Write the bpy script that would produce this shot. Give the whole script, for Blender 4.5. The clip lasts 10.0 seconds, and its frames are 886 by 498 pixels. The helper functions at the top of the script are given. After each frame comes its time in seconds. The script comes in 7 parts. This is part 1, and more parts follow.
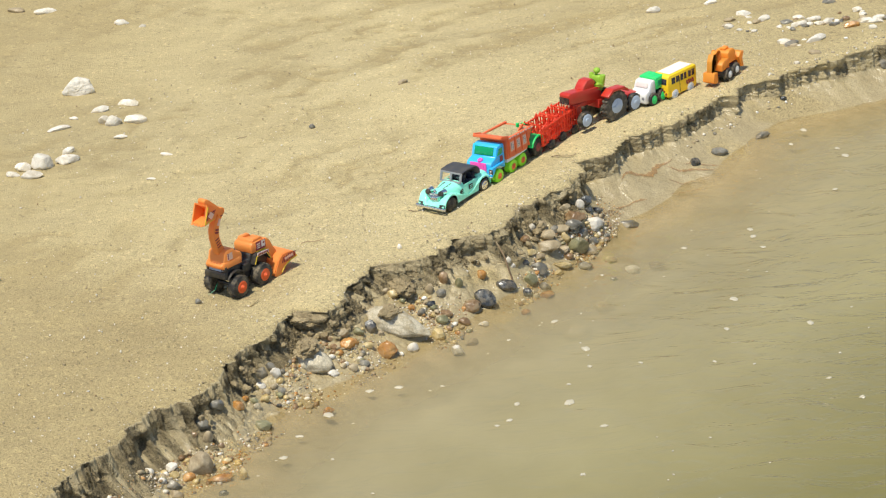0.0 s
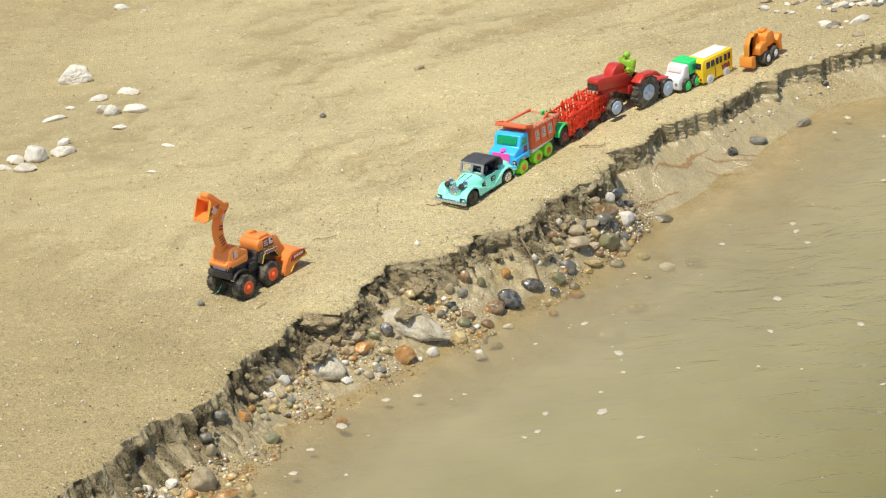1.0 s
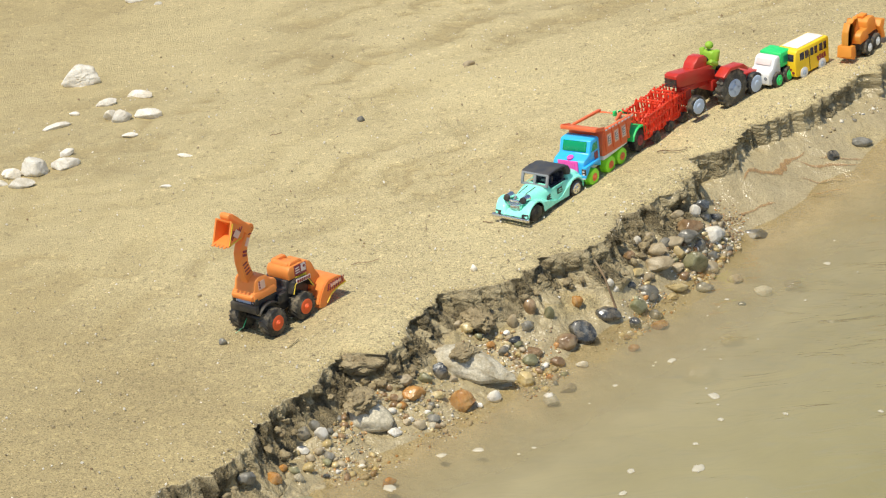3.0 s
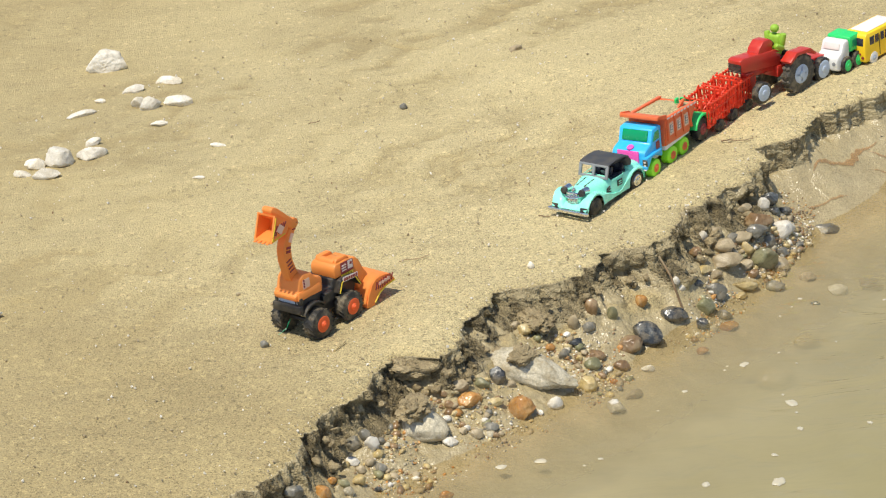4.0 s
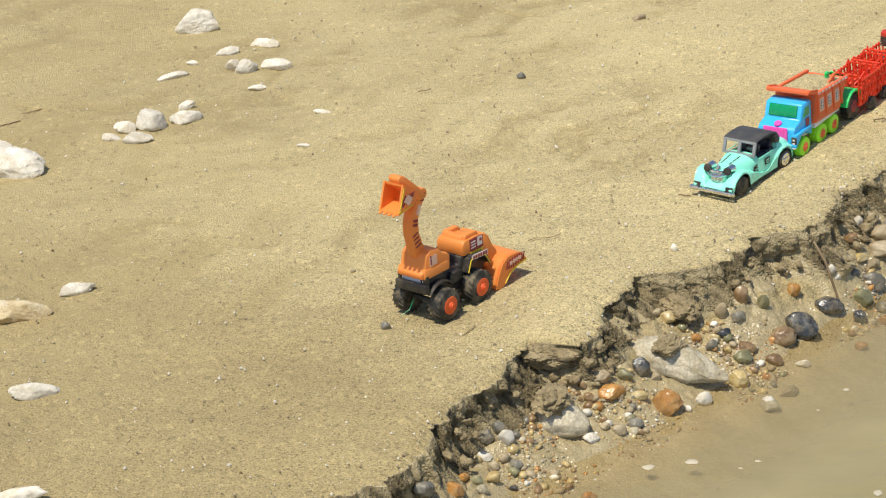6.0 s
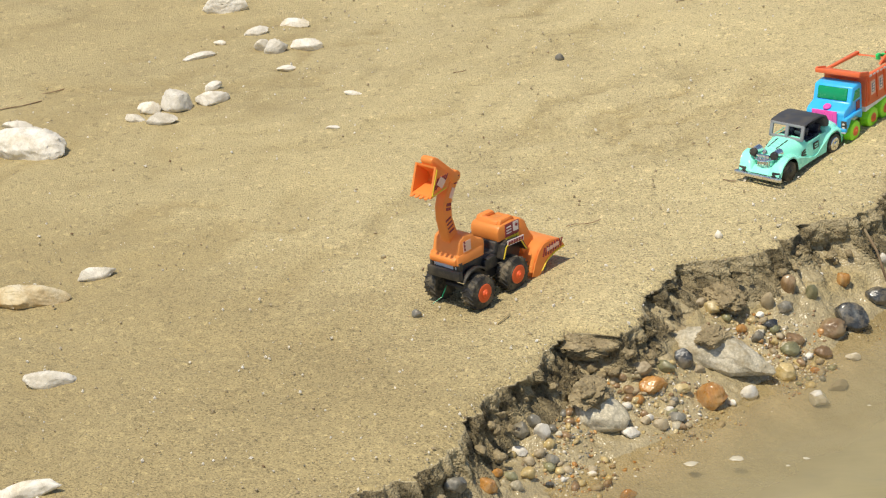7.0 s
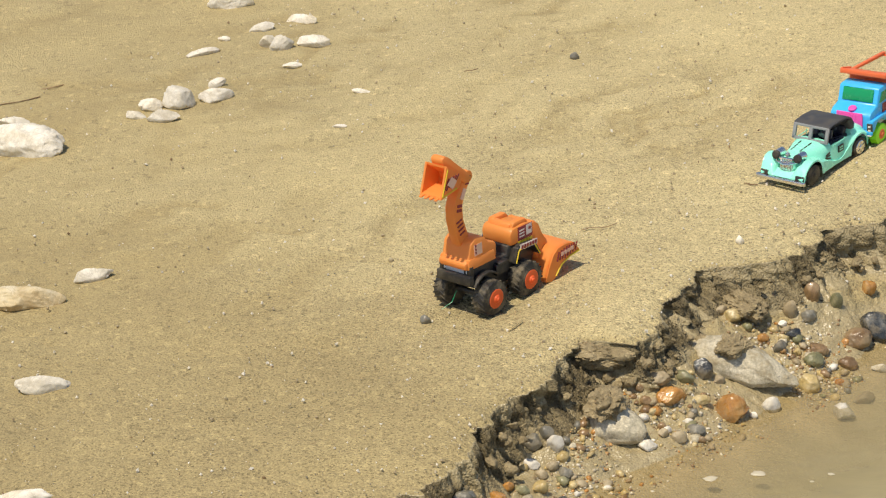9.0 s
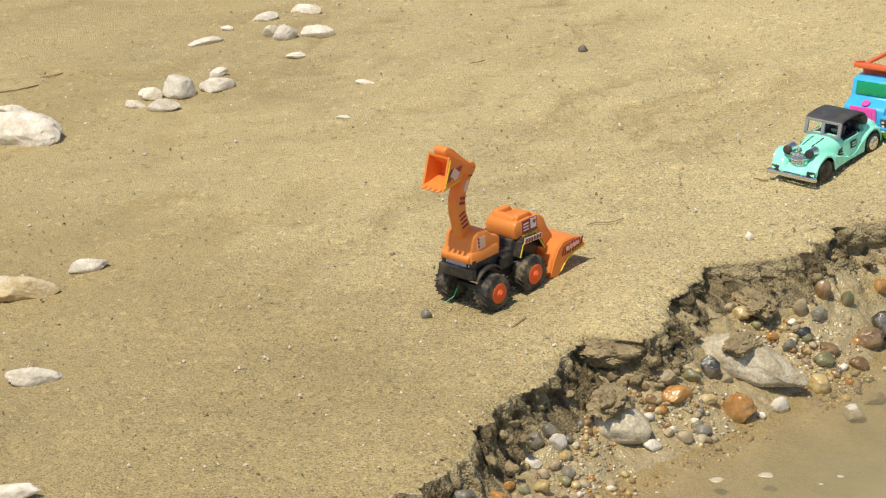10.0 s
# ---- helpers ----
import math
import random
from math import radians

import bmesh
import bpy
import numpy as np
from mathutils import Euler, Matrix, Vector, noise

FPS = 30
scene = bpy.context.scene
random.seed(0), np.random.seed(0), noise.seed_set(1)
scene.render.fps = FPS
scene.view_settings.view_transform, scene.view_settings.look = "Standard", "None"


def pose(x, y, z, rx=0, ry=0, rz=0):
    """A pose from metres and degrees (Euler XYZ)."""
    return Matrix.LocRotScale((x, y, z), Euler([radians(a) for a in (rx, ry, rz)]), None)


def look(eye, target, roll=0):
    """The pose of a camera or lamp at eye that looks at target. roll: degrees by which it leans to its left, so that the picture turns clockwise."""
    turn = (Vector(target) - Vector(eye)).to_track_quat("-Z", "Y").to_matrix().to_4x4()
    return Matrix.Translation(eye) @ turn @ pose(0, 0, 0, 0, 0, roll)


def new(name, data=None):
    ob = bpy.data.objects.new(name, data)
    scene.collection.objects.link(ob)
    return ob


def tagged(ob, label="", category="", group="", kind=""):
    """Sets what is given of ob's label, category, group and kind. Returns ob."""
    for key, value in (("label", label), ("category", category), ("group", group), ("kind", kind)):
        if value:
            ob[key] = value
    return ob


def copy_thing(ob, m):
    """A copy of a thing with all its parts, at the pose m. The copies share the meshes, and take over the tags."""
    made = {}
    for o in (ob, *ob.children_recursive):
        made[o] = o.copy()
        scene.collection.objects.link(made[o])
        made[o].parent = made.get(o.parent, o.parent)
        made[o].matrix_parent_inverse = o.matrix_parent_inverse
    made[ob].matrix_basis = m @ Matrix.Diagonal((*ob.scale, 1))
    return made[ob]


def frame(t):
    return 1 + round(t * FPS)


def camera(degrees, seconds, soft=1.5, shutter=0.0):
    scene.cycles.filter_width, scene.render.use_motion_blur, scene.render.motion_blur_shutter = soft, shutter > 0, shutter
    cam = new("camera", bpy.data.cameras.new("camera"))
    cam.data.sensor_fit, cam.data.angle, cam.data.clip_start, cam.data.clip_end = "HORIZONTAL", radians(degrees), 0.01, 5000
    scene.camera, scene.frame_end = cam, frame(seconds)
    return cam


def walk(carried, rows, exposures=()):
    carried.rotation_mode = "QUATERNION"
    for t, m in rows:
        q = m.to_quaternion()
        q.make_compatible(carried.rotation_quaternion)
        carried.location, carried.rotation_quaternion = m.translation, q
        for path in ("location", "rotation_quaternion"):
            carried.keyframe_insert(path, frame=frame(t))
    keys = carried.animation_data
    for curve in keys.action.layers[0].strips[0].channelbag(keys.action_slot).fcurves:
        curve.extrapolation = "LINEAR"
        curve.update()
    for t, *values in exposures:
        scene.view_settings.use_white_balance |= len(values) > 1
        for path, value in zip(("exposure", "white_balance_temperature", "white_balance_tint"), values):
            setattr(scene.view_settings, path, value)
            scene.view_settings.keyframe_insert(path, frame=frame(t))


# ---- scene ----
# ---- camera and walk ----
cam = camera(19.26, 10.0, soft=1.2)
walk(cam, [
    (0, look((0.1014, -2.9450, 1.3432), (0.0862, -2.0278, 0.9451), -3.82)),
    (0.5, look((0.0928, -2.8370, 1.2943), (0.0765, -1.9200, 0.8957), -3.86)),
    (1, look((0.0878, -2.7392, 1.2581), (0.0679, -1.8228, 0.8582), -4.12)),
    (1.5, look((0.0850, -2.6412, 1.2204), (0.0605, -1.7250, 0.8204), -4.42)),
    (2, look((0.0789, -2.5274, 1.1805), (0.0512, -1.6113, 0.7805), -4.64)),
    (2.5, look((0.0685, -2.4315, 1.1477), (0.0389, -1.5151, 0.7484), -4.95)),
    (4, look((0.0028, -2.1905, 1.0632), (-0.0318, -1.2764, 0.6590), -5.13)),
    (4.5, look((-0.0303, -2.1467, 1.0393), (-0.0655, -1.2324, 0.6357), -4.78)),
    (5, look((-0.0624, -2.0930, 1.0145), (-0.0987, -1.1795, 0.6093), -4.35)),
    (5.5, look((-0.0895, -2.0546, 0.9972), (-0.1287, -1.1414, 0.5914), -4.05)),
    (7, look((-0.1026, -1.9350, 0.9327), (-0.1601, -1.0234, 0.5258), -3.81)),
    (7.5, look((-0.1003, -1.9096, 0.9213), (-0.1627, -0.9989, 0.5131), -3.92)),
    (8, look((-0.1086, -1.9000, 0.9167), (-0.1684, -0.9878, 0.5113), -3.70)),
    (8.5, look((-0.1096, -1.8843, 0.9094), (-0.1692, -0.9717, 0.5048), -3.63)),
    (9, look((-0.1099, -1.8630, 0.8985), (-0.1699, -0.9505, 0.4938), -3.38)),
    (9.5, look((-0.1097, -1.8461, 0.8872), (-0.1704, -0.9334, 0.4831), -3.07)),
    (10, look((-0.1071, -1.8234, 0.8745), (-0.1709, -0.9109, 0.4703), -2.90)),
], exposures=[(0.0, 0.20, 6500, 10), (2.5, 0.19, 6500, 10), (4.5, 0.18, 6500, 10.5), (5.5, 0.13, 6550, 10.5), (7.0, 0.06, 6750, 11.5), (10.0, 0.0, 7000, 12.5)])

# ---- sky and sun ----
SUN_ELEV, SUN_AZ = 68.0, 226.0   # azimuth counted from +x, anticlockwise
world = bpy.data.worlds.new("sky")
scene.world = world
world.use_nodes = True
wn = world.node_tree
sky = wn.nodes.new("ShaderNodeTexSky")
sky.sky_type = "NISHITA"
sky.sun_disc = False
sky.sun_elevation = radians(SUN_ELEV)
sky.sun_rotation = radians(90 - SUN_AZ)
wn.links.new(sky.outputs[0], wn.nodes["Background"].inputs[0])
wn.nodes["Background"].inputs[1].default_value = 0.115
sun = new("sun", bpy.data.lights.new("sun", "SUN"))
sun.data.energy = 3.6
sun.data.angle = radians(1.5)
sun.data.color = (1.0, 0.93, 0.775)
SD = Vector((math.cos(radians(SUN_ELEV)) * math.cos(radians(SUN_AZ)),
             math.cos(radians(SUN_ELEV)) * math.sin(radians(SUN_AZ)), math.sin(radians(SUN_ELEV))))
sun.matrix_world = look(SD * 5, (0, 0, 0))


# ---- materials ----
class Nodes:
    """A short way to wire a material."""

    def __init__(self, name):
        self.mat = bpy.data.materials.new(name)
        self.mat.use_nodes = True
        self.t = self.mat.node_tree
        self.bsdf = self.t.nodes["Principled BSDF"]
        self.co = self.t.nodes.new("ShaderNodeTexCoord")

    def n(self, kind, **kw):
        node = self.t.nodes.new(kind)
        for key, value in kw.items():
            node.inputs[key].default_value = value
        return node

    def link(self, a, b):
        self.t.links.new(a, b)

    def noise(self, scale, detail=4.0, rough=0.6, vec=None, dist=0.0):
        node = self.n("ShaderNodeTexNoise", Scale=scale, Detail=detail, Roughness=rough, Distortion=dist)
        self.link(vec or self.co.outputs["Object"], node.inputs["Vector"])
        return node.outputs["Fac"]

    def voronoi(self, scale, out="Color", vec=None, feature="F1"):
        node = self.n("ShaderNodeTexVoronoi", Scale=scale)
        node.feature = feature
        self.link(vec or self.co.outputs["Object"], node.inputs["Vector"])
        return node.outputs[out]

    def ramp(self, fac, *stops):
        node = self.t.nodes.new("ShaderNodeValToRGB")
        el = node.color_ramp.elements
        while len(el) < len(stops):
            el.new(0.5)
        for e, (pos, col) in zip(el, stops):
            e.position = pos
            e.color = (*col, 1) if not isinstance(col, (int, float)) else (col, col, col, 1)
        self.link(fac, node.inputs[0])
        return node.outputs[0]

    def mix(self, fac, a, b, mode="MIX"):
        node = self.t.nodes.new("ShaderNodeMix")
        node.data_type, node.blend_type = "RGBA", mode
        for value, slot in ((fac, 0), (a, 6), (b, 7)):
            if isinstance(value, (int, float)):
                node.inputs[slot].default_value = value
            elif isinstance(value, tuple):
                node.inputs[slot].default_value = (*value, 1)
            else:
                self.link(value, node.inputs[slot])
        return node.outputs[2]

    def math(self, op, a, b=0.0, c=0.0):
        node = self.t.nodes.new("ShaderNodeMath")
        node.operation = op
        for k, value in enumerate((a, b, c)):
            if isinstance(value, (int, float)):
                node.inputs[k].default_value = value
            else:
                self.link(value, node.inputs[k])
        return node.outputs[0]

    def bump(self, height, strength=0.5, distance=0.002, normal=None):
        node = self.n("ShaderNodeBump", Strength=strength, Distance=distance)
        self.link(height, node.inputs["Height"])
        if normal:
            self.link(normal, node.inputs["Normal"])
        return node.outputs["Normal"]

    def set(self, **kw):
        for key, value in kw.items():
            slot = self.bsdf.inputs[key.replace("_", " ")]
            if isinstance(value, (int, float)):
                slot.default_value = value
            elif isinstance(value, tuple):
                slot.default_value = (*value, 1) if len(value) == 3 else value
            else:
                self.link(value, slot)
        return self


CB0, SB0 = math.cos(radians(47)), math.sin(radians(47))      # across the bank, away from the water


def sand_material():
    m = Nodes("river_sand")
    # dampness, together with the shade painted on the open sand
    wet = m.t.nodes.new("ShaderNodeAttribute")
    wet.attribute_name = "damp_dark"
    damp_dark = wet.outputs["Fac"]
    base = m.ramp(m.noise(9, 5, 0.6), (0.3, (0.515, 0.427, 0.230)), (0.55, (0.543, 0.452, 0.246)), (0.75, (0.570, 0.478, 0.264)))
    patch = m.ramp(m.noise(2.6, 3, 0.5), (0.35, (0.95, 0.945, 0.93)), (0.65, (1.04, 1.035, 1.01)))
    base = m.mix(1.0, base, patch, "MULTIPLY")
    lie = m.t.nodes.new("ShaderNodeMapping")
    lie.inputs["Rotation"].default_value = (0, 0, -0.35)
    lie.inputs["Scale"].default_value = (1.0, 2.4, 1.0)
    m.link(m.co.outputs["Object"], lie.inputs["Vector"])
    drift = m.ramp(m.noise(13, 3, 0.55, lie.outputs[0], 0.4), (0.32, (0.95, 0.945, 0.94)), (0.5, (1.01, 1.01, 1.005)), (0.68, (1.04, 1.04, 1.03)))
    base = m.mix(1.0, base, drift, "MULTIPLY")
    grain = m.voronoi(760)
    grey = m.t.nodes.new("ShaderNodeSeparateColor")
    m.link(grain, grey.inputs[0])
    tone = m.ramp(grey.outputs[0], (0.0, 0.48), (0.18, 0.82), (0.45, 1.01), (0.8, 1.10), (1.0, 1.36))
    place = m.t.nodes.new("ShaderNodeSeparateXYZ")
    m.link(m.co.outputs["Object"], place.inputs[0])
    inland = m.math("SUBTRACT", m.math("MULTIPLY", place.outputs["Y"], CB0), m.math("MULTIPLY", place.outputs["X"], SB0))
    coarse_part = m.ramp(m.math("MULTIPLY_ADD", m.noise(4, 3), 0.2, inland), (0.20, 0.88), (0.62, 0.42))
    base = m.mix(coarse_part, base, tone, "MULTIPLY")
    coarse = m.voronoi(230)
    g2 = m.t.nodes.new("ShaderNodeSeparateColor")
    m.link(coarse, g2.inputs[0])
    base = m.mix(0.75, base, m.ramp(g2.outputs[1], (0.0, 0.62), (0.05, 0.97), (0.93, 1.02), (0.99, 1.3)), "MULTIPLY")
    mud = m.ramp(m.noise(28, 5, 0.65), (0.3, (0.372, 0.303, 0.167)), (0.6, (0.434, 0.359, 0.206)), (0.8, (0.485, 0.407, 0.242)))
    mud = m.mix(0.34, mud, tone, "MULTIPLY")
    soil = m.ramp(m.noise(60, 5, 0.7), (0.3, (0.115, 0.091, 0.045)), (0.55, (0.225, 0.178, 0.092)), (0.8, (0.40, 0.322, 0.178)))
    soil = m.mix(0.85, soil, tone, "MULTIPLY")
    base = m.mix(1.0, base, m.ramp(damp_dark, (0.0, (1.0, 1.0, 1.0)), (0.3, (0.70, 0.672, 0.615))), "MULTIPLY")
    colour = m.mix(m.ramp(damp_dark, (0.31, 0.0), (0.46, 1.0)), base, mud)
    colour = m.mix(m.ramp(damp_dark, (0.5, 0.0), (0.95, 1.0)), colour, soil)
    rough = m.math("MULTIPLY_ADD", m.ramp(damp_dark, (0.32, 0.0), (0.44, 1.0), (0.56, 1.0), (0.64, 0.15), (1.0, 0.08)), -0.70, 0.95)
    h = m.math("MULTIPLY_ADD", m.voronoi(560, "Distance"), -0.8, m.math("MULTIPLY", m.noise(210, 3, 0.7), 0.55))
    band = m.t.nodes.new("ShaderNodeMapping")
    band.inputs["Rotation"].default_value = (0, 0, 0.12)
    band.inputs["Scale"].default_value = (0.8, 2.6, 1.0)
    m.link(m.co.outputs["Object"], band.inputs["Vector"])
    nrm = m.bump(m.noise(24, 4, 0.55, band.outputs[0], 0.6), 0.32, 0.006)
    smear = m.ramp(damp_dark, (0.15, 1.0), (0.42, 0.40), (0.56, 0.45), (0.62, 1.0))
    h = m.math("MULTIPLY", h, smear)
    clump = m.math("MULTIPLY", m.noise(170, 5, 0.75), m.ramp(damp_dark, (0.6, 0.0), (0.85, 1.0)))
    nrm = m.bump(clump, 1.0, 0.007, nrm)
    nrm = m.bump(h, 0.9, 0.0018, nrm)
    return m.set(Base_Color=colour, Roughness=rough, Normal=nrm).mat


def water_material():
    m = Nodes("silty_river_water")
    far = m.t.nodes.new("ShaderNodeAttribute")
    far.attribute_name = "offshore"
    # the silt hides the bed more the deeper the water is, away from the shore
    away = m.math("MULTIPLY_ADD", m.noise(9, 4, 0.6), 0.09, m.math("ADD", far.outputs["Fac"], -0.045))
    thick = m.ramp(away, (0.0, 0.06), (0.04, 0.32), (0.13, 0.70), (0.34, 0.95))
    silt = m.ramp(m.noise(6, 5, 0.62), (0.3, (0.355, 0.310, 0.168)), (0.7, (0.425, 0.374, 0.210)))
    deep = m.ramp(away, (0.14, 0.0), (0.60, 1.0))
    silt = m.mix(deep, silt, (0.212, 0.193, 0.076))
    cloud = m.ramp(m.noise(2.2, 4, 0.6, None, 0.8), (0.35, (0.93, 0.925, 0.92)), (0.65, (1.06, 1.055, 1.04)))
    silt = m.mix(1.0, silt, cloud, "MULTIPLY")
    dif = m.n("ShaderNodeBsdfDiffuse")
    m.link(silt, dif.inputs["Color"])
    clear = m.n("ShaderNodeBsdfTransparent")
    clear.inputs["Color"].default_value = (0.985, 0.965, 0.91, 1)
    body = m.t.nodes.new("ShaderNodeMixShader")
    m.link(thick, body.inputs[0])
    m.link(clear.outputs[0], body.inputs[1])
    m.link(dif.outputs[0], body.inputs[2])
    gloss = m.n("ShaderNodeBsdfGlossy", Roughness=0.05)
    # ripples drawn out across the current, higher away from the shore
    stretch = m.t.nodes.new("ShaderNodeMapping")
    stretch.inputs["Rotation"].default_value = (0, 0, radians(8))
    stretch.inputs["Scale"].default_value = (1.0, 2.3, 1.0)
    m.link(m.co.outputs["Object"], stretch.inputs["Vector"])
    swell = m.math("ADD", m.noise(13, 3, 0.5, stretch.outputs[0], 0.9), m.math("MULTIPLY", m.noise(46, 3, 0.55, stretch.outputs[0], 0.5), 0.12))
    sep = m.t.nodes.new("ShaderNodeSeparateXYZ")
    m.link(m.co.outputs["Object"], sep.inputs[0])
    open_water = m.math("MULTIPLY", m.ramp(away, (0.02, 0.1), (0.16, 1.0)), m.ramp(m.math("MULTIPLY_ADD", m.noise(3, 3), 0.3, sep.outputs["X"]), (0.35, 0.25), (0.70, 1.0)))
    nrm = m.bump(m.math("MULTIPLY", swell, open_water), 0.9, 0.015)
    m.link(nrm, gloss.inputs["Normal"])
    fres = m.n("ShaderNodeFresnel", IOR=1.33)
    m.link(nrm, fres.inputs["Normal"])
    top = m.t.nodes.new("ShaderNodeMixShader")
    m.link(fres.outputs[0], top.inputs[0])
    m.link(body.outputs[0], top.inputs[1])
    m.link(gloss.outputs[0], top.inputs[2])
    m.link(top.outputs[0], m.t.nodes["Material Output"].inputs["Surface"])
    return m.mat


def plastic(name, colour, rough=0.35, dust=0.25, metal=0.0, glow=0.0):
    m = Nodes(name)
    spots = m.ramp(m.noise(120, 4, 0.65), (0.45, 0.0), (0.75, 1.0))
    sep = m.t.nodes.new("ShaderNodeSeparateXYZ")
    m.link(m.co.outputs["Object"], sep.inputs[0])
    col = m.mix(m.math("MULTIPLY", spots, dust), colour, (0.40, 0.33, 0.21))
    tint = m.ramp(m.noise(40, 3), (0.3, 0.94), (0.7, 1.05))
    col = m.mix(1.0, col, tint, "MULTIPLY")
    r = m.math("MULTIPLY_ADD", spots, 0.35, rough)
    m.set(Base_Color=col, Roughness=r, Metallic=metal, Normal=m.bump(m.noise(300, 2), 0.06, 0.0005))
    if glow:                             # hollow moulding whose thin walls let light through
        thin = m.n("ShaderNodeBsdfTranslucent")
        thin.inputs["Color"].default_value = (*colour, 1)
        both = m.t.nodes.new("ShaderNodeMixShader")
        both.inputs[0].default_value = glow
        m.link(m.bsdf.outputs[0], both.inputs[1])
        m.link(thin.outputs[0], both.inputs[2])
        m.link(both.outputs[0], m.t.nodes["Material Output"].inputs["Surface"])
    return m.mat


def stone_material(name, a, b, c, rough=0.6, speck=0.3, scale=1.0, silt=0.75, wet=0.0):
    m = Nodes(name)
    info = m.t.nodes.new("ShaderNodeObjectInfo")
    shift = m.t.nodes.new("ShaderNodeVectorMath")
    shift.operation = "MULTIPLY_ADD"
    shift.inputs[1].default_value = (1, 1, 1)
    m.link(m.co.outputs["Object"], shift.inputs[0])
    rnd = m.t.nodes.new("ShaderNodeCombineXYZ")
    for k in range(3):
        m.link(m.math("MULTIPLY", info.outputs["Random"], 7.0 + 3 * k), rnd.inputs[k])
    m.link(rnd.outputs[0], shift.inputs[2])
    v = shift.outputs[0]
    col = m.ramp(m.noise(60 * scale, 5, 0.6, v, 0.5), (0.3, a), (0.5, b), (0.72, c))
    grain = m.ramp(m.noise(500, 3, 0.7, v), (0.35, 0.75), (0.5, 1.0), (0.68, 1.3))
    col = m.mix(speck, col, grain, "MULTIPLY")
    tone = m.ramp(info.outputs["Random"], (0.0, 0.86), (1.0, 1.12))
    col = m.mix(1.0, col, tone, "MULTIPLY")
    veins = m.ramp(m.noise(35, 6, 0.7, v, 2.0), (0.46, 0.0), (0.5, 0.35), (0.54, 0.0))
    col = m.mix(veins, col, tuple(0.6 * q for q in a))
    coat = m.ramp(m.noise(55, 6, 0.72, v), (0.50, 0.0), (0.62, silt))
    col = m.mix(coat, col, (0.36, 0.288, 0.17))
    r = m.math("MULTIPLY_ADD", m.noise(90, 3, 0.5, v), 0.25, rough - 0.12)
    r = m.math("MULTIPLY_ADD", coat, 0.3, r)
    nrm = m.bump(m.noise(70 * scale, 4, 0.6, v), 0.35, 0.004)
    if wet:                              # a film of water over the whole stone
        m.set(Coat_Weight=wet, Coat_Roughness=0.10, Coat_IOR=1.33)
    return m.set(Base_Color=col, Roughness=r, Normal=m.bump(m.noise(260 * scale, 4, 0.65, v), 0.4, 0.0014, nrm)).mat


SAND = sand_material()
WATER = water_material()
ORANGE = plastic("orange_plastic", (1.0, 0.375, 0.085), 0.40, 0.02, 0.0, 0.30)
BLACK = plastic("black_plastic", (0.018, 0.018, 0.02), 0.42, 0.22)
RUBBER = plastic("black_tyre", (0.022, 0.021, 0.02), 0.6, 0.6)
DUSTY_TYRE = plastic("dusty_grey_tyre", (0.075, 0.068, 0.055), 0.75, 0.7)
FAR_ORANGE = plastic("amber_orange_plastic", (1.0, 0.46, 0.07), 0.40, 0.05, 0.0, 0.40)
HUB_ORANGE = plastic("orange_red_hub", (1.0, 0.16, 0.04), 0.35, 0.06, 0.0, 0.25)
YELLOW_LINE = plastic("yellow_trim", (0.85, 0.62, 0.04), 0.4, 0.05)
STICKER_RED = plastic("dark_red_sticker", (0.28, 0.03, 0.04), 0.4, 0.1)
STICKER_PALE = plastic("pale_print", (0.80, 0.70, 0.66), 0.4, 0.1)
STICKER_ROSE = plastic("pale_rose_print", (0.86, 0.55, 0.42), 0.4, 0.1)
MINT = plastic("mint_green_enamel", (0.31, 0.93, 0.72), 0.20, 0.03)
ROOF_GREY = plastic("charcoal_soft_top", (0.05, 0.052, 0.058), 0.6, 0.15)
FRAME_GREY = plastic("grey_window_frame", (0.27, 0.28, 0.29), 0.4, 0.05)
CHROME = plastic("chrome", (0.78, 0.78, 0.78), 0.16, 0.05, 1.0)
BLUE = plastic("sky_blue_plastic", (0.035, 0.50, 0.98), 0.30, 0.05)
PINK = plastic("hot_pink_plastic", (0.93, 0.10, 0.48), 0.4, 0.06)
GREEN_GLASS = plastic("green_window_plastic", (0.0, 0.32, 0.12), 0.15, 0.03)
TRUCK_ORANGE = plastic("tipper_orange_plastic", (1.0, 0.24, 0.085), 0.38, 0.06, 0.0, 0.3)
LIME = plastic("lime_wheel_plastic", (0.36, 0.92, 0.03), 0.35, 0.08)
WHITE = plastic("white_plastic", (0.80, 0.80, 0.78), 0.4, 0.15)
GREEN = plastic("green_plastic", (0.02, 0.66, 0.16), 0.38, 0.08)
TEAL = plastic("dark_green_plastic", (0.0, 0.30, 0.13), 0.38, 0.15)
RED = plastic("bright_red_plastic", (0.97, 0.095, 0.040), 0.36, 0.08, 0.0, 0.3)
DARK_RED = plastic("deep_red_plastic", (0.55, 0.034, 0.020), 0.28, 0.06)
PALE_HUB = plastic("pale_blue_grey_hub", (0.48, 0.57, 0.70), 0.4, 0.10)
YELLOW = plastic("yellow_plastic", (1.0, 0.66, 0.02), 0.36, 0.06)
DARK_GLASS = plastic("dark_window", (0.03, 0.03, 0.05), 0.15, 0.05)
FIGURE = plastic("lime_green_figure", (0.30, 0.52, 0.04), 0.5, 0.06)
WHITE_STONE = stone_material("pale_limestone", (0.64, 0.57, 0.43), (0.77, 0.72, 0.61), (0.85, 0.82, 0.74), 0.7, 0.2, 1.0, 0.25)
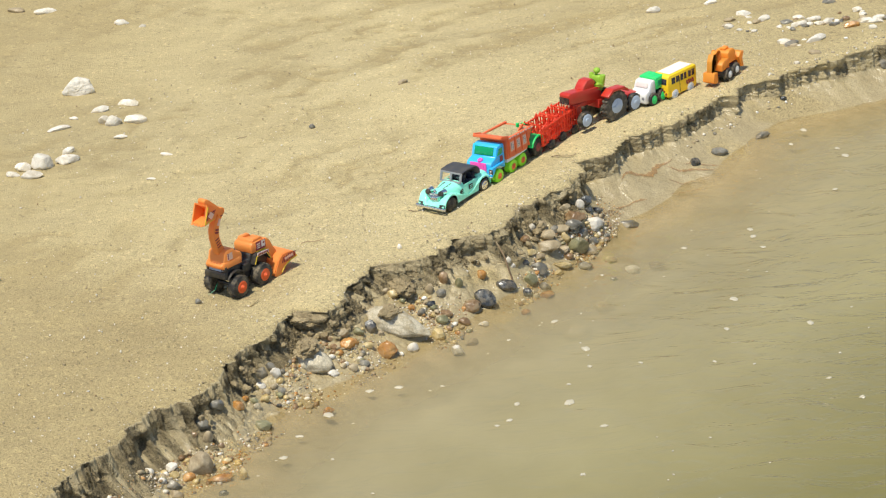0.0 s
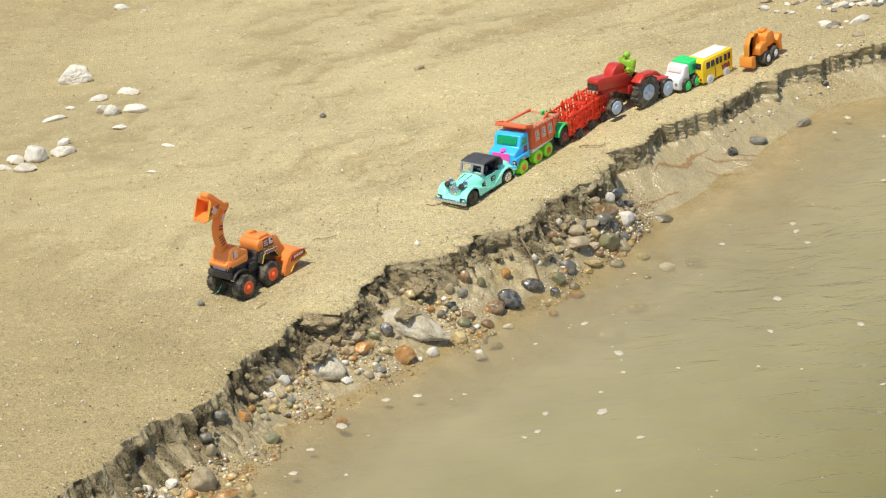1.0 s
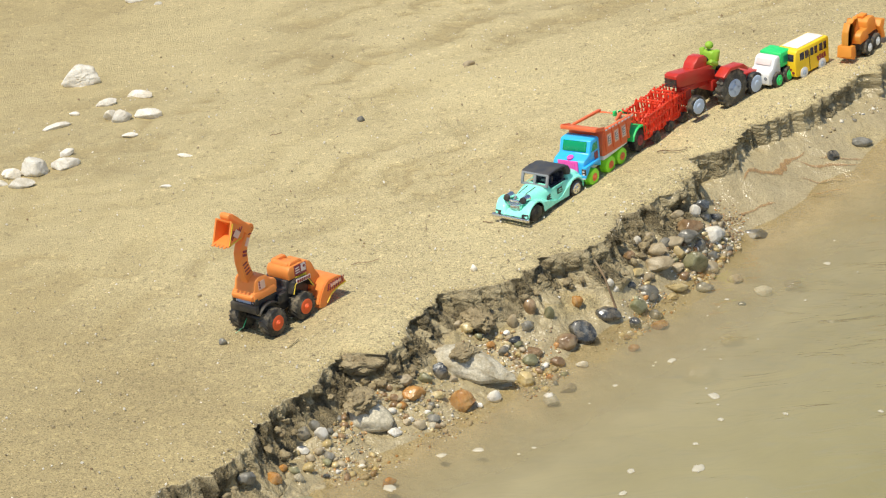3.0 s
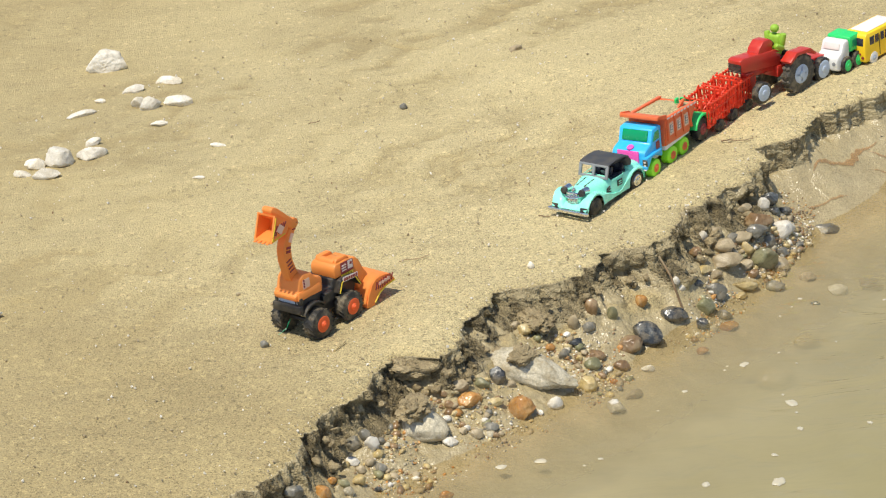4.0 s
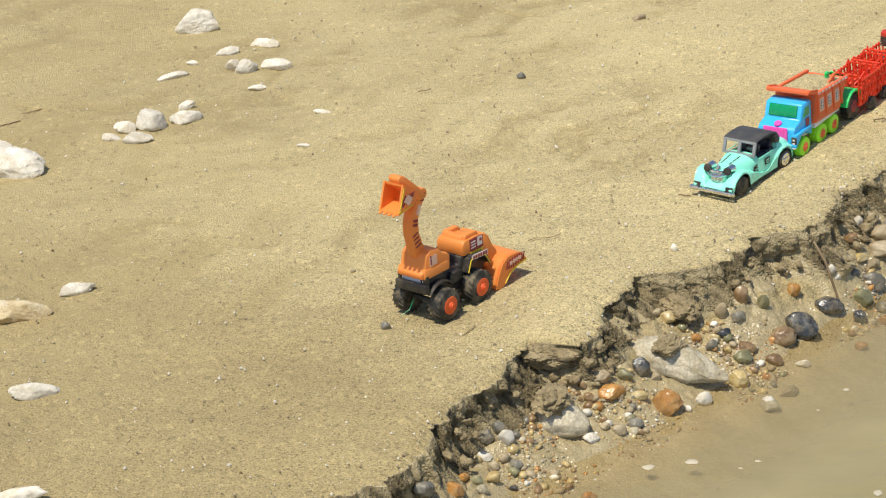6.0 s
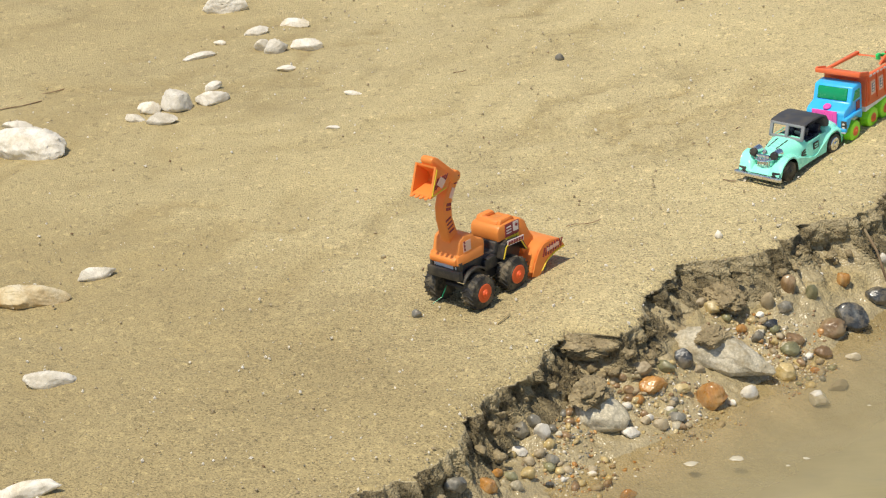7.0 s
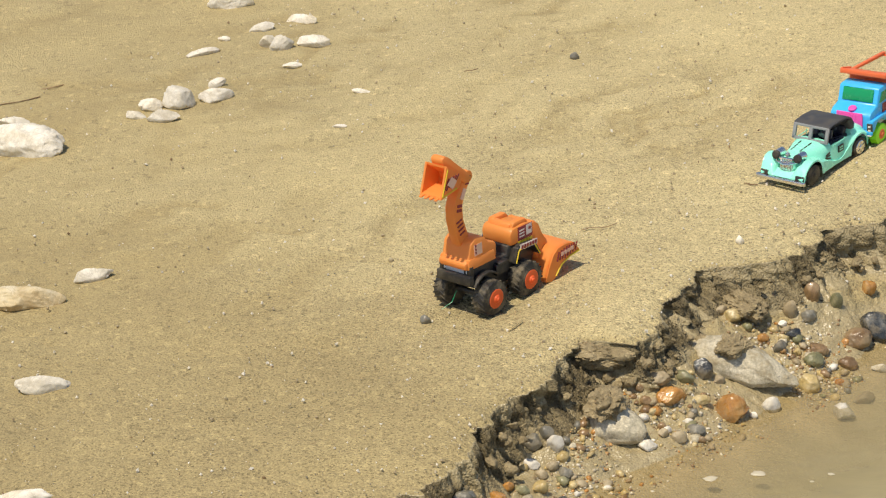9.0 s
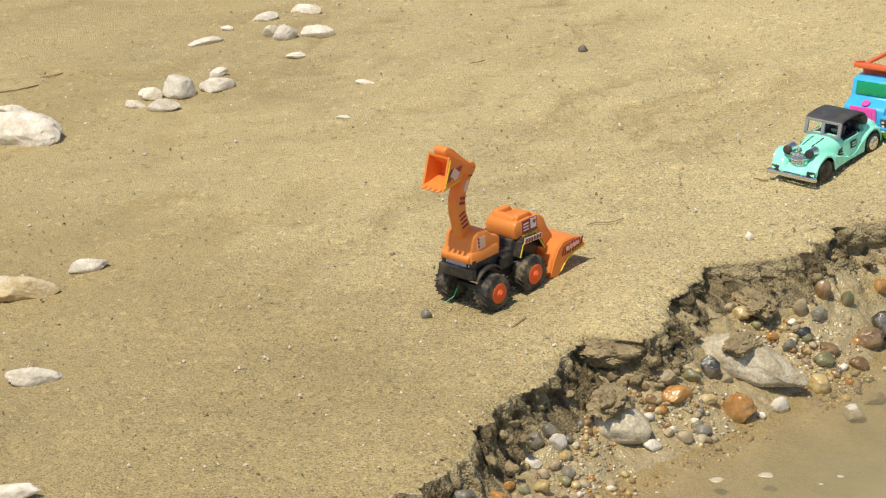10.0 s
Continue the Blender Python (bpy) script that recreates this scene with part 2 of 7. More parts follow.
PALE_STONE = stone_material("pale_grey_stone", (0.58, 0.53, 0.42), (0.74, 0.69, 0.58), (0.82, 0.78, 0.69), 0.8, 0.35, 1.0, 0.25)
RUSTY_STONE = stone_material("cream_stone_with_rust", (0.42, 0.25, 0.07), (0.68, 0.56, 0.34), (0.82, 0.77, 0.62), 0.75, 0.25, 0.6, 0.3)
GREY_STONE = stone_material("wet_grey_stone", (0.10, 0.094, 0.074), (0.20, 0.186, 0.145), (0.33, 0.305, 0.24), 0.32, 0.35, 1.0, 0.45, 0.8)
DARK_STONE = stone_material("wet_black_stone", (0.018, 0.019, 0.019), (0.045, 0.048, 0.048), (0.20, 0.21, 0.20), 0.25, 0.3, 1.0, 0.45, 0.8)
BROWN_STONE = stone_material("wet_brown_stone", (0.15, 0.085, 0.032), (0.27, 0.165, 0.075), (0.40, 0.28, 0.15), 0.3, 0.3, 1.0, 0.45, 0.8)
ORANGE_STONE = stone_material("wet_orange_stone", (0.30, 0.13, 0.03), (0.50, 0.24, 0.06), (0.60, 0.38, 0.15), 0.25, 0.25, 1.0, 0.45, 0.8)
YELLOW_STONE = stone_material("wet_yellow_stone", (0.38, 0.27, 0.10), (0.56, 0.43, 0.19), (0.68, 0.57, 0.34), 0.28, 0.25, 1.0, 0.45, 0.8)
TAN_STONE = stone_material("dull_tan_stone", (0.28, 0.215, 0.12), (0.40, 0.32, 0.195), (0.54, 0.46, 0.32), 0.55, 0.35)
GREEN_STONE = stone_material("wet_olive_stone", (0.15, 0.145, 0.065), (0.27, 0.255, 0.13), (0.38, 0.36, 0.21), 0.3, 0.3, 1.0, 0.45, 0.8)
SPECKLED = stone_material("speckled_granite", (0.34, 0.295, 0.195), (0.52, 0.465, 0.335), (0.64, 0.585, 0.45), 0.7, 0.9)
TWIG = stone_material("dry_twig", (0.16, 0.10, 0.05), (0.26, 0.17, 0.09), (0.36, 0.26, 0.15), 0.8, 0.4)
STRAW = stone_material("dry_straw", (0.45, 0.33, 0.13), (0.6, 0.46, 0.2), (0.7, 0.58, 0.3), 0.7, 0.2)

# ---- ground: sand flat, undercut bank, shore and river bed in one sheet ----
BANK = radians(47)               # the bank runs 47 degrees off the x axis
CB, SB = math.cos(BANK), math.sin(BANK)
EDGE_U = np.array([-3.000, -0.666, -0.587, -0.465, -0.435, -0.423, -0.347, -0.248, -0.191, -0.174, -0.116, -0.052, -0.007, 0.063, 0.105, 0.118, 0.182, 0.267, 0.312, 0.334, 0.375, 0.425, 0.500, 0.657, 0.752, 0.853, 1.200, 3.000])
EDGE_V = np.array([-1.000, -0.118, -0.092, -0.073, -0.077, -0.090, -0.051, -0.026, -0.010, -0.054, -0.028, -0.006, -0.049, -0.034, -0.069, -0.079, -0.047, -0.051, -0.035, -0.008, -0.029, -0.016, -0.035, -0.051, -0.088, -0.140, -0.300, -1.400])
TOE_U = np.array([-3.000, -0.572, -0.450, -0.350, -0.256, -0.136, -0.024, 0.100, 0.258, 0.338, 0.390, 0.494, 0.642, 0.844, 3.000])
TOE_Z = np.array([0.006, 0.007, 0.009, 0.014, 0.024, 0.036, 0.034, 0.035, 0.038, 0.042, 0.052, 0.058, 0.066, 0.076, 0.074])
SHORE_V = np.array([-1.200, -0.165, -0.150, -0.125, -0.105, -0.123, -0.122, -0.124, -0.102, -0.100, -0.108, -0.120, -0.108, -0.190, -1.600])


def water_level(u):
    """The surface drops over a low riffle where the bank bends."""
    k = np.clip((np.asarray(u, dtype=float) - 0.28) / 0.40, 0, 1)
    return 0.040 * k * k * (3 - 2 * k)


def surface_level(u):
    """The water stands a little up the foot of the shore, clear and shallow there."""
    return water_level(u) + np.interp(u, [-0.25, -0.08, 0.05, 0.33, 0.5], [0.0035, 0.0040, 0.0065, 0.0065, 0.0045])


def wave(x, y, scale, seed):
    """Smooth value noise of about -1 to 1 on arrays."""
    rng = np.random.RandomState(seed)
    grid = rng.rand(128, 128) * 2 - 1
    fx, fy = x * scale, y * scale
    ix, iy = np.floor(fx).astype(int), np.floor(fy).astype(int)
    tx, ty = fx - ix, fy - iy
    tx, ty = tx * tx * (3 - 2 * tx), ty * ty * (3 - 2 * ty)
    g = lambda a, b: grid[a % 128, b % 128]
    return (g(ix, iy) * (1 - tx) + g(ix + 1, iy) * tx) * (1 - ty) + (g(ix, iy + 1) * (1 - tx) + g(ix + 1, iy + 1) * tx) * ty


def fbm(x, y, scale, seed, octaves=4, gain=0.5):
    return sum(wave(x, y, scale * 2 ** k, seed + k) * gain ** k for k in range(octaves))


def sand_height(x, y):
    """Height of the open sand in metres above the water, on arrays."""
    r = np.maximum(1.0, np.hypot(x, y) / 0.9)
    x, y = x / r, y / r
    return 0.0673 + 0.0580 * x - 0.0173 * y + 0.0222 * x * x + 0.0124 * x * y - 0.0122 * y * y


def ground_z(x, y):
    return float(sand_height(np.array([x]), np.array([y]))[0])


def to_bank(x, y):
    return x * CB + y * SB, -x * SB + y * CB


def from_bank(u, v):
    return u * CB - v * SB, u * SB + v * CB


def spaced(a, b, first, ratio, top):
    out, step = [a], first
    while out[-1] < b:
        out.append(out[-1] + step)
        step = min(step * ratio, top)
    return np.array(out)


def build_ground():
    mid = np.arange(-0.78, 1.02, 0.0013)
    outer = spaced(1.02, 60.0, 0.01, 1.22, 8.0)
    u = np.concatenate([-(outer[::-1]) + 0.24, mid, outer[1:]])
    edge = np.interp(u, EDGE_U, EDGE_V)
    near = (u > -0.80) & (u < 1.06)
    edge = edge + np.interp(u, [-0.8, -0.7, 0.2, 0.32], [0, 0.0055, 0.0055, 0.001])
    edge = edge + near * (0.0075 * fbm(u, u * 0, 34, 3, 5, 0.62) + 0.0012 * wave(u, u * 0, 300, 5))
    # the far bank has cracked into blocks
    rng = random.Random(44)
    at = 0.33
    while at < 1.0:
        edge = edge + rng.uniform(0.004, 0.009) * np.exp(-((u - at) / rng.uniform(0.0015, 0.0035)) ** 2)
        at += rng.uniform(0.022, 0.060)
    toe_z = np.interp(u, TOE_U, TOE_Z)
    shore = np.interp(u, TOE_U, SHORE_V) + near * 0.006 * fbm(u, u * 0, 22, 9, 3)
    back = spaced(0.0015, 60.0, 0.0022, 1.018, 4.0)[::-1]    # distance behind the edge
    cliff = np.linspace(0, 1, 40)
    beach = np.linspace(0, 1, 42)[1:]
    bed = spaced(0.004, 40.0, 0.005, 1.12, 4.0)
    nu = len(u)
    rows_x, rows_y, rows_z, rows_d = [], [], [], []

    def add(v, z, damp_dark):
        x, y = from_bank(u, v)
        rows_x.append(x), rows_y.append(y), rows_z.append(z), rows_d.append(damp_dark)

    ex, ey = from_bank(u, edge)
    rim = sand_height(ex, ey) - 0.004
    reach = np.interp(u, [-3.0, -0.8, 1.06, 2.4], [0, 1, 1, 0])      # the darker tones fade out up and down the river
    for d in back:
        v = edge + d
        x, y = from_bank(u, v)
        z = sand_height(x, y) - 0.004 * math.exp(-d / 0.01)
        z = z + 0.0022 * fbm(x, y, 11, 21, 3) * min(1, d / 0.03) + 0.0006 * fbm(x * 0.45 + y * 0.3, y * 1.1 - x * 0.3, 60, 31, 4)
        # towards -x and -y the dark tone is part damp, part painted lens falloff
        damp_dark = np.full(nu, 0.0) + 0.30 * math.exp(-d / 0.0030) + 0.13 * np.clip(fbm(x, y, 5, 41, 3) - 0.15, 0, 1) + 0.14 * np.clip((-x - 0.16) / 0.3, 0, 1) * np.clip((1.6 + x) / 0.5, 0, 1) + 0.22 * np.clip((u - 0.72) / 0.25, 0, 1) * np.clip((2.5 - u) / 0.8, 0, 1) + 0.34 * np.clip((-0.7 * x - y - 0.17) / 0.3, 0, 1) * reach
        swale = np.clip(fbm(u, u * 0 + d * 4.5, 4, 43, 5, 0.6) - 0.10, 0, 0.8) * min(1.0, max(0.0, (d - 0.10) / 0.2)) * reach
        # the grooves are cut, and their shade is put into the colour too
        drift = (1 - np.clip(np.abs(fbm(u * 0.30 + d * 0.25, u * 0 + d * 1.1, 13, 131, 5, 0.6)), 0, 1)) ** 6 * min(1.0, max(0.0, (d - 0.14) / 0.16)) * reach
        drift = drift * np.clip(0.5 + 1.2 * fbm(u, u * 0 + d, 5, 141, 2), 0.05, 1)
        add(v, z - 0.003 * swale - 0.0040 * drift, np.minimum(damp_dark + 0.16 * swale + 0.36 * drift, 0.31))
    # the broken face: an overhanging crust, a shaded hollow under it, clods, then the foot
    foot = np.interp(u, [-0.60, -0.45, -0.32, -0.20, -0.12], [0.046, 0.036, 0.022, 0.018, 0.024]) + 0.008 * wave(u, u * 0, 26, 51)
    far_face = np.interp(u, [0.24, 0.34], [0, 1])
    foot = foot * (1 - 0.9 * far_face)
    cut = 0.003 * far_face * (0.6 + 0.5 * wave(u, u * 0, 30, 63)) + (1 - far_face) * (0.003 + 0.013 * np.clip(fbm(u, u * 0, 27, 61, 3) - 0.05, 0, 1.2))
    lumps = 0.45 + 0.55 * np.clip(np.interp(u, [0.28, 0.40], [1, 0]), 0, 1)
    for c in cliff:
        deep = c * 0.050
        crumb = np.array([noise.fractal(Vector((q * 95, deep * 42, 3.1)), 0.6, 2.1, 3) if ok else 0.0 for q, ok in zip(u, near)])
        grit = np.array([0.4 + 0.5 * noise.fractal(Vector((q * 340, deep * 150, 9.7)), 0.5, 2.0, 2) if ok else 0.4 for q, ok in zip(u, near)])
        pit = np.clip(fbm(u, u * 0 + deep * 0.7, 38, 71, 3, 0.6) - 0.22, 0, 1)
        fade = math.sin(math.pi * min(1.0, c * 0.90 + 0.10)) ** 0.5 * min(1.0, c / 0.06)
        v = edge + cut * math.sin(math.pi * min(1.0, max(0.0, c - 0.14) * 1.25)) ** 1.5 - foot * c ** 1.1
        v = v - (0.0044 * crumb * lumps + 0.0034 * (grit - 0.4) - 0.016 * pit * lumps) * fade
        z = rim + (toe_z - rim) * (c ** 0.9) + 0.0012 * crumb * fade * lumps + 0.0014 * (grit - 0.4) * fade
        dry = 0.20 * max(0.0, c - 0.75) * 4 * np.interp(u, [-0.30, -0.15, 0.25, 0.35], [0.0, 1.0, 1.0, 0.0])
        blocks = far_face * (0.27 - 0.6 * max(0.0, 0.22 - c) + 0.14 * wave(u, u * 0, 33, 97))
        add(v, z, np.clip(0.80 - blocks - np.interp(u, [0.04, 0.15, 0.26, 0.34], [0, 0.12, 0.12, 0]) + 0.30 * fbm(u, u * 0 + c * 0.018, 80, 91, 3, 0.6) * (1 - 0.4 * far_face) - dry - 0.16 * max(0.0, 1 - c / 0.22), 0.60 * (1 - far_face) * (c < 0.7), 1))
    v0 = edge - foot
    soft = np.convolve(np.pad(v0, 20, mode="edge"), np.ones(41) / 41, mode="valid")
    level = water_level(u)
    for b in beach:
        start = v0 + (soft - v0) * min(1.0, b * 8.0)
        v = start + (np.minimum(shore, v0 - 0.02) - start) * b
        x, y = from_bank(u, v)
        z = level + (toe_z - level) * (1 - b) ** np.interp(u, [0.25, 0.45], [1.25, 1.3]) + (0.0042 * fbm(x, y, 42, 101, 5, 0.58) + 0.0012 * wave(x, y, 300, 107)) * (1 - 0.75 * b) * np.interp(u, [0.28, 0.38], [1, 0.35])
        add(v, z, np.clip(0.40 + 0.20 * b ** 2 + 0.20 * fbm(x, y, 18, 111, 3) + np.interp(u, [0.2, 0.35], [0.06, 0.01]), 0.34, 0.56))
    vs = np.minimum(shore, v0 - 0.02)
    for d in bed:
        v = vs - d
        x, y = from_bank(u, v)
        z = level - 0.16 * min(d, 1.0) + 0.002 * fbm(x, y, 30, 121, 3)
        add(v, z, np.full(nu, 0.5))
    X, Y, Z, D = (np.array(r, dtype=np.float32) for r in (rows_x, rows_y, rows_z, rows_d))
    nv = X.shape[0]
    me = bpy.data.meshes.new("ground")
    me.vertices.add(nu * nv)
    me.vertices.foreach_set("co", np.stack([X, Y, Z], -1).reshape(-1))
    i = np.arange((nv - 1) * (nu - 1))
    r, c = i // (nu - 1), i % (nu - 1)
    a = r * nu + c
    quads = np.stack([a, a + nu, a + nu + 1, a + 1], -1).astype(np.int32)
    me.loops.add(quads.size)
    me.loops.foreach_set("vertex_index", quads.reshape(-1))
    me.polygons.add(len(quads))
    me.polygons.foreach_set("loop_start", np.arange(0, quads.size, 4, dtype=np.int32))
    me.polygons.foreach_set("use_smooth", np.ones(len(quads), dtype=bool))
    # one value for wetness and for painted shade on the sand
    damp_dark = me.attributes.new("damp_dark", "FLOAT", "POINT")
    damp_dark.data.foreach_set("value", D.reshape(-1))
    me.update()
    me.validate()
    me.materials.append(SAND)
    ob = new("ground", me)
    tagged(ob, "pale river sand with a crumbling damp bank above the water", "sand", kind="structure")
    return ob


ground = build_ground()


def build_water():
    """The level water sheet, with the distance from the shore kept on it."""
    far = spaced(1.02, 60.0, 0.03, 1.3, 8.0)
    u = np.concatenate([-(far[::-1]) + 0.24, np.arange(-0.78, 1.02, 0.012), far[1:]])
    shore = np.interp(u, TOE_U, SHORE_V)
    out = np.concatenate([[-0.06, -0.02], spaced(0.0, 45.0, 0.012, 1.12, 4.0)])
    V = shore[None, :] - out[:, None]
    U = np.broadcast_to(u, V.shape)
    x, y = from_bank(U, V)
    nv, nu = V.shape
    a = (np.arange(nv - 1)[:, None] * nu + np.arange(nu - 1)[None, :]).reshape(-1)
    me = bpy.data.meshes.new("water")
    me.from_pydata(np.stack([x, y, np.broadcast_to(surface_level(u), x.shape)], -1).reshape(-1, 3).tolist(), [], np.stack([a, a + nu, a + nu + 1, a + 1], -1).tolist())
    me.attributes.new("offshore", "FLOAT", "POINT").data.foreach_set("value", np.broadcast_to(out[:, None], V.shape).astype(np.float32).reshape(-1))
    me.polygons.foreach_set("use_smooth", [True] * len(me.polygons))
    me.materials.append(WATER)
    return tagged(new("water", me), "murky olive river water with small ripples", "water", kind="structure")


water = build_water()

# ---- shared builders ----


def part(name, bm, material, parent=None, label="", smooth=True):
    """One bmesh as one mesh object, under a thing or a part."""
    me = bpy.data.meshes.new(name)
    bmesh.ops.recalc_face_normals(bm, faces=bm.faces)
    bm.to_mesh(me)
    bm.free()
    me.materials.append(material)
    if smooth:
        me.polygons.foreach_set("use_smooth", np.ones(len(me.polygons), dtype=bool))
        me.set_sharp_from_angle(angle=radians(38))
    ob = new(name, me)
    if parent:
        ob.parent = parent
    return tagged(ob, label)


def thing(name, label, category, group=""):
    return tagged(new(name), label, category, group)


def box(bm, sx, sy, sz, m=None, bevel=0.0, seg=2, taper=None):
    """A box with rounded edges. taper: x and y factors of its top."""
    made = bmesh.ops.create_cube(bm, size=1.0)["verts"]
    for v in made:
        v.co = Vector((v.co.x * sx, v.co.y * sy, v.co.z * sz))
        if taper and v.co.z > 0:
            v.co.x *= taper[0]
            v.co.y *= taper[1]
    if bevel:
        edges = list({e for v in made for e in v.link_edges})
        res = bmesh.ops.bevel(bm, geom=edges, offset=bevel, segments=seg, profile=0.5, affect="EDGES")
        made = list({v for f in res["faces"] for v in f.verts} | {v for v in made if v.is_valid})
    if m is not None:
        bmesh.ops.transform(bm, matrix=m, verts=made)
    return made


def tube(bm, r0, r1, h, m=None, seg=20, bevel=0.0):
    """A closed cylinder or cone along z, centred."""
    made = bmesh.ops.create_cone(bm, cap_ends=True, segments=seg, radius1=r0, radius2=r1, depth=h)["verts"]
    if bevel:
        edges = [e for e in {e for v in made for e in v.link_edges} if abs(e.verts[0].co.z - e.verts[1].co.z) < 1e-7]
        res = bmesh.ops.bevel(bm, geom=edges, offset=bevel, segments=2, profile=0.5, affect="EDGES")
        made = list({v for f in res["faces"] for v in f.verts} | {v for v in made if v.is_valid})
    if m is not None:
        bmesh.ops.transform(bm, matrix=m, verts=made)
    return made


def prism(bm, outline, width, m=None, bevel=0.0, axis="y"):
    """A side outline of (length, height) points, given a width across."""
    pts = [Vector((a, -width / 2, b)) for a, b in outline]
    vs = [bm.verts.new(p) for p in pts]
    face = bm.faces.new(vs)
    ext = bmesh.ops.extrude_face_region(bm, geom=[face])["geom"]
    top = [e for e in ext if isinstance(e, bmesh.types.BMVert)]
    bmesh.ops.translate(bm, vec=(0, width, 0), verts=top)
    made = vs + top
    if bevel:
        edges = list({e for v in made for e in v.link_edges})
        res = bmesh.ops.bevel(bm, geom=edges, offset=bevel, segments=2, profile=0.5, affect="EDGES")
        made = list({v for f in res["faces"] for v in f.verts} | {v for v in made if v.is_valid})
    if m is not None:
        bmesh.ops.transform(bm, matrix=m, verts=made)
    return made


def rod(bm, a, b, r, seg=8):
    a, b = Vector(a), Vector(b)
    m = Matrix.Translation((a + b) / 2) @ (b - a).to_track_quat("Z", "Y").to_matrix().to_4x4()
    return tube(bm, r, r, (b - a).length, m, seg)


def fresh():
    return bmesh.new()


def wheel(parent, x, y, r, width, tyre_mat, hub_mat, treads=0, hub_r=0.58, hub_label="", spokes=0, side=1, lug=1.0):
    """A wheel whose axle lies along y, standing on z = 0 of its thing; side: +1 or -1, where the hub faces."""
    bm = fresh()
    turn = pose(x, y, r, 90)
    tube(bm, r * 0.95, r * 0.95, width, turn, 28, width * 0.18)
    for k in range(treads):
        a = 2 * math.pi * k / treads
        for s in (-1, 1):
            box(bm, r * 0.085 * lug, width * 0.5, r * 0.075 * lug,
                pose(x, y, r) @ pose(0, 0, 0, 0, math.degrees(a), 0) @ pose(0, s * width * 0.26, r * 0.945, 0, 0, s * 28), r * 0.02, 1)
    tyre = part("wheel", bm, tyre_mat, parent)
    bm = fresh()
    rim = tube(bm, r * hub_r, r * hub_r * 0.86, width * 0.16, pose(x, y + side * width * 0.5, r, -90 * side), 24, r * 0.04)
    tube(bm, r * hub_r * 0.45, r * hub_r * 0.3, width * 0.2, pose(x, y + side * width * 0.6, r, -90 * side), 14, r * 0.03)
    for k in range(spokes):
        a = 360 * k / spokes
        box(bm, r * 0.12, width * 0.12, r * hub_r * 1.5, pose(x, y + side * width * 0.56, r) @ pose(0, 0, 0, 0, a, 0), r * 0.02, 1)
    part("rim", bm, hub_mat, tyre, hub_label)
    return tyre


def stand(ob, x, y, heading, scale=1.0, sink=0.0, lift=None, longer=1.05, lower=1.0):
    """Sets a thing on the sand. heading: degrees of its forward x axis."""
    e = 0.02
    z = ground_z(x, y) if lift is None else lift
    nx = -(ground_z(x + e, y) - ground_z(x - e, y)) / (2 * e)
    ny = -(ground_z(x, y + e) - ground_z(x, y - e)) / (2 * e)
    up = Vector((nx * 0.35, ny * 0.35, 1)).normalized()
    fwd = Vector((math.cos(radians(heading)), math.sin(radians(heading)), 0))
    fwd = (fwd - up * fwd.dot(up)).normalized()
    left = up.cross(fwd)
    m = Matrix((fwd, left, up)).transposed().to_4x4()
    ob.matrix_world = Matrix.Translation((x, y, z - sink)) @ m @ Matrix.Diagonal((scale * longer, scale, scale * lower, 1))
    return ob

# ---- toy vehicles ----


def guard_arc(bm, x, y, z, r, width, thick, a0=-80.0, a1=80.0, steps=9):
    """A curved mudguard over a wheel."""
    ang = [radians(a0 + (a1 - a0) * k / (steps - 1)) for k in range(steps)]
    outer = [(x + r * math.sin(a), z + r * math.cos(a)) for a in ang]
    inner = [(x + (r - thick) * math.sin(a), z + (r - thick) * math.cos(a)) for a in reversed(ang)]
    prism(bm, outer + inner, width, pose(0, y, 0), thick * 0.25)


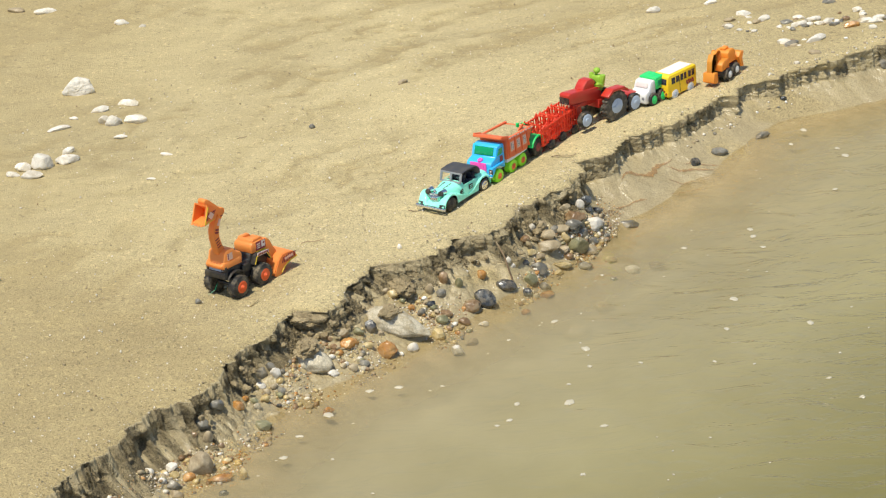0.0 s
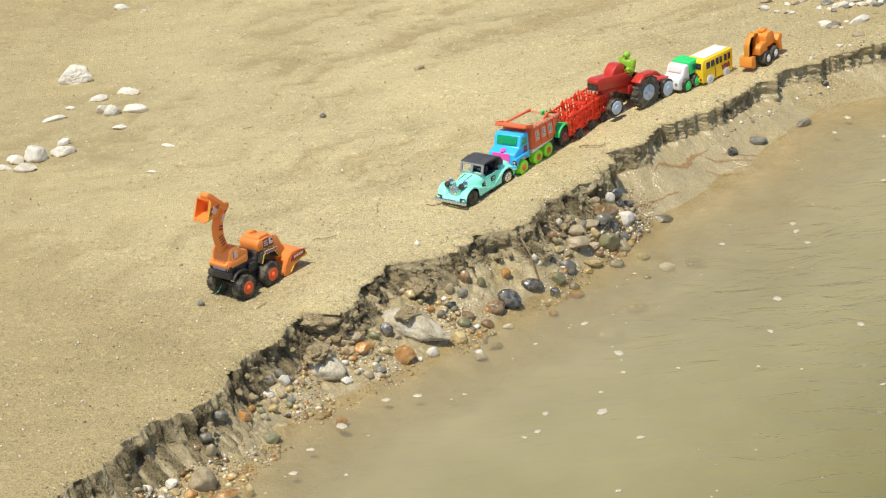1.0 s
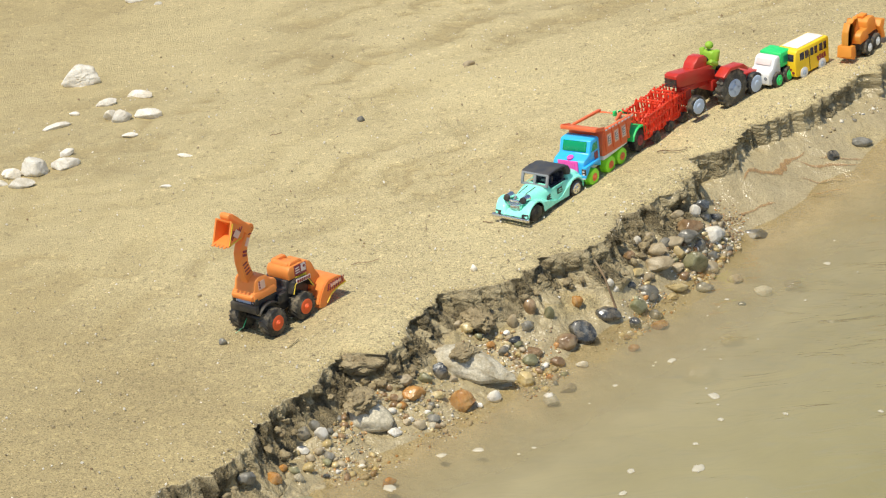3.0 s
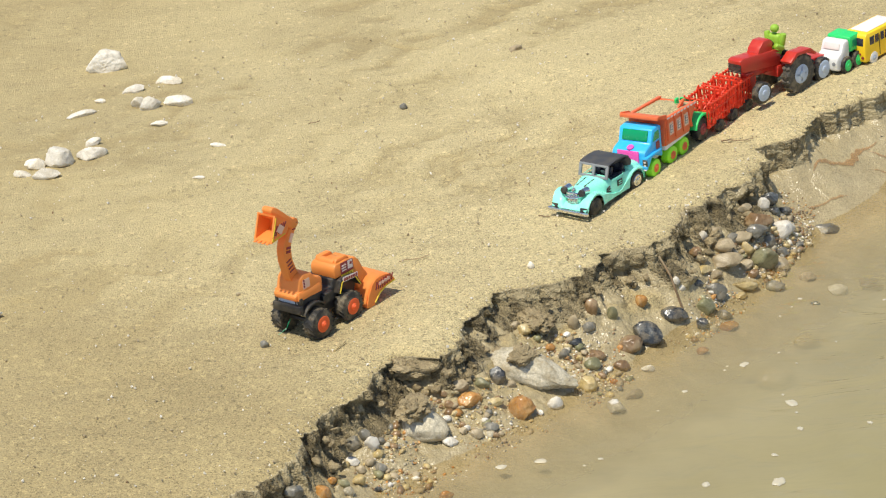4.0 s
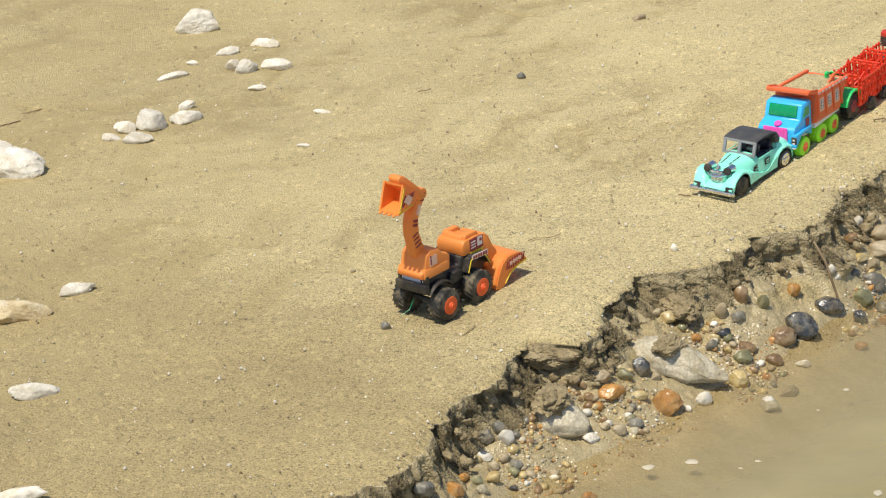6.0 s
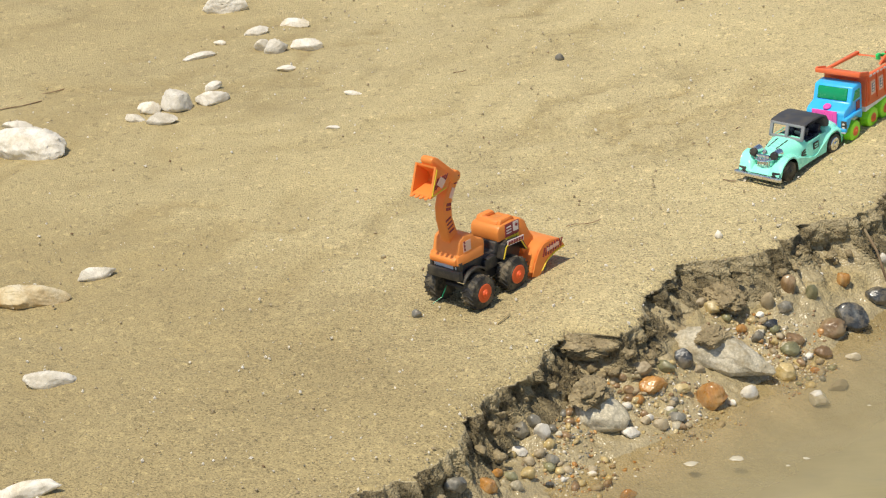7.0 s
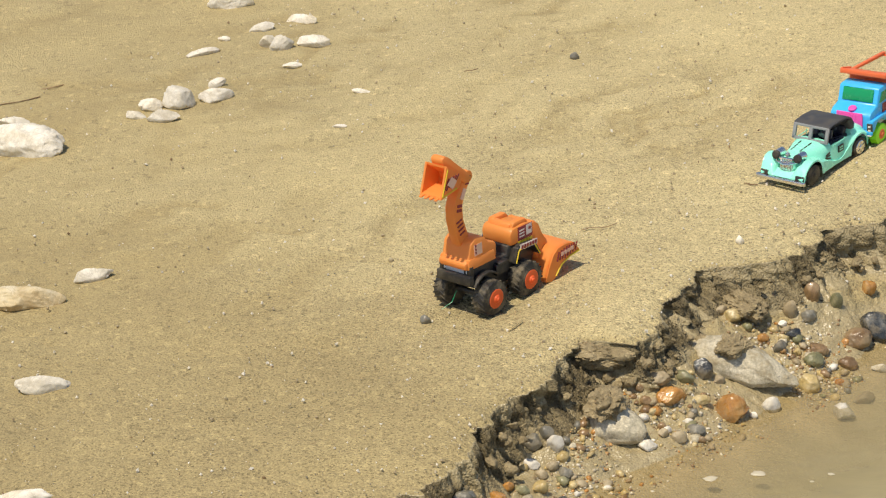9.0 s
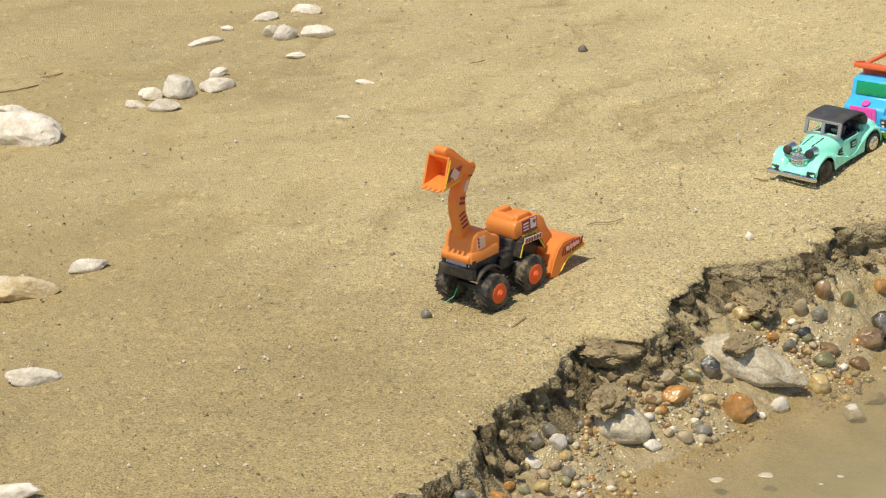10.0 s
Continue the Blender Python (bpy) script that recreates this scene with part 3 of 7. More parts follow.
def toy_loader():
    """An orange loader with a raised digging arm behind; forward is the front bucket."""
    t = thing("toy_loader", "orange plastic toy backhoe loader with a raised arm on bare sand", "toy loader")
    r, w, rear, front, side = 0.0142, 0.0125, -0.0017, 0.0378, 0.0192
    for x in (rear, front):
        for s in (-1, 1):
            tyre = wheel(t, x, s * side, r, w, RUBBER, HUB_ORANGE, 20, 0.60, "orange-red plastic wheel hub", 0, s)
            bm = fresh()
            tube(bm, r * 0.66, r * 0.62, w * 0.10, pose(x, s * (side + w * 0.49), r, -90 * s), 26, r * 0.02)
            part("sidewall", bm, RUBBER, tyre)
            bm = fresh()
            tube(bm, r * 0.13, r * 0.10, w * 0.10, pose(x, s * (side + w * 0.72), r, -90 * s), 12, r * 0.02)
            part("axle_cap", bm, HUB_ORANGE, tyre)
    # black chassis: a deep tub with a flat rear bumper and a step between the wheels
    bm = fresh()
    prism(bm, [(-0.0150, 0.0300), (-0.0155, 0.0400), (0.0120, 0.0395), (0.0130, 0.0360), (0.0270, 0.0350), (0.0290, 0.0420), (0.0560, 0.0415), (0.0590, 0.0300), (0.0540, 0.0170), (0.0250, 0.0150), (0.0080, 0.0160), (-0.0060, 0.0210)], 0.0250, None, 0.0012)
    for x in (rear, front):
        rod(bm, (x, -0.016, r), (x, 0.016, r), 0.0022)
    part("chassis", bm, BLACK, t, "black plastic chassis")
    bm = fresh()
    box(bm, 0.0050, 0.0330, 0.0080, pose(-0.0165, 0, 0.0318), 0.0010)
    for s in (-1, 1):
        box(bm, 0.0040, 0.0040, 0.0080, pose(-0.0145, s * 0.0135, 0.0385), 0.0008)
    bumper = part("rear_bumper", bm, BLACK, t)
    bm = fresh()
    box(bm, 0.0012, 0.0180, 0.0034, pose(-0.0150, 0.0010, 0.0375), 0.0004)
    part("rear_grille", bm, PALE_HUB, bumper, "small blue and silver rear grille")
    for s in (-1, 1):
        bm = fresh()
        tube(bm, 0.0016, 0.0016, 0.0012, pose(-0.0150, s * 0.0115, 0.0375, 0, 90), 10)
        part("tail_light", bm, WHITE, bumper, "round clear tail light")
        # step box between the wheels, and moulded arches over them
        bm = fresh()
        box(bm, 0.0140, 0.0050, 0.0090, pose(0.0185, s * 0.0135, 0.0290), 0.0010)
        box(bm, 0.0100, 0.0060, 0.0020, pose(0.0185, s * 0.0145, 0.0340), 0.0005)
        part("side_step", bm, BLACK, t)
        bm = fresh()
        guard_arc(bm, rear, s * 0.0150, r + 0.0035, 0.0165, 0.0070, 0.0018, -58, 48)
        part("mudguard", bm, BLACK, t)
        bm = fresh()
        prism(bm, [(0.0285, 0.0290), (0.0325, 0.0400), (0.0370, 0.0415), (0.0520, 0.0395), (0.0585, 0.0270), (0.0565, 0.0265), (0.0505, 0.0360), (0.0380, 0.0375), (0.0345, 0.0365), (0.0305, 0.0285)], 0.0080, pose(0, s * 0.0150, 0), 0.0006)
        guard = part("mudguard", bm, BLACK, t, "angular black front mudguard")
        bm = fresh()
        line = [(0.0298, 0.0288), (0.0335, 0.0378), (0.0372, 0.0392), (0.0508, 0.0375), (0.0570, 0.0268)]
        for a, b in zip(line, line[1:]):
            rod(bm, (a[0], s * 0.0192, a[1]), (b[0], s * 0.0192, b[1]), 0.0006, 6)
        part("yellow_trim", bm, YELLOW_LINE, guard)
    # rear deck: a moulded housing that carries the arm
    bm = fresh()
    prism(bm, [(-0.0185, 0.0400), (-0.0195, 0.0455), (-0.0150, 0.0475), (-0.0115, 0.0590), (-0.0060, 0.0620), (0.0040, 0.0600), (0.0075, 0.0545), (0.0140, 0.0525), (0.0160, 0.0500), (0.0150, 0.0390)], 0.0270, None, 0.0018)
    box(bm, 0.0300, 0.0310, 0.0085, pose(-0.0020, 0, 0.0435, 0, 2), 0.0016, 2, (0.96, 0.92))
    deck = part("rear_deck", bm, ORANGE, t, "orange plastic turntable deck")
    for s in (-1, 1):
        bm = fresh()
        box(bm, 0.0085, 0.0003, 0.0085, pose(-0.0045, s * 0.0137, 0.0530), 0)
        tag = part("deck_sticker", bm, STICKER_ROSE, deck, "pale worn printed sticker", False)
        for k in range(3):
            bm = fresh()
            box(bm, 0.0014, 0.0004, 0.0022, pose(-0.0073, s * 0.0139, 0.0510 + 0.0028 * k, 0, -15), 0)
            part("print_bar", bm, STICKER_RED, tag, "", False)
    # cab: a low block with a sunk roof between two ridges
    bm = fresh()
    prism(bm, [(0.0305, 0.0410), (0.0300, 0.0500), (0.0330, 0.0545), (0.0480, 0.0545), (0.0555, 0.0520), (0.0570, 0.0410)], 0.0290, None, 0.0022)
    for s in (-1, 1):
        prism(bm, [(0.0345, 0.0535), (0.0370, 0.0580), (0.0500, 0.0575), (0.0535, 0.0530)], 0.0060, pose(0, s * 0.0095, 0), 0.0012)
    prism(bm, [(0.0335, 0.0535), (0.0355, 0.0572), (0.0400, 0.0572), (0.0410, 0.0540)], 0.0200, None, 0.0010)
    cab = part("cab", bm, ORANGE, t, "orange plastic cab with a recessed roof")
    for s in (-1, 1):
        bm = fresh()
        box(bm, 0.0160, 0.0006, 0.0105, pose(0.0465, s * 0.0146, 0.0480, 0, 2), 0)
        st = part("side_sticker", bm, STICKER_RED, cab, "dark red printed sticker", False)
        bm = fresh()
        box(bm, 0.0060, 0.0006, 0.0078, pose(0.0505, s * 0.0149, 0.0488, 0, 2), 0)
        part("print_bar", bm, STICKER_PALE, st, "", False)
        for k in range(3):
            bm = fresh()
            box(bm, 0.0055, 0.0006, 0.0010, pose(0.0425, s * 0.0149, 0.0458 + 0.0024 * k), 0)
            part("print_bar", bm, STICKER_PALE, st, "", False)
        bm = fresh()
        box(bm, 0.0026, 0.0006, 0.0024, pose(0.0512, s * 0.0152, 0.0497, 0, 25), 0)
        part("print_mark", bm, STICKER_RED, st, "", False)
        for k in range(5):
            bm = fresh()
            box(bm, 0.0024, 0.0006, 0.0026, pose(0.0395 + 0.0032 * k, s * 0.0149, 0.0413 - 0.0002 * k, 0, 8 * (k % 2)), 0)
            part("print_bar", bm, YELLOW_LINE, st, "", False)
        bm = fresh()
        box(bm, 0.0190, 0.0006, 0.0042, pose(0.0445, s * 0.0193, 0.0393, 0, 5), 0)
        lower = part("lower_sticker", bm, STICKER_PALE, t, "pale printed strip over the mudguard", False)
        for k in range(6):
            bm = fresh()
            box(bm, 0.0020, 0.0006, 0.0030, pose(0.0370 + 0.0030 * k, s * 0.0196, 0.0397 - 0.0002 * k, 0, 20), 0)
            part("print_bar", bm, STICKER_RED, lower, "", False)
    # front bucket on its wide arm, mouth turned down onto the sand
    bm = fresh()
    prism(bm, [(0.0550, 0.0340), (0.0560, 0.0510), (0.0600, 0.0515), (0.0650, 0.0470), (0.0690, 0.0370), (0.0740, 0.0300), (0.0700, 0.0150), (0.0640, 0.0100), (0.0590, 0.0240)], 0.0250, None, 0.0018)
    part("loader_arm", bm, ORANGE, t, "broad orange loader arm")
    bm = fresh()
    outer = [(0.0540, 0.0050), (0.0585, 0.0150), (0.0640, 0.0235), (0.0700, 0.0275), (0.0790, 0.0275), (0.0880, 0.0255), (0.0935, 0.0180)]
    inner = [(0.0912, 0.0172), (0.0865, 0.0232), (0.0788, 0.0252), (0.0710, 0.0250), (0.0660, 0.0214), (0.0607, 0.0138), (0.0562, 0.0044)]
    prism(bm, outer + inner, 0.0500)
    for s in (-1, 1):
        prism(bm, outer + [(0.0935, 0.0165), (0.0820, 0.0160), (0.0720, 0.0125), (0.0640, 0.0040), (0.0590, 0.0028)], 0.0022, pose(0, s * 0.0249, 0))
    bucket = part("front_bucket", bm, ORANGE, t, "orange front bucket with a striped yellow-edged side")
    for s in (-1, 1):
        for k in range(8):
            bm = fresh()
            box(bm, 0.0012, 0.0006, 0.0092 - 0.0006 * abs(k - 3), pose(0.0690 + 0.0030 * k, s * 0.0263, 0.0205 + 0.0002 * k, 0, 20), 0)
            part("bucket_stripe", bm, STICKER_RED, bucket, "dark slanted stripes", False)
        for k in range(4):
            bm = fresh()
            box(bm, 0.0030, 0.0006, 0.0030, pose(0.0735 + 0.0038 * k, s * 0.0266, 0.0215 + 0.0002 * k, 0, 10), 0)
            part("print_bar", bm, STICKER_ROSE, bucket, "", False)
        bm = fresh()
        line = [(0.0650, 0.0060), (0.0720, 0.0128), (0.0820, 0.0162), (0.0932, 0.0170)]
        for a, b in zip(line, line[1:]):
            rod(bm, (a[0], s * 0.0263, a[1]), (b[0], s * 0.0263, b[1]), 0.0007, 6)
        part("yellow_trim", bm, YELLOW_LINE, bucket)
    # raised arm: a boom that bows back, a stick folded over it and the scoop
    line = [(-0.0070, 0.0560), (-0.0100, 0.0650), (-0.0128, 0.0770), (-0.0125, 0.0880), (-0.0085, 0.0970), (-0.0030, 0.1040), (-0.0005, 0.1090)]
    half = [0.0062, 0.0056, 0.0050, 0.0050, 0.0052, 0.0050, 0.0042]
    bm = fresh()
    prism(bm, [(x - h, z) for (x, z), h in zip(line, half)] + [(x + h, z) for (x, z), h in reversed(list(zip(line, half)))], 0.0092, None, 0.0014)
    tube(bm, 0.0048, 0.0048, 0.0098, pose(-0.0005, 0, 0.1080, 90), 20, 0.0006)
    boom = part("boom", bm, ORANGE, t, "curved orange digging boom")
    for s in (-1, 1):
        bm = fresh()
        for k in range(4):
            box(bm, 0.0060, 0.0006, 0.0012, pose(-0.0104 - 0.0009 * k, s * 0.0048, 0.0665 + 0.0034 * k, 0, -18), 0)
        for k in range(2):
            box(bm, 0.0050, 0.0006, 0.0022, pose(-0.0122 + 0.0010 * k, s * 0.0048, 0.0850 + 0.0034 * k, 0, 12), 0)
        for k in range(3):
            box(bm, 0.0040, 0.0006, 0.0012, pose(-0.0020 + 0.0010 * k, s * 0.0048, 0.1030 + 0.0026 * k, 0, 12), 0)
        part("boom_print", bm, STICKER_RED, boom, "dark printed bars", False)
        bm = fresh()
        box(bm, 0.0036, 0.0006, 0.0085, pose(-0.0068, s * 0.0048, 0.0965, 0, 32), 0)
        part("boom_tag", bm, STICKER_ROSE, boom, "pale worn print", False)
    bm = fresh()
    prism(bm, [(0.0030, 0.1060), (-0.0010, 0.1120), (-0.0190, 0.1300), (-0.0240, 0.1330), (-0.0275, 0.1310), (-0.0265, 0.1260), (-0.0100, 0.1090), (-0.0040, 0.1030)], 0.0120, None, 0.0018)
    part("stick", bm, ORANGE, t, "orange stick arm folded over the boom")
    bm = fresh()
    back = [(-0.0275, 0.1270), (-0.0150, 0.1165), (-0.0140, 0.1100), (-0.0170, 0.1060), (-0.0360, 0.1035)]
    skin = [(-0.0275, 0.1250), (-0.0168, 0.1157), (-0.0160, 0.1105), (-0.0180, 0.1078), (-0.0355, 0.1052)]
    prism(bm, back + skin[::-1], 0.0200)
    for s in (-1, 1):
        prism(bm, back, 0.0018, pose(0, s * 0.0096, 0))
    for k in range(4):
        box(bm, 0.0040, 0.0028, 0.0014, pose(-0.0372, -0.0072 + 0.0048 * k, 0.1040, 0, -8), 0.0004, 1)
    scoop = part("scoop", bm, ORANGE, t, "orange digging scoop")
    for s in (-1, 1):
        bm = fresh()
        rod(bm, (-0.0270, s * 0.0106, 0.1245), (-0.0345, s * 0.0106, 0.1055), 0.0006, 6)
        rod(bm, (-0.0345, s * 0.0106, 0.1050), (-0.0190, s * 0.0106, 0.1068), 0.0006, 6)
        part("yellow_trim", bm, YELLOW_LINE, scoop)
        for k in range(5):
            bm = fresh()
            box(bm, 0.0010, 0.0005, 0.0120 - 0.0014 * k, pose(-0.0300 + 0.0030 * k, s * 0.0108, 0.1125 + 0.0006 * k, 0, 38), 0)
            part("scoop_stripe", bm, STICKER_RED, scoop, "dark slanted stripes", False)
        bm = fresh()
        box(bm, 0.0070, 0.0005, 0.0070, pose(-0.0240, s * 0.0111, 0.1130, 0, 45), 0)
        part("scoop_tag", bm, STICKER_ROSE, scoop, "pale pink printed mark", False)
    # pull string tied to the rear axle
    bm = fresh()
    pts = [(-0.0120, 0.004, 0.0180), (-0.0200, 0.002, 0.0120), (-0.0270, 0.006, 0.0080)]
    for a, b in zip(pts, pts[1:]):
        rod(bm, a, b, 0.00030, 5)
    part("string", bm, TEAL, t, "thin green pull string")
    return t


def arch(x, centre, radius, axle):
    d = abs(x - centre)
    return axle + math.sqrt(radius * radius - d * d) if d < radius else 0.0


def bulge(y, half, low, high, power=3.0):
    """A rounded cross-section: high in the middle, falling to low at the half width."""
    k = abs(y) / half
    return low + (high - low) * (1 - k ** power) ** (1 / power) if k < 1 else 0.0


def along(x, *stops):
    return float(np.interp(x, [s[0] for s in stops], [s[1] for s in stops]))


def car_shell(bm, fw, rw):
    """The pressed body: bonnet, cabin sides, swept wings and skirts in one skin."""
    nx, ny = 96, 56
    grid, skirt = [], []
    for i in range(nx + 1):
        x = 0.0515 - 0.108 * i / nx
        side = along(x, (-0.0565, 0.0125), (-0.053, 0.0175), (-0.046, 0.0205), (-0.034, 0.0218), (-0.018, 0.0205), (0.0, 0.0203), (0.016, 0.0212), (0.030, 0.0228), (0.042, 0.0230), (0.049, 0.0218), (0.0515, 0.0205))
        low = max(0.0062 + 0.003 * max(0, x - 0.046) / 0.005, arch(x, fw, 0.0122, 0.0098), arch(x, rw, 0.0118, 0.0098))
        row, edge = [], []
        for j in range(ny + 1):
            y = side * (2 * j / ny - 1)
            z = 0.0085
            if x < 0.0435:                       # bonnet and cabin tub
                half = along(x, (-0.0565, 0.011), (-0.050, 0.0165), (-0.040, 0.0188), (-0.010, 0.0190), (0.004, 0.0185), (0.014, 0.0168), (0.030, 0.0125), (0.0435, 0.0072))
                high = along(x, (-0.0565, 0.015), (-0.052, 0.0225), (-0.044, 0.0275), (-0.034, 0.0292), (-0.028, 0.0285), (-0.012, 0.0275), (0.006, 0.0292), (0.012, 0.0290), (0.030, 0.0272), (0.0435, 0.0248))
                z = max(z, bulge(y, half, 0.0085, high, along(x, (0.0, 4.5), (0.02, 3.0), (0.0435, 2.6))))
                if -0.027 < x < 0.003 and abs(y) < half - 0.0022:
                    z = min(z, 0.0225)           # open cabin
            front = along(x, (-0.006, 0.0085), (0.004, 0.0108), (0.014, 0.0160), (0.024, 0.0212), (0.034, 0.0232), (0.041, 0.0222), (0.047, 0.0180), (0.0505, 0.0130), (0.0515, 0.0110))
            z = max(z, bulge(abs(y) - 0.0160, 0.0078, 0.0085, front, 2.4))
            rear = along(x, (-0.0545, 0.0105), (-0.051, 0.0165), (-0.045, 0.0220), (-0.036, 0.0248), (-0.026, 0.0228), (-0.018, 0.0165), (-0.010, 0.0105), (-0.004, 0.0085))
            z = max(z, bulge(abs(y) - 0.0155, 0.0072, 0.0085, rear, 2.6))
            if abs(y) < 0.011 and x > 0.0425:
                z = max(z, along(x, (0.0425, 0.0150), (0.0515, 0.0100)))
            z = max(z, low + 0.0016 if j in (0, ny) else z)
            row.append(bm.verts.new((x, y, max(z, low + 0.0012 if abs(y) > 0.014 else z))))
        grid.append(row)
        skirt.append((bm.verts.new((x, -side, low)), bm.verts.new((x, side, low))))
    for i in range(nx):
        for j in range(ny):
            bm.faces.new((grid[i][j], grid[i][j + 1], grid[i + 1][j + 1], grid[i + 1][j]))
        bm.faces.new((grid[i][0], grid[i + 1][0], skirt[i + 1][0], skirt[i][0]))
        bm.faces.new((grid[i][ny], skirt[i][1], skirt[i + 1][1], grid[i + 1][ny]))
    for i in (0, nx):
        bm.faces.new([skirt[i][0]] + grid[i] + [skirt[i][1]])


def toy_car():
    """A vintage open car; forward is the radiator."""
    t = thing("toy_car", "mint green die-cast vintage car with a charcoal soft top on sand", "toy car")
    fw, rw = 0.036, -0.034
    for x, hy in ((fw, 0.0186), (rw, 0.0182)):
        for s in (-1, 1):
            if x > 0:
                wheel(t, x, s * hy, 0.0098, 0.0070, RUBBER, BLACK, 0, 0.60, "black front wheel disc", 0, s)
            else:
                wheel(t, x, s * hy, 0.0098, 0.0070, RUBBER, CHROME, 0, 0.70, "spoked chrome wheel rim", 6, s)
    bm = fresh()
    car_shell(bm, fw, rw)
    part("body", bm, MINT, t, "glossy mint green body with a long bonnet")
    bm = fresh()
    box(bm, 0.092, 0.030, 0.004, pose(-0.004, 0, 0.0085), 0.001)
    part("floor_pan", bm, BLACK, t, "black plastic floor pan")
    for s in (-1, 1):
        bm = fresh()
        tube(bm, 0.0044, 0.0022, 0.0085, pose(0.0385, s * 0.0106, 0.0265, 0, 78), 20, 0.0010)
        lamp = part("headlight", bm, CHROME, t, "chrome headlight with a dark lens")
        bm = fresh()
        tube(bm, 0.0042, 0.0036, 0.0026, pose(0.0432, s * 0.0106, 0.0257, 0, 78), 20, 0.0006)
        part("lens", bm, BLACK, lamp, "black headlight lens")
        bm = fresh()
        box(bm, 0.0040, 0.0080, 0.0048, pose(0.0494, s * 0.0172, 0.0108, 0, -10, s * 8), 0.0008)
        part("fog_lamp", bm, BLACK, t)
        bm = fresh()
        for k in range(3):
            box(bm, 0.0075 - 0.001 * k, 0.0008, 0.0013, pose(0.010, s * 0.0186, 0.0150 + 0.0021 * k, 0, 14 * (k - 1)), 0)
        box(bm, 0.0075, 0.0008, 0.0062, pose(-0.0085, s * 0.0190, 0.0182), 0.0)
        badge = part("flank_print", bm, BLACK, t, "small dark printed badge", False)
        bm = fresh()
        for k in range(2):
            box(bm, 0.0048, 0.0008, 0.0010, pose(-0.0085, s * 0.0193, 0.0172 + 0.0022 * k), 0)
        part("badge_centre", bm, MINT, badge, "", False)
        bm = fresh()
        rod(bm, (-0.016, s * 0.0189, 0.0255), (0.004, s * 0.0189, 0.0245), 0.0005, 6)
        rod(bm, (-0.014, s * 0.0189, 0.0275), (-0.014, s * 0.0193, 0.0100), 0.0003, 6)
        part("door_line", bm, MINT, t)
    bm = fresh()
    box(bm, 0.0026, 0.0455, 0.0040, pose(0.0535, 0, 0.0078), 0.0012)
    for s in (-1, 1):
        box(bm, 0.005, 0.0026, 0.0040, pose(0.0520, s * 0.0225, 0.0078, 0, 0, s * 30), 0.0010)
        box(bm, 0.006, 0.004, 0.003, pose(0.0495, s * 0.010, 0.0078), 0.0005)
    part("front_bumper", bm, CHROME, t, "chrome front bumper")
    bm = fresh()
    for k in range(8):
        box(bm, 0.0016, 0.0010, 0.0130, pose(0.0445 , -0.0053 + 0.00152 * k, 0.0172, 0, -6), 0.0004, 1)
    box(bm, 0.0026, 0.0135, 0.0024, pose(0.0438, 0, 0.0242), 0.0008)
    box(bm, 0.0026, 0.0135, 0.0018, pose(0.0450, 0, 0.0105), 0.0006)
    box(bm, 0.0010, 0.0125, 0.0130, pose(0.0437, 0, 0.0172), 0.0003)
    pts = [(0.0425, -0.0110, 0.0222), (0.0470, -0.0055, 0.0212), (0.0485, 0.0, 0.0208), (0.0470, 0.0055, 0.0212), (0.0425, 0.0110, 0.0222)]
    for q, r in zip(pts, pts[1:]):
        rod(bm, q, r, 0.0008)
    box(bm, 0.003, 0.004, 0.003, pose(0.0415, 0, 0.0272, 0, 0, 45), 0.0006)
    box(bm, 0.0012, 0.0016, 0.0040, pose(0.0415, 0, 0.0285), 0.0004, 1)
    part("grille", bm, CHROME, t, "chrome radiator grille")
    bm = fresh()
    for k in range(2):
        for j in range(3):
            box(bm, 0.0048, 0.0010, 0.0006, pose(0.0165 + 0.0058 * j, (k * 2 - 1) * (0.0050 - 0.0003 * j), 0.0286 - 0.00075 * j, 0, 5), 0)
    part("bonnet_vents", bm, BLACK, t, "", False)
    # windscreen frame, soft top, cabin
    bm = fresh()
    lean = pose(0.009, 0, 0.0285, 0, -16)
    for y in (-0.0160, 0.0, 0.0160):
        box(bm, 0.0022, 0.0034, 0.0140, lean @ pose(0, y, 0.0062), 0.0007)
    box(bm, 0.0022, 0.0345, 0.0026, lean @ pose(0, 0, 0.0003), 0.0006)
    box(bm, 0.0022, 0.0345, 0.0026, lean @ pose(0, 0, 0.0124), 0.0006)
    part("windscreen_frame", bm, FRAME_GREY, t, "grey windscreen frame")
    bm = fresh()
    prism(bm, [(0.0075, 0.0402), (0.005, 0.0430), (-0.008, 0.0444), (-0.020, 0.0436), (-0.0275, 0.0405), (-0.0320, 0.0335), (-0.031, 0.0282), (-0.025, 0.0292), (-0.0235, 0.0365), (-0.018, 0.0402), (-0.006, 0.0410)], 0.0365, None, 0.0018)
    part("soft_top", bm, ROOF_GREY, t, "charcoal folding soft top")
    bm = fresh()
    box(bm, 0.028, 0.028, 0.003, pose(-0.012, 0, 0.0235), 0.0008)
    box(bm, 0.004, 0.026, 0.010, pose(-0.024, 0, 0.0275, 0, -12), 0.0012)
    for y in (-0.0065, 0.0065):
        box(bm, 0.004, 0.009, 0.010, pose(-0.008, y, 0.0290, 0, -12), 0.0014)
    part("cabin", bm, DARK_GLASS, t, "dark cabin with seats")
    bm = fresh()
    tube(bm, 0.0036, 0.0036, 0.0009, pose(0.000, 0.0065, 0.0310, 0, -55), 16)
    part("steering_wheel", bm, FRAME_GREY, t)
    return t


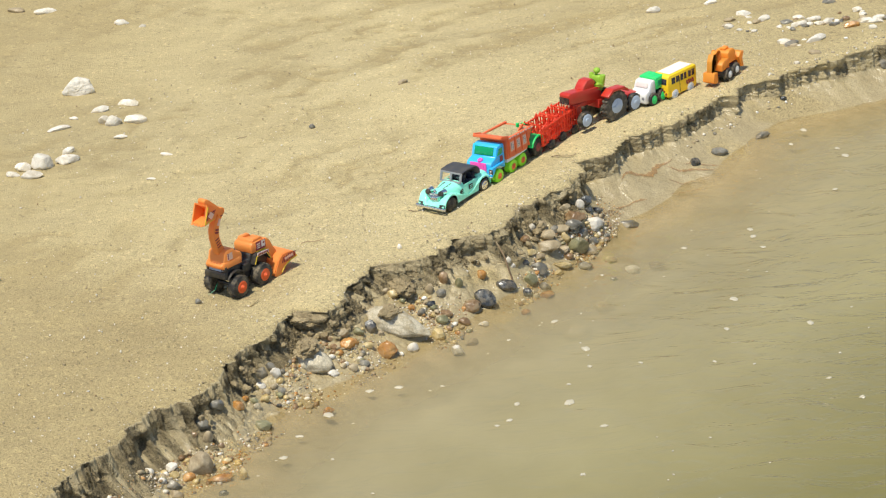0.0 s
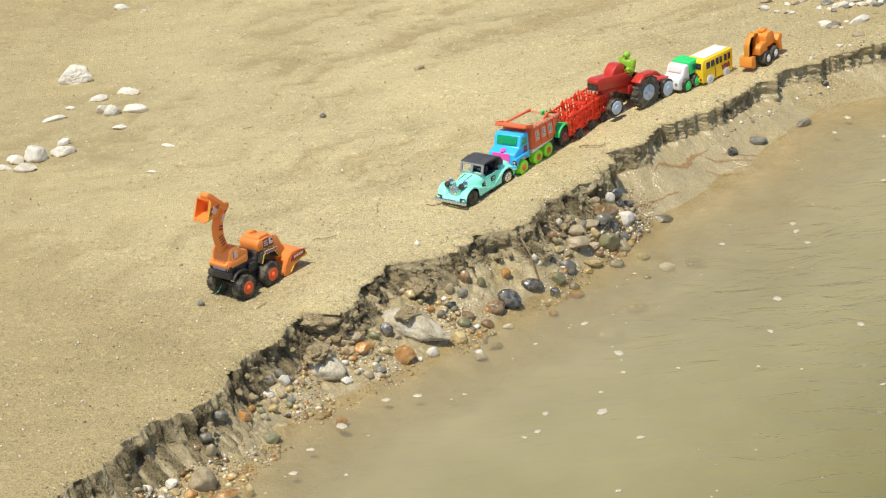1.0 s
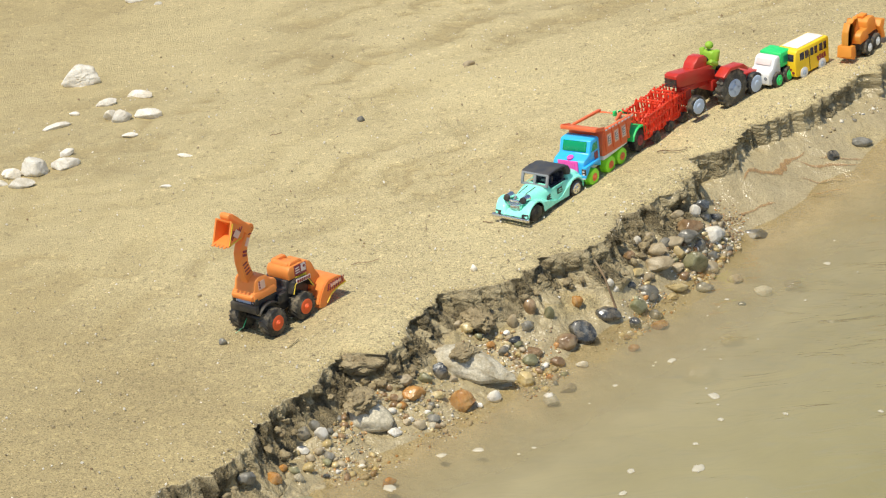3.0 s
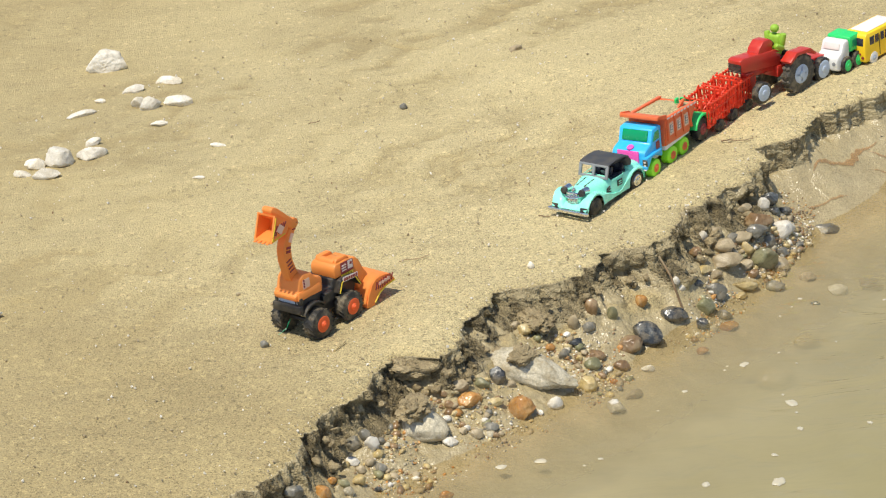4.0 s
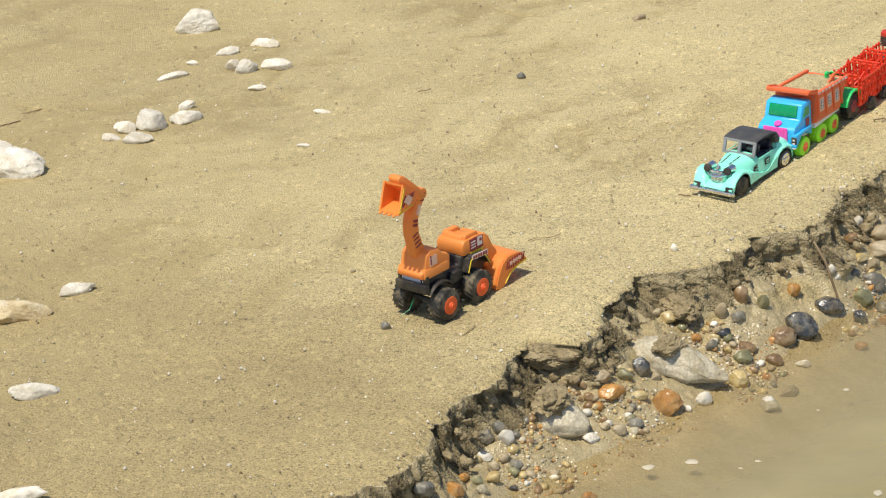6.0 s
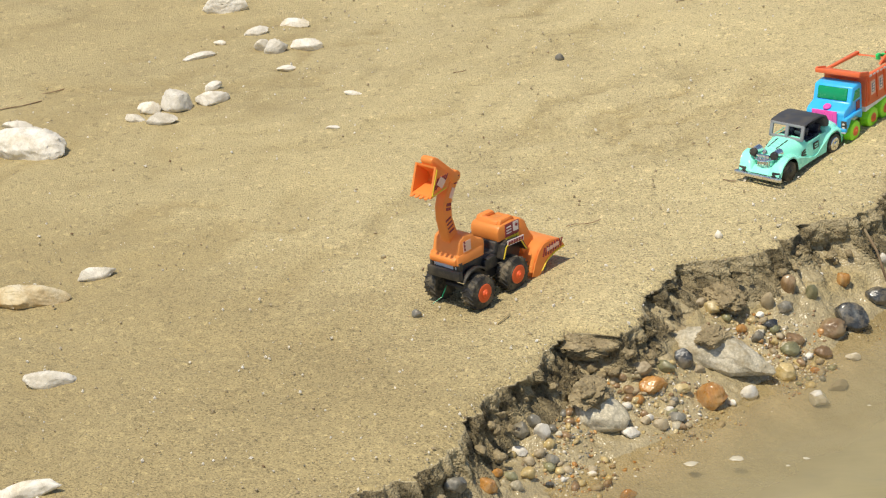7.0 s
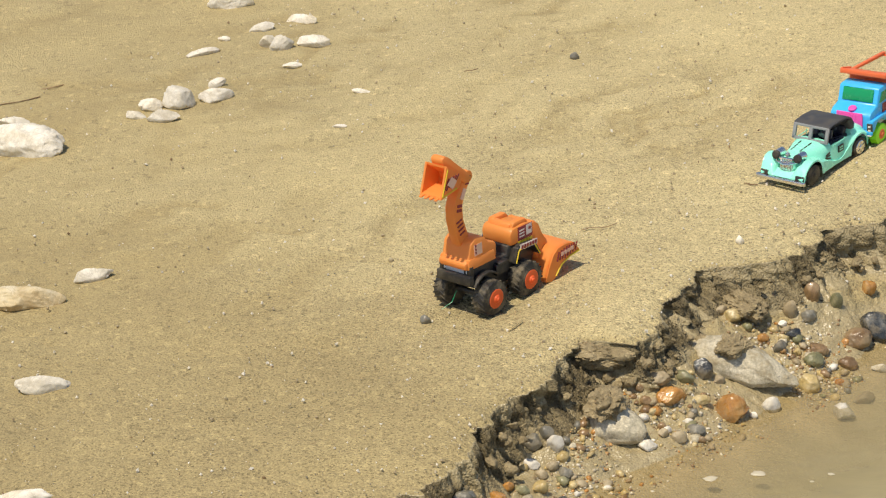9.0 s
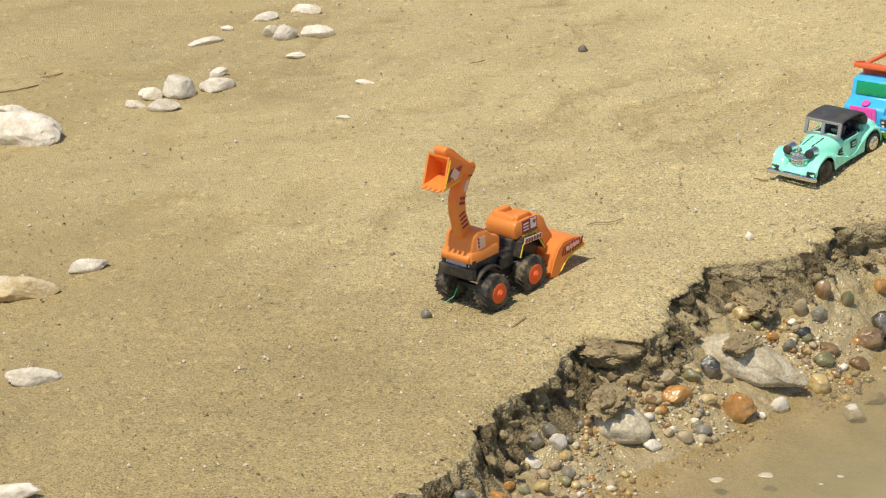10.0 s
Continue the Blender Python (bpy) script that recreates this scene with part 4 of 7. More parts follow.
# the tipping body leans back on its hinge
BED_TILT = pose(0.005, 0, 0.045, 0, -7.5) @ Matrix.Diagonal((1.14, 1, 1, 1)) @ pose(-0.005, 0, -0.045)


def toy_tipper():
    """A blue cab with an orange tipping body; forward is the grille."""
    t = thing("toy_tipper_truck", "blue and orange plastic toy tipper truck with lime green wheels", "toy truck")
    wheel(t, 0.0310, 0.0195, 0.0108, 0.008, LIME, TRUCK_ORANGE, 14, 0.5, "orange wheel hub", 0, 1)
    wheel(t, 0.0310, -0.0195, 0.0108, 0.008, LIME, TRUCK_ORANGE, 14, 0.5, "orange wheel hub", 0, -1)
    for x in (-0.005, -0.0300):
        for s in (-1, 1):
            wheel(t, x, s * 0.0185, 0.0108, 0.010, LIME, TRUCK_ORANGE, 14, 0.5, "orange wheel hub", 0, s)
    bm = fresh()
    box(bm, 0.066, 0.026, 0.006, pose(-0.004, 0, 0.016), 0.001)
    box(bm, 0.052, 0.0435, 0.006, pose(-0.019, 0, 0.0240), 0.001)
    part("chassis", bm, WHITE, t, "white plastic chassis")
    bm = fresh()
    prism(bm, [(0.010, 0.016), (0.010, 0.054), (0.013, 0.057), (0.0275, 0.0565), (0.0325, 0.0405), (0.043, 0.0372), (0.046, 0.0345), (0.047, 0.020), (0.044, 0.0200), (0.042, 0.0225), (0.036, 0.0250), (0.025, 0.0250), (0.018, 0.020)], 0.040, None, 0.0016)
    for s in (-1, 1):
        prism(bm, [(0.0430, 0.0185), (0.0468, 0.0180), (0.0468, 0.0300), (0.030, 0.0300), (0.016, 0.0290), (0.0150, 0.0225), (0.0225, 0.0258), (0.0370, 0.0258)], 0.006, pose(0, s * 0.0200, 0), 0.0012)
    cab = part("cab", bm, BLUE, t, "sky blue plastic cab")
    bm = fresh()
    box(bm, 0.0012, 0.0305, 0.0128, pose(0.0304, 0, 0.0487, 0, -17.5), 0.0008)
    for s in (-1, 1):
        prism(bm, [(0.016, 0.042), (0.016, 0.0515), (0.024, 0.0515), (0.0285, 0.042)], 0.001, pose(0, s * 0.0201, 0))
    part("window", bm, GREEN_GLASS, cab, "translucent green windscreen")
    bm = fresh()
    box(bm, 0.0016, 0.0260, 0.0190, pose(0.0472, 0, 0.0275), 0.0008)
    for k in range(7):
        box(bm, 0.0008, 0.0014, 0.016, pose(0.0482, -0.0084 + 0.0028 * k, 0.0275), 0.0002, 1)
    tube(bm, 0.0042, 0.0036, 0.0018, pose(0.0415, 0, 0.0388, 0, 22), 18, 0.0005)
    part("grille", bm, PINK, cab, "hot pink grille and bonnet badge")
    for s in (-1, 1):
        bm = fresh()
        box(bm, 0.0014, 0.0056, 0.0100, pose(0.0470, s * 0.0200, 0.0225), 0.0006)
        lamp = part("headlight", bm, BLACK, cab, "black printed headlight")
        bm = fresh()
        for k in range(2):
            box(bm, 0.0006, 0.0026, 0.0020, pose(0.0479, s * 0.0200, 0.0245 - 0.004 * k), 0.0002, 1)
        part("bulb", bm, STICKER_PALE, lamp)
        bm = fresh()
        box(bm, 0.007, 0.0004, 0.009, pose(0.0195, s * 0.0203, 0.0345), 0)
        part("door_sticker", bm, STICKER_RED, cab, "", False)
    bm = fresh()
    box(bm, 0.003, 0.046, 0.0042, pose(0.0470, 0, 0.0178), 0.001)
    part("front_bumper", bm, BLUE, t)
    bm = fresh()
    box(bm, 0.0020, 0.044, 0.0014, pose(0.0478, 0, 0.0153), 0.0003)
    part("bumper_lip", bm, WHITE, t)
    # tipping body with a canopy over the cab; its floor and rim rise a little to the rear
    bm = fresh()
    prism(bm, [(0.004, 0.0275), (0.004, 0.0310), (-0.041, 0.0340), (-0.040, 0.0300)], 0.042, None, 0.0005)
    for s in (-1, 1):
        prism(bm, [(0.004, 0.0270), (0.006, 0.0605), (-0.052, 0.0630), (-0.040, 0.0300)], 0.0022, pose(0, s * 0.0213, 0))
        prism(bm, [(0.006, 0.0580), (0.006, 0.0612), (-0.0525, 0.0637), (-0.0525, 0.0605)], 0.0036, pose(0, s * 0.0222, 0), 0.0005)
    box(bm, 0.0022, 0.043, 0.034, pose(0.005, 0, 0.044), 0.0004)
    tub = part("tipping_body", bm, TRUCK_ORANGE, t, "orange ribbed tipping body")
    bm = fresh()
    prism(bm, [(-0.039, 0.0300), (-0.0415, 0.0300), (-0.0530, 0.0610), (-0.0505, 0.0610)], 0.043, None, 0.0004)
    part("tailgate", bm, TRUCK_ORANGE, tub)
    bm = fresh()
    prism(bm, [(0.0040, 0.0590), (0.0040, 0.0625), (0.0205, 0.0665), (0.0210, 0.0635)], 0.046, None, 0.0005)
    box(bm, 0.0020, 0.046, 0.0046, pose(0.0205, 0, 0.0645), 0.0006)
    for s in (-1, 1):
        box(bm, 0.0165, 0.0020, 0.0040, pose(0.0125, s * 0.0225, 0.0640, 0, -13), 0.0005)
    part("cab_visor", bm, TRUCK_ORANGE, tub, "orange visor over the cab")
    for s in (-1, 1):
        for k in range(4):
            bm = fresh()
            box(bm, 0.0024, 0.0016, 0.0270, pose(0.0015 - 0.0140 * k, s * 0.0229, 0.0450 + 0.0008 * k, 0, 6 + 3 * k), 0.0004, 1)
            part("rib", bm, TRUCK_ORANGE, tub)
        for k in range(3):
            bm = fresh()
            box(bm, 0.0075, 0.0005, 0.0150, pose(-0.0055 - 0.0140 * k, s * 0.0225, 0.0450 + 0.0008 * k, 0, 8), 0)
            panel = part("side_print", bm, STICKER_ROSE, tub, "pale printed panel between the ribs", False)
            bm = fresh()
            box(bm, 0.0045, 0.0006, 0.0100, pose(-0.0055 - 0.0140 * k, s * 0.0227, 0.0450 + 0.0008 * k, 0, 8), 0)
            part("print_bar", bm, FRAME_GREY, panel, "", False)
            bm = fresh()
            for j in range(3):
                box(bm, 0.0030, 0.0006, 0.0018, pose(-0.0055 - 0.0140 * k, s * 0.0229, 0.0420 + 0.0032 * j + 0.0008 * k, 0, 20 * j), 0)
            part("print_marks", bm, STICKER_PALE, panel, "", False)
        bm = fresh()
        for k in range(9):
            box(bm, 0.0036, 0.0004, 0.0020, pose(0.0025 - 0.0062 * k, s * 0.0242, 0.0598 + 0.00027 * k), 0)
        part("rim_print", bm, STICKER_PALE, tub, "row of pale printed bars along the rim", False)
    bm = fresh()
    prism(bm, [(-0.034, 0.058), (-0.040, 0.0690), (-0.036, 0.0690), (-0.024, 0.0600)], 0.0025, pose(0, 0.016, 0), 0.0006)
    part("tail_fin", bm, TRUCK_ORANGE, tub)
    for ob in [tub] + list(tub.children_recursive):
        ob.data.transform(BED_TILT)
    return t


def small_tractor():
    t = thing("toy_green_tractor", "dark green toy tractor wedged between truck and cart", "toy tractor")
    for s in (-1, 1):
        wheel(t, 0.0, s * 0.0165, 0.0130, 0.009, RUBBER, STICKER_RED, 16, 0.5, "dark red hub", 0, s)
        wheel(t, 0.027, s * 0.0110, 0.0070, 0.005, RUBBER, STICKER_RED, 12, 0.5, "dark red hub", 0, s)
        bm = fresh()
        guard_arc(bm, 0.0, s * 0.0165, 0.013, 0.0172, 0.012, 0.0022, -85, 75)
        part("mudguard", bm, GREEN, t, "bright green mudguard")
    bm = fresh()
    prism(bm, [(-0.010, 0.010), (-0.012, 0.027), (0.006, 0.028), (0.012, 0.033), (0.036, 0.031), (0.038, 0.012), (0.010, 0.008)], 0.016, None, 0.0014)
    box(bm, 0.008, 0.014, 0.004, pose(-0.004, 0, 0.030), 0.001)
    box(bm, 0.003, 0.014, 0.011, pose(-0.009, 0, 0.036), 0.001)
    part("body", bm, TEAL, t)
    bm = fresh()
    rod(bm, (0.012, 0, 0.031), (0.002, 0, 0.043), 0.001)
    rod(bm, (0.022, 0.004, 0.030), (0.022, 0.004, 0.052), 0.0014)
    box(bm, 0.005, 0.003, 0.006, pose(0.020, 0.004, 0.050), 0.0008)
    tube(bm, 0.0034, 0.0034, 0.0012, pose(0.001, 0, 0.0435, 0, -60), 14)
    part("steering_wheel", bm, GREEN, t)
    return t


def red_cart(first=True):
    t = thing("toy_cart", "bright red plastic toy farm cart with barred sides", "toy cart", "red carts behind the tractor")
    for s in (-1, 1):
        for x in ((-0.008, 0.010) if not first else (0.0,)):
            wheel(t, x, s * 0.0145, 0.0068, 0.005, RUBBER, BLACK, 12, 0.45, "", 0, s)
    bm = fresh()
    box(bm, 0.036, 0.026, 0.003, pose(0, 0, 0.0105), 0.0008)
    box(bm, 0.050, 0.004, 0.0025, pose(0.004, 0, 0.0085), 0.0006)
    part("floor_frame", bm, RED, t)
    for s in (-1, 1):
        bm = fresh()
        rod(bm, (-0.0180, s * 0.0158, 0.036), (0.0180, s * 0.0158, 0.036), 0.0012, 6)
        rack = part("side_rack", bm, RED, t)
        for z, y in ((0.018, 0.0142), (0.027, 0.0150)):
            bm = fresh()
            rod(bm, (-0.0180, s * y, z), (0.0180, s * y, z), 0.0010, 6)
            part("rail", bm, RED, rack)
        for k in range(7):
            bm = fresh()
            rod(bm, (-0.0165 + 0.0055 * k, s * 0.0135, 0.011), (-0.0165 + 0.0055 * k, s * 0.0158, 0.038), 0.0010, 6)
            part("bar", bm, RED, rack)
    for x in (-0.0175, 0.0175):
        bm = fresh()
        rod(bm, (x * 1.03, -0.0145, 0.040), (x * 1.03, 0.0145, 0.040), 0.0011, 6)
        rack = part("end_rack", bm, RED, t)
        for k in range(5):
            bm = fresh()
            rod(bm, (x, -0.0120 + 0.006 * k, 0.011), (x * 1.06, -0.0126 + 0.0063 * k, 0.043), 0.0010, 6)
            part("bar", bm, RED, rack)
    for k in range(3):
        bm = fresh()
        tube(bm, 0.0060, 0.0060, 0.0022, pose(-0.010 + 0.009 * k, 0, 0.024, 90), 14)
        for j in range(6):
            a = radians(60 * j + 20 * k)
            rod(bm, (-0.010 + 0.009 * k, 0, 0.024), (-0.010 + 0.009 * k + 0.010 * math.cos(a), 0.004 * (j % 3 - 1), 0.026 + 0.012 * math.sin(a)), 0.0010, 6)
        rod(bm, (-0.010 + 0.009 * k, -0.0135, 0.024), (-0.010 + 0.009 * k, 0.0135, 0.024), 0.0012, 6)
        part("tine_roller", bm, RED, t, "red tined roller inside the cart")
    return t


def red_tractor():
    t = thing("toy_tractor", "deep red toy tractor with large grey-treaded rear wheels on sand", "toy tractor")
    for s in (-1, 1):
        wheel(t, 0.0, s * 0.0225, 0.0240, 0.0100, DUSTY_TYRE, PALE_HUB, 17, 0.52, "pale blue-grey wheel hub", 4, s, 1.9)
        wheel(t, 0.058, s * 0.0180, 0.0140, 0.0080, RUBBER, PALE_HUB, 0, 0.76, "pale blue-grey wheel hub", 0, s)
        bm = fresh()
        prism(bm, [(-0.022, 0.046), (-0.012, 0.0535), (0.012, 0.0535), (0.024, 0.044), (0.022, 0.041), (0.010, 0.049), (-0.011, 0.049), (-0.021, 0.043)], 0.015, pose(0, s * 0.0235, 0), 0.0010)
        part("mudguard", bm, DARK_RED, t)
    bm = fresh()
    prism(bm, [(0.014, 0.036), (0.014, 0.052), (0.022, 0.0565), (0.048, 0.0575), (0.078, 0.0585), (0.083, 0.0560), (0.080, 0.0420), (0.074, 0.0400), (0.050, 0.039)], 0.0185, None, 0.0010)
    part("bonnet", bm, DARK_RED, t, "deep red bonnet")
    bm = fresh()
    prism(bm, [(0.028, 0.056), (0.026, 0.066), (0.032, 0.0715), (0.042, 0.071), (0.049, 0.064), (0.052, 0.057)], 0.0165, None, 0.0010)
    part("dashboard", bm, DARK_RED, t)
    bm = fresh()
    box(bm, 0.050, 0.022, 0.014, pose(-0.004, 0, 0.029), 0.0015)
    box(bm, 0.056, 0.009, 0.007, pose(0.040, 0, 0.0335), 0.0012)
    box(bm, 0.010, 0.010, 0.018, pose(0.058, 0, 0.024), 0.0012)
    rod(bm, (0.058, -0.018, 0.014), (0.058, 0.018, 0.014), 0.0025)
    rod(bm, (0, -0.024, 0.024), (0, 0.024, 0.024), 0.0035)
    box(bm, 0.018, 0.006, 0.004, pose(-0.034, 0, 0.022), 0.0008)
    part("chassis", bm, DARK_RED, t)
    bm = fresh()
    box(bm, 0.014, 0.016, 0.004, pose(0.008, 0, 0.042), 0.0012)
    box(bm, 0.004, 0.016, 0.008, pose(0.001, 0, 0.046, 0, -8), 0.0015)
    part("seat", bm, BLACK, t)
    bm = fresh()
    rod(bm, (0.030, 0, 0.058), (0.023, 0, 0.064), 0.0010)
    tube(bm, 0.0060, 0.0060, 0.0014, pose(0.023, 0, 0.064, 0, -55), 18)
    part("steering_wheel", bm, BLACK, t)
    bm = fresh()
    for k in range(6):
        box(bm, 0.0008, 0.018, 0.0012, pose(0.0820, 0, 0.042 + 0.0018 * k), 0)
    part("front_grille", bm, BLACK, t, "", False)
    return t


def figure():
    """A plain seated doll in one mesh."""
    bm = fresh()
    box(bm, 0.0075, 0.0105, 0.0155, pose(0, 0, 0.0105), 0.0032, 3, (0.95, 1.22))
    bmesh.ops.create_uvsphere(bm, u_segments=14, v_segments=10, radius=0.0036, matrix=pose(0.001, 0, 0.0225))
    for s in (-1, 1):
        tube(bm, 0.0030, 0.0024, 0.0105, pose(0.0005, s * 0.0072, 0.0140, s * -12), 10, 0.0008)
        tube(bm, 0.0024, 0.0020, 0.0095, pose(0.0050, s * 0.0078, 0.0085, 0, 60), 10, 0.0008)
        tube(bm, 0.0032, 0.0026, 0.0115, pose(0.0055, s * 0.0036, 0.0035, 0, 78), 10, 0.0008)
    me_ob = part("toy_driver_doll", bm, FIGURE)
    return tagged(me_ob, "small lime green plastic doll seated on the red tractor", "doll")


def tow_wheel():
    t = thing("toy_trailer", "small red toy trailer with pale wheels hitched behind the tractor", "toy trailer")
    for s in (-1, 1):
        wheel(t, 0.0, s * 0.0170, 0.0145, 0.0075, RUBBER, PALE_HUB, 0, 0.78, "pale blue-grey wheel disc", 0, s)
    bm = fresh()
    prism(bm, [(-0.016, 0.016), (-0.017, 0.026), (0.018, 0.030), (0.020, 0.020), (0.034, 0.018), (0.034, 0.015), (0.012, 0.012)], 0.024, None, 0.0012)
    part("bed", bm, DARK_RED, t)
    bm = fresh()
    rod(bm, (0, -0.017, 0.0145), (0, 0.017, 0.0145), 0.0022)
    part("axle", bm, DARK_RED, t)
    return t


def toy_milk_truck():
    t = thing("toy_truck", "white and green plastic toy truck with green wheels", "toy truck")
    for x in (0.013, -0.013):
        for s in (-1, 1):
            wheel(t, x, s * 0.0175, 0.0122, 0.0085, RUBBER, GREEN, 14, 0.66, "bright green wheel hub", 0, s)
    bm = fresh()
    prism(bm, [(0.001, 0.010), (0.001, 0.043), (0.004, 0.045), (0.014, 0.0435), (0.020, 0.031), (0.030, 0.027), (0.032, 0.022), (0.032, 0.009), (0.024, 0.007)], 0.034, None, 0.0026)
    cab = part("cab", bm, WHITE, t, "white rounded cab")
    bm = fresh()
    box(bm, 0.0010, 0.024, 0.0090, pose(0.0178, 0, 0.0380, 0, -27), 0.0006)
    part("window", bm, STICKER_PALE, cab, "pale moulded windscreen")
    bm = fresh()
    for s in (-1, 1):
        tube(bm, 0.0026, 0.0026, 0.0010, pose(0.0322, s * 0.0115, 0.0185, 0, 90), 12)
    part("headlight", bm, FRAME_GREY, cab)
    bm = fresh()
    prism(bm, [(0.001, 0.026), (0.001, 0.0455), (-0.001, 0.047), (-0.026, 0.047), (-0.029, 0.044), (-0.029, 0.026)], 0.036, None, 0.0018)
    part("canopy", bm, GREEN, t, "bright green canopy")
    bm = fresh()
    box(bm, 0.052, 0.024, 0.014, pose(-0.003, 0, 0.018), 0.001)
    part("chassis", bm, BLACK, t)
    bm = fresh()
    for s in (-1, 1):
        box(bm, 0.018, 0.0006, 0.010, pose(-0.0135, s * 0.0182, 0.0365), 0)
    part("side_panel", bm, TEAL, t, "", False)
    return t


def toy_bus():
    t = thing("toy_bus", "yellow plastic toy bus with a white roof and white wheels", "toy bus")
    for x in (0.021, -0.021):
        for s in (-1, 1):
            wheel(t, x, s * 0.0165, 0.0090, 0.0045, WHITE, PALE_HUB, 0, 0.5, "", 0, s)
    bm = fresh()
    prism(bm, [(-0.038, 0.008), (-0.039, 0.045), (-0.036, 0.0485), (0.034, 0.0485), (0.0375, 0.045), (0.0395, 0.030), (0.0395, 0.009), (0.037, 0.006), (-0.036, 0.006)], 0.036, None, 0.0020)
    body = part("body", bm, YELLOW, t, "yellow plastic bus body")
    bm = fresh()
    box(bm, 0.060, 0.027, 0.0012, pose(-0.002, 0, 0.0491), 0.0005)
    part("roof_panel", bm, WHITE, t, "white roof panel")
    for s in (-1, 1):
        for k in range(3):
            bm = fresh()
            w = (0.020, 0.016, 0.016)[k]
            x = (0.019, -0.003, -0.024)[k]
            box(bm, w, 0.0008, 0.0120, pose(x, s * 0.0181, 0.0360), 0.0003)
            pane = part("window", bm, DARK_GLASS, body, "dark side window")
            bm = fresh()
            box(bm, 0.0012, 0.0010, 0.0120, pose(x, s * 0.0184, 0.0360), 0.0002, 1)
            part("window_bar", bm, YELLOW, pane)
        bm = fresh()
        for k in range(4):
            box(bm, 0.0040, 0.0006, 0.0085, pose(-0.012 - 0.0052 * k, s * 0.0182, 0.0205 + 0.001 * (k % 2), 0, 12), 0)
        part("side_print", bm, STICKER_RED, body, "dark printed sticker", False)
        bm = fresh()
        box(bm, 0.0010, 0.0006, 0.030, pose(0.0075, s * 0.0182, 0.024), 0)
        part("door_line", bm, BLACK, body, "", False)
    bm = fresh()
    box(bm, 0.0010, 0.029, 0.0110, pose(0.0386, 0, 0.0365, 0, -7), 0.0004)
    part("windscreen", bm, DARK_GLASS, body, "dark windscreen")
    bm = fresh()
    box(bm, 0.0010, 0.022, 0.0030, pose(0.0398, 0, 0.0185), 0.0003)
    for s in (-1, 1):
        tube(bm, 0.0022, 0.0022, 0.0008, pose(0.0398, s * 0.0135, 0.0135, 0, 90), 12)
    part("grille", bm, STICKER_RED, body)
    return t


def far_loader():
    t = thing("toy_excavator", "orange toy loader with its arm lowered behind and pale hubs", "toy loader")
    for x in (0.0, 0.026):
        for s in (-1, 1):
            wheel(t, x, s * 0.0150, 0.0118, 0.0090, RUBBER, WHITE, 14, 0.56, "white wheel hub", 0, s)
    bm = fresh()
    prism(bm, [(-0.016, 0.012), (-0.017, 0.022), (0.040, 0.024), (0.040, 0.012)], 0.026, None, 0.001)
    part("chassis", bm, BLACK, t, "black plastic chassis")
    bm = fresh()
    prism(bm, [(-0.019, 0.022), (-0.019, 0.034), (-0.012, 0.039), (0.006, 0.039), (0.008, 0.023)], 0.030, None, 0.0016)
    part("rear_deck", bm, FAR_ORANGE, t)
    bm = fresh()
    prism(bm, [(0.008, 0.026), (0.008, 0.046), (0.014, 0.050), (0.030, 0.049), (0.036, 0.040), (0.036, 0.026)], 0.026, None, 0.002)
    box(bm, 0.014, 0.010, 0.004, pose(0.019, 0, 0.0515), 0.0012)
    part("cab", bm, FAR_ORANGE, t)
    bm = fresh()
    arm = [(-0.008, 0.036), (-0.012, 0.053), (-0.022, 0.056), (-0.030, 0.045), (-0.034, 0.020)]
    h = [0.0060, 0.0064, 0.0064, 0.0060, 0.0056]
    prism(bm, [(x - k, z) for (x, z), k in zip(arm, h)] + [(x + k, z + 0.002) for (x, z), k in reversed(list(zip(arm, h)))], 0.010, None, 0.001)
    part("boom", bm, FAR_ORANGE, t, "orange arm bent down behind")
    bm = fresh()
    prism(bm, [(-0.027, 0.024), (-0.040, 0.026), (-0.043, 0.010), (-0.032, 0.004), (-0.026, 0.008)], 0.022, None, 0.0012)
    part("scoop", bm, FAR_ORANGE, t)
    bm = fresh()
    prism(bm, [(0.036, 0.030), (0.044, 0.038), (0.056, 0.036), (0.050, 0.024), (0.054, 0.008), (0.044, 0.010), (0.042, 0.022)], 0.036, None, 0.0014)
    part("front_bucket", bm, FAR_ORANGE, t)
    return t


# heading: the way each toy faces on the sand
loader = stand(toy_loader(), -0.2073, -0.0754, 51.5, 1.0, 0.001)
car = stand(toy_car(), 0.0715, 0.1545, 232.5, 0.97, 0.0008, None, 1.05, 0.95)
tipper = stand(toy_tipper(), 0.1275, 0.2300, 238.0, 0.92, 0.0008, None, 1.08, 0.92)


def sand_load():
    """The heap of sand that fills the tipping body."""
    bm = fresh()
    bmesh.ops.create_grid(bm, x_segments=36, y_segments=26, size=1.0)
    for v in bm.verts:
        x, y = v.co.x, v.co.y
        z = 0.0605 - 0.0015 * x + 0.0035 * (1 - abs(x) ** 3) * (1 - abs(y) ** 3) + 0.0010 * noise.noise(Vector((x * 6, y * 5, 2))) + 0.0005 * noise.noise(Vector((x * 22, y * 18, 4)))
        v.co = Vector((-0.0225 + 0.0268 * x, 0.0200 * y, z))
    low = bmesh.ops.extrude_face_region(bm, geom=bm.faces[:])["geom"]
    for v in low:
        if isinstance(v, bmesh.types.BMVert):
            v.co = Vector((-0.0170 + 0.0190 * (v.co.x + 0.0225) / 0.0268, v.co.y * 0.98, 0.0345))
    return part("sand_load", bm, SAND, None, "heap of pale sand filling the tipper body")


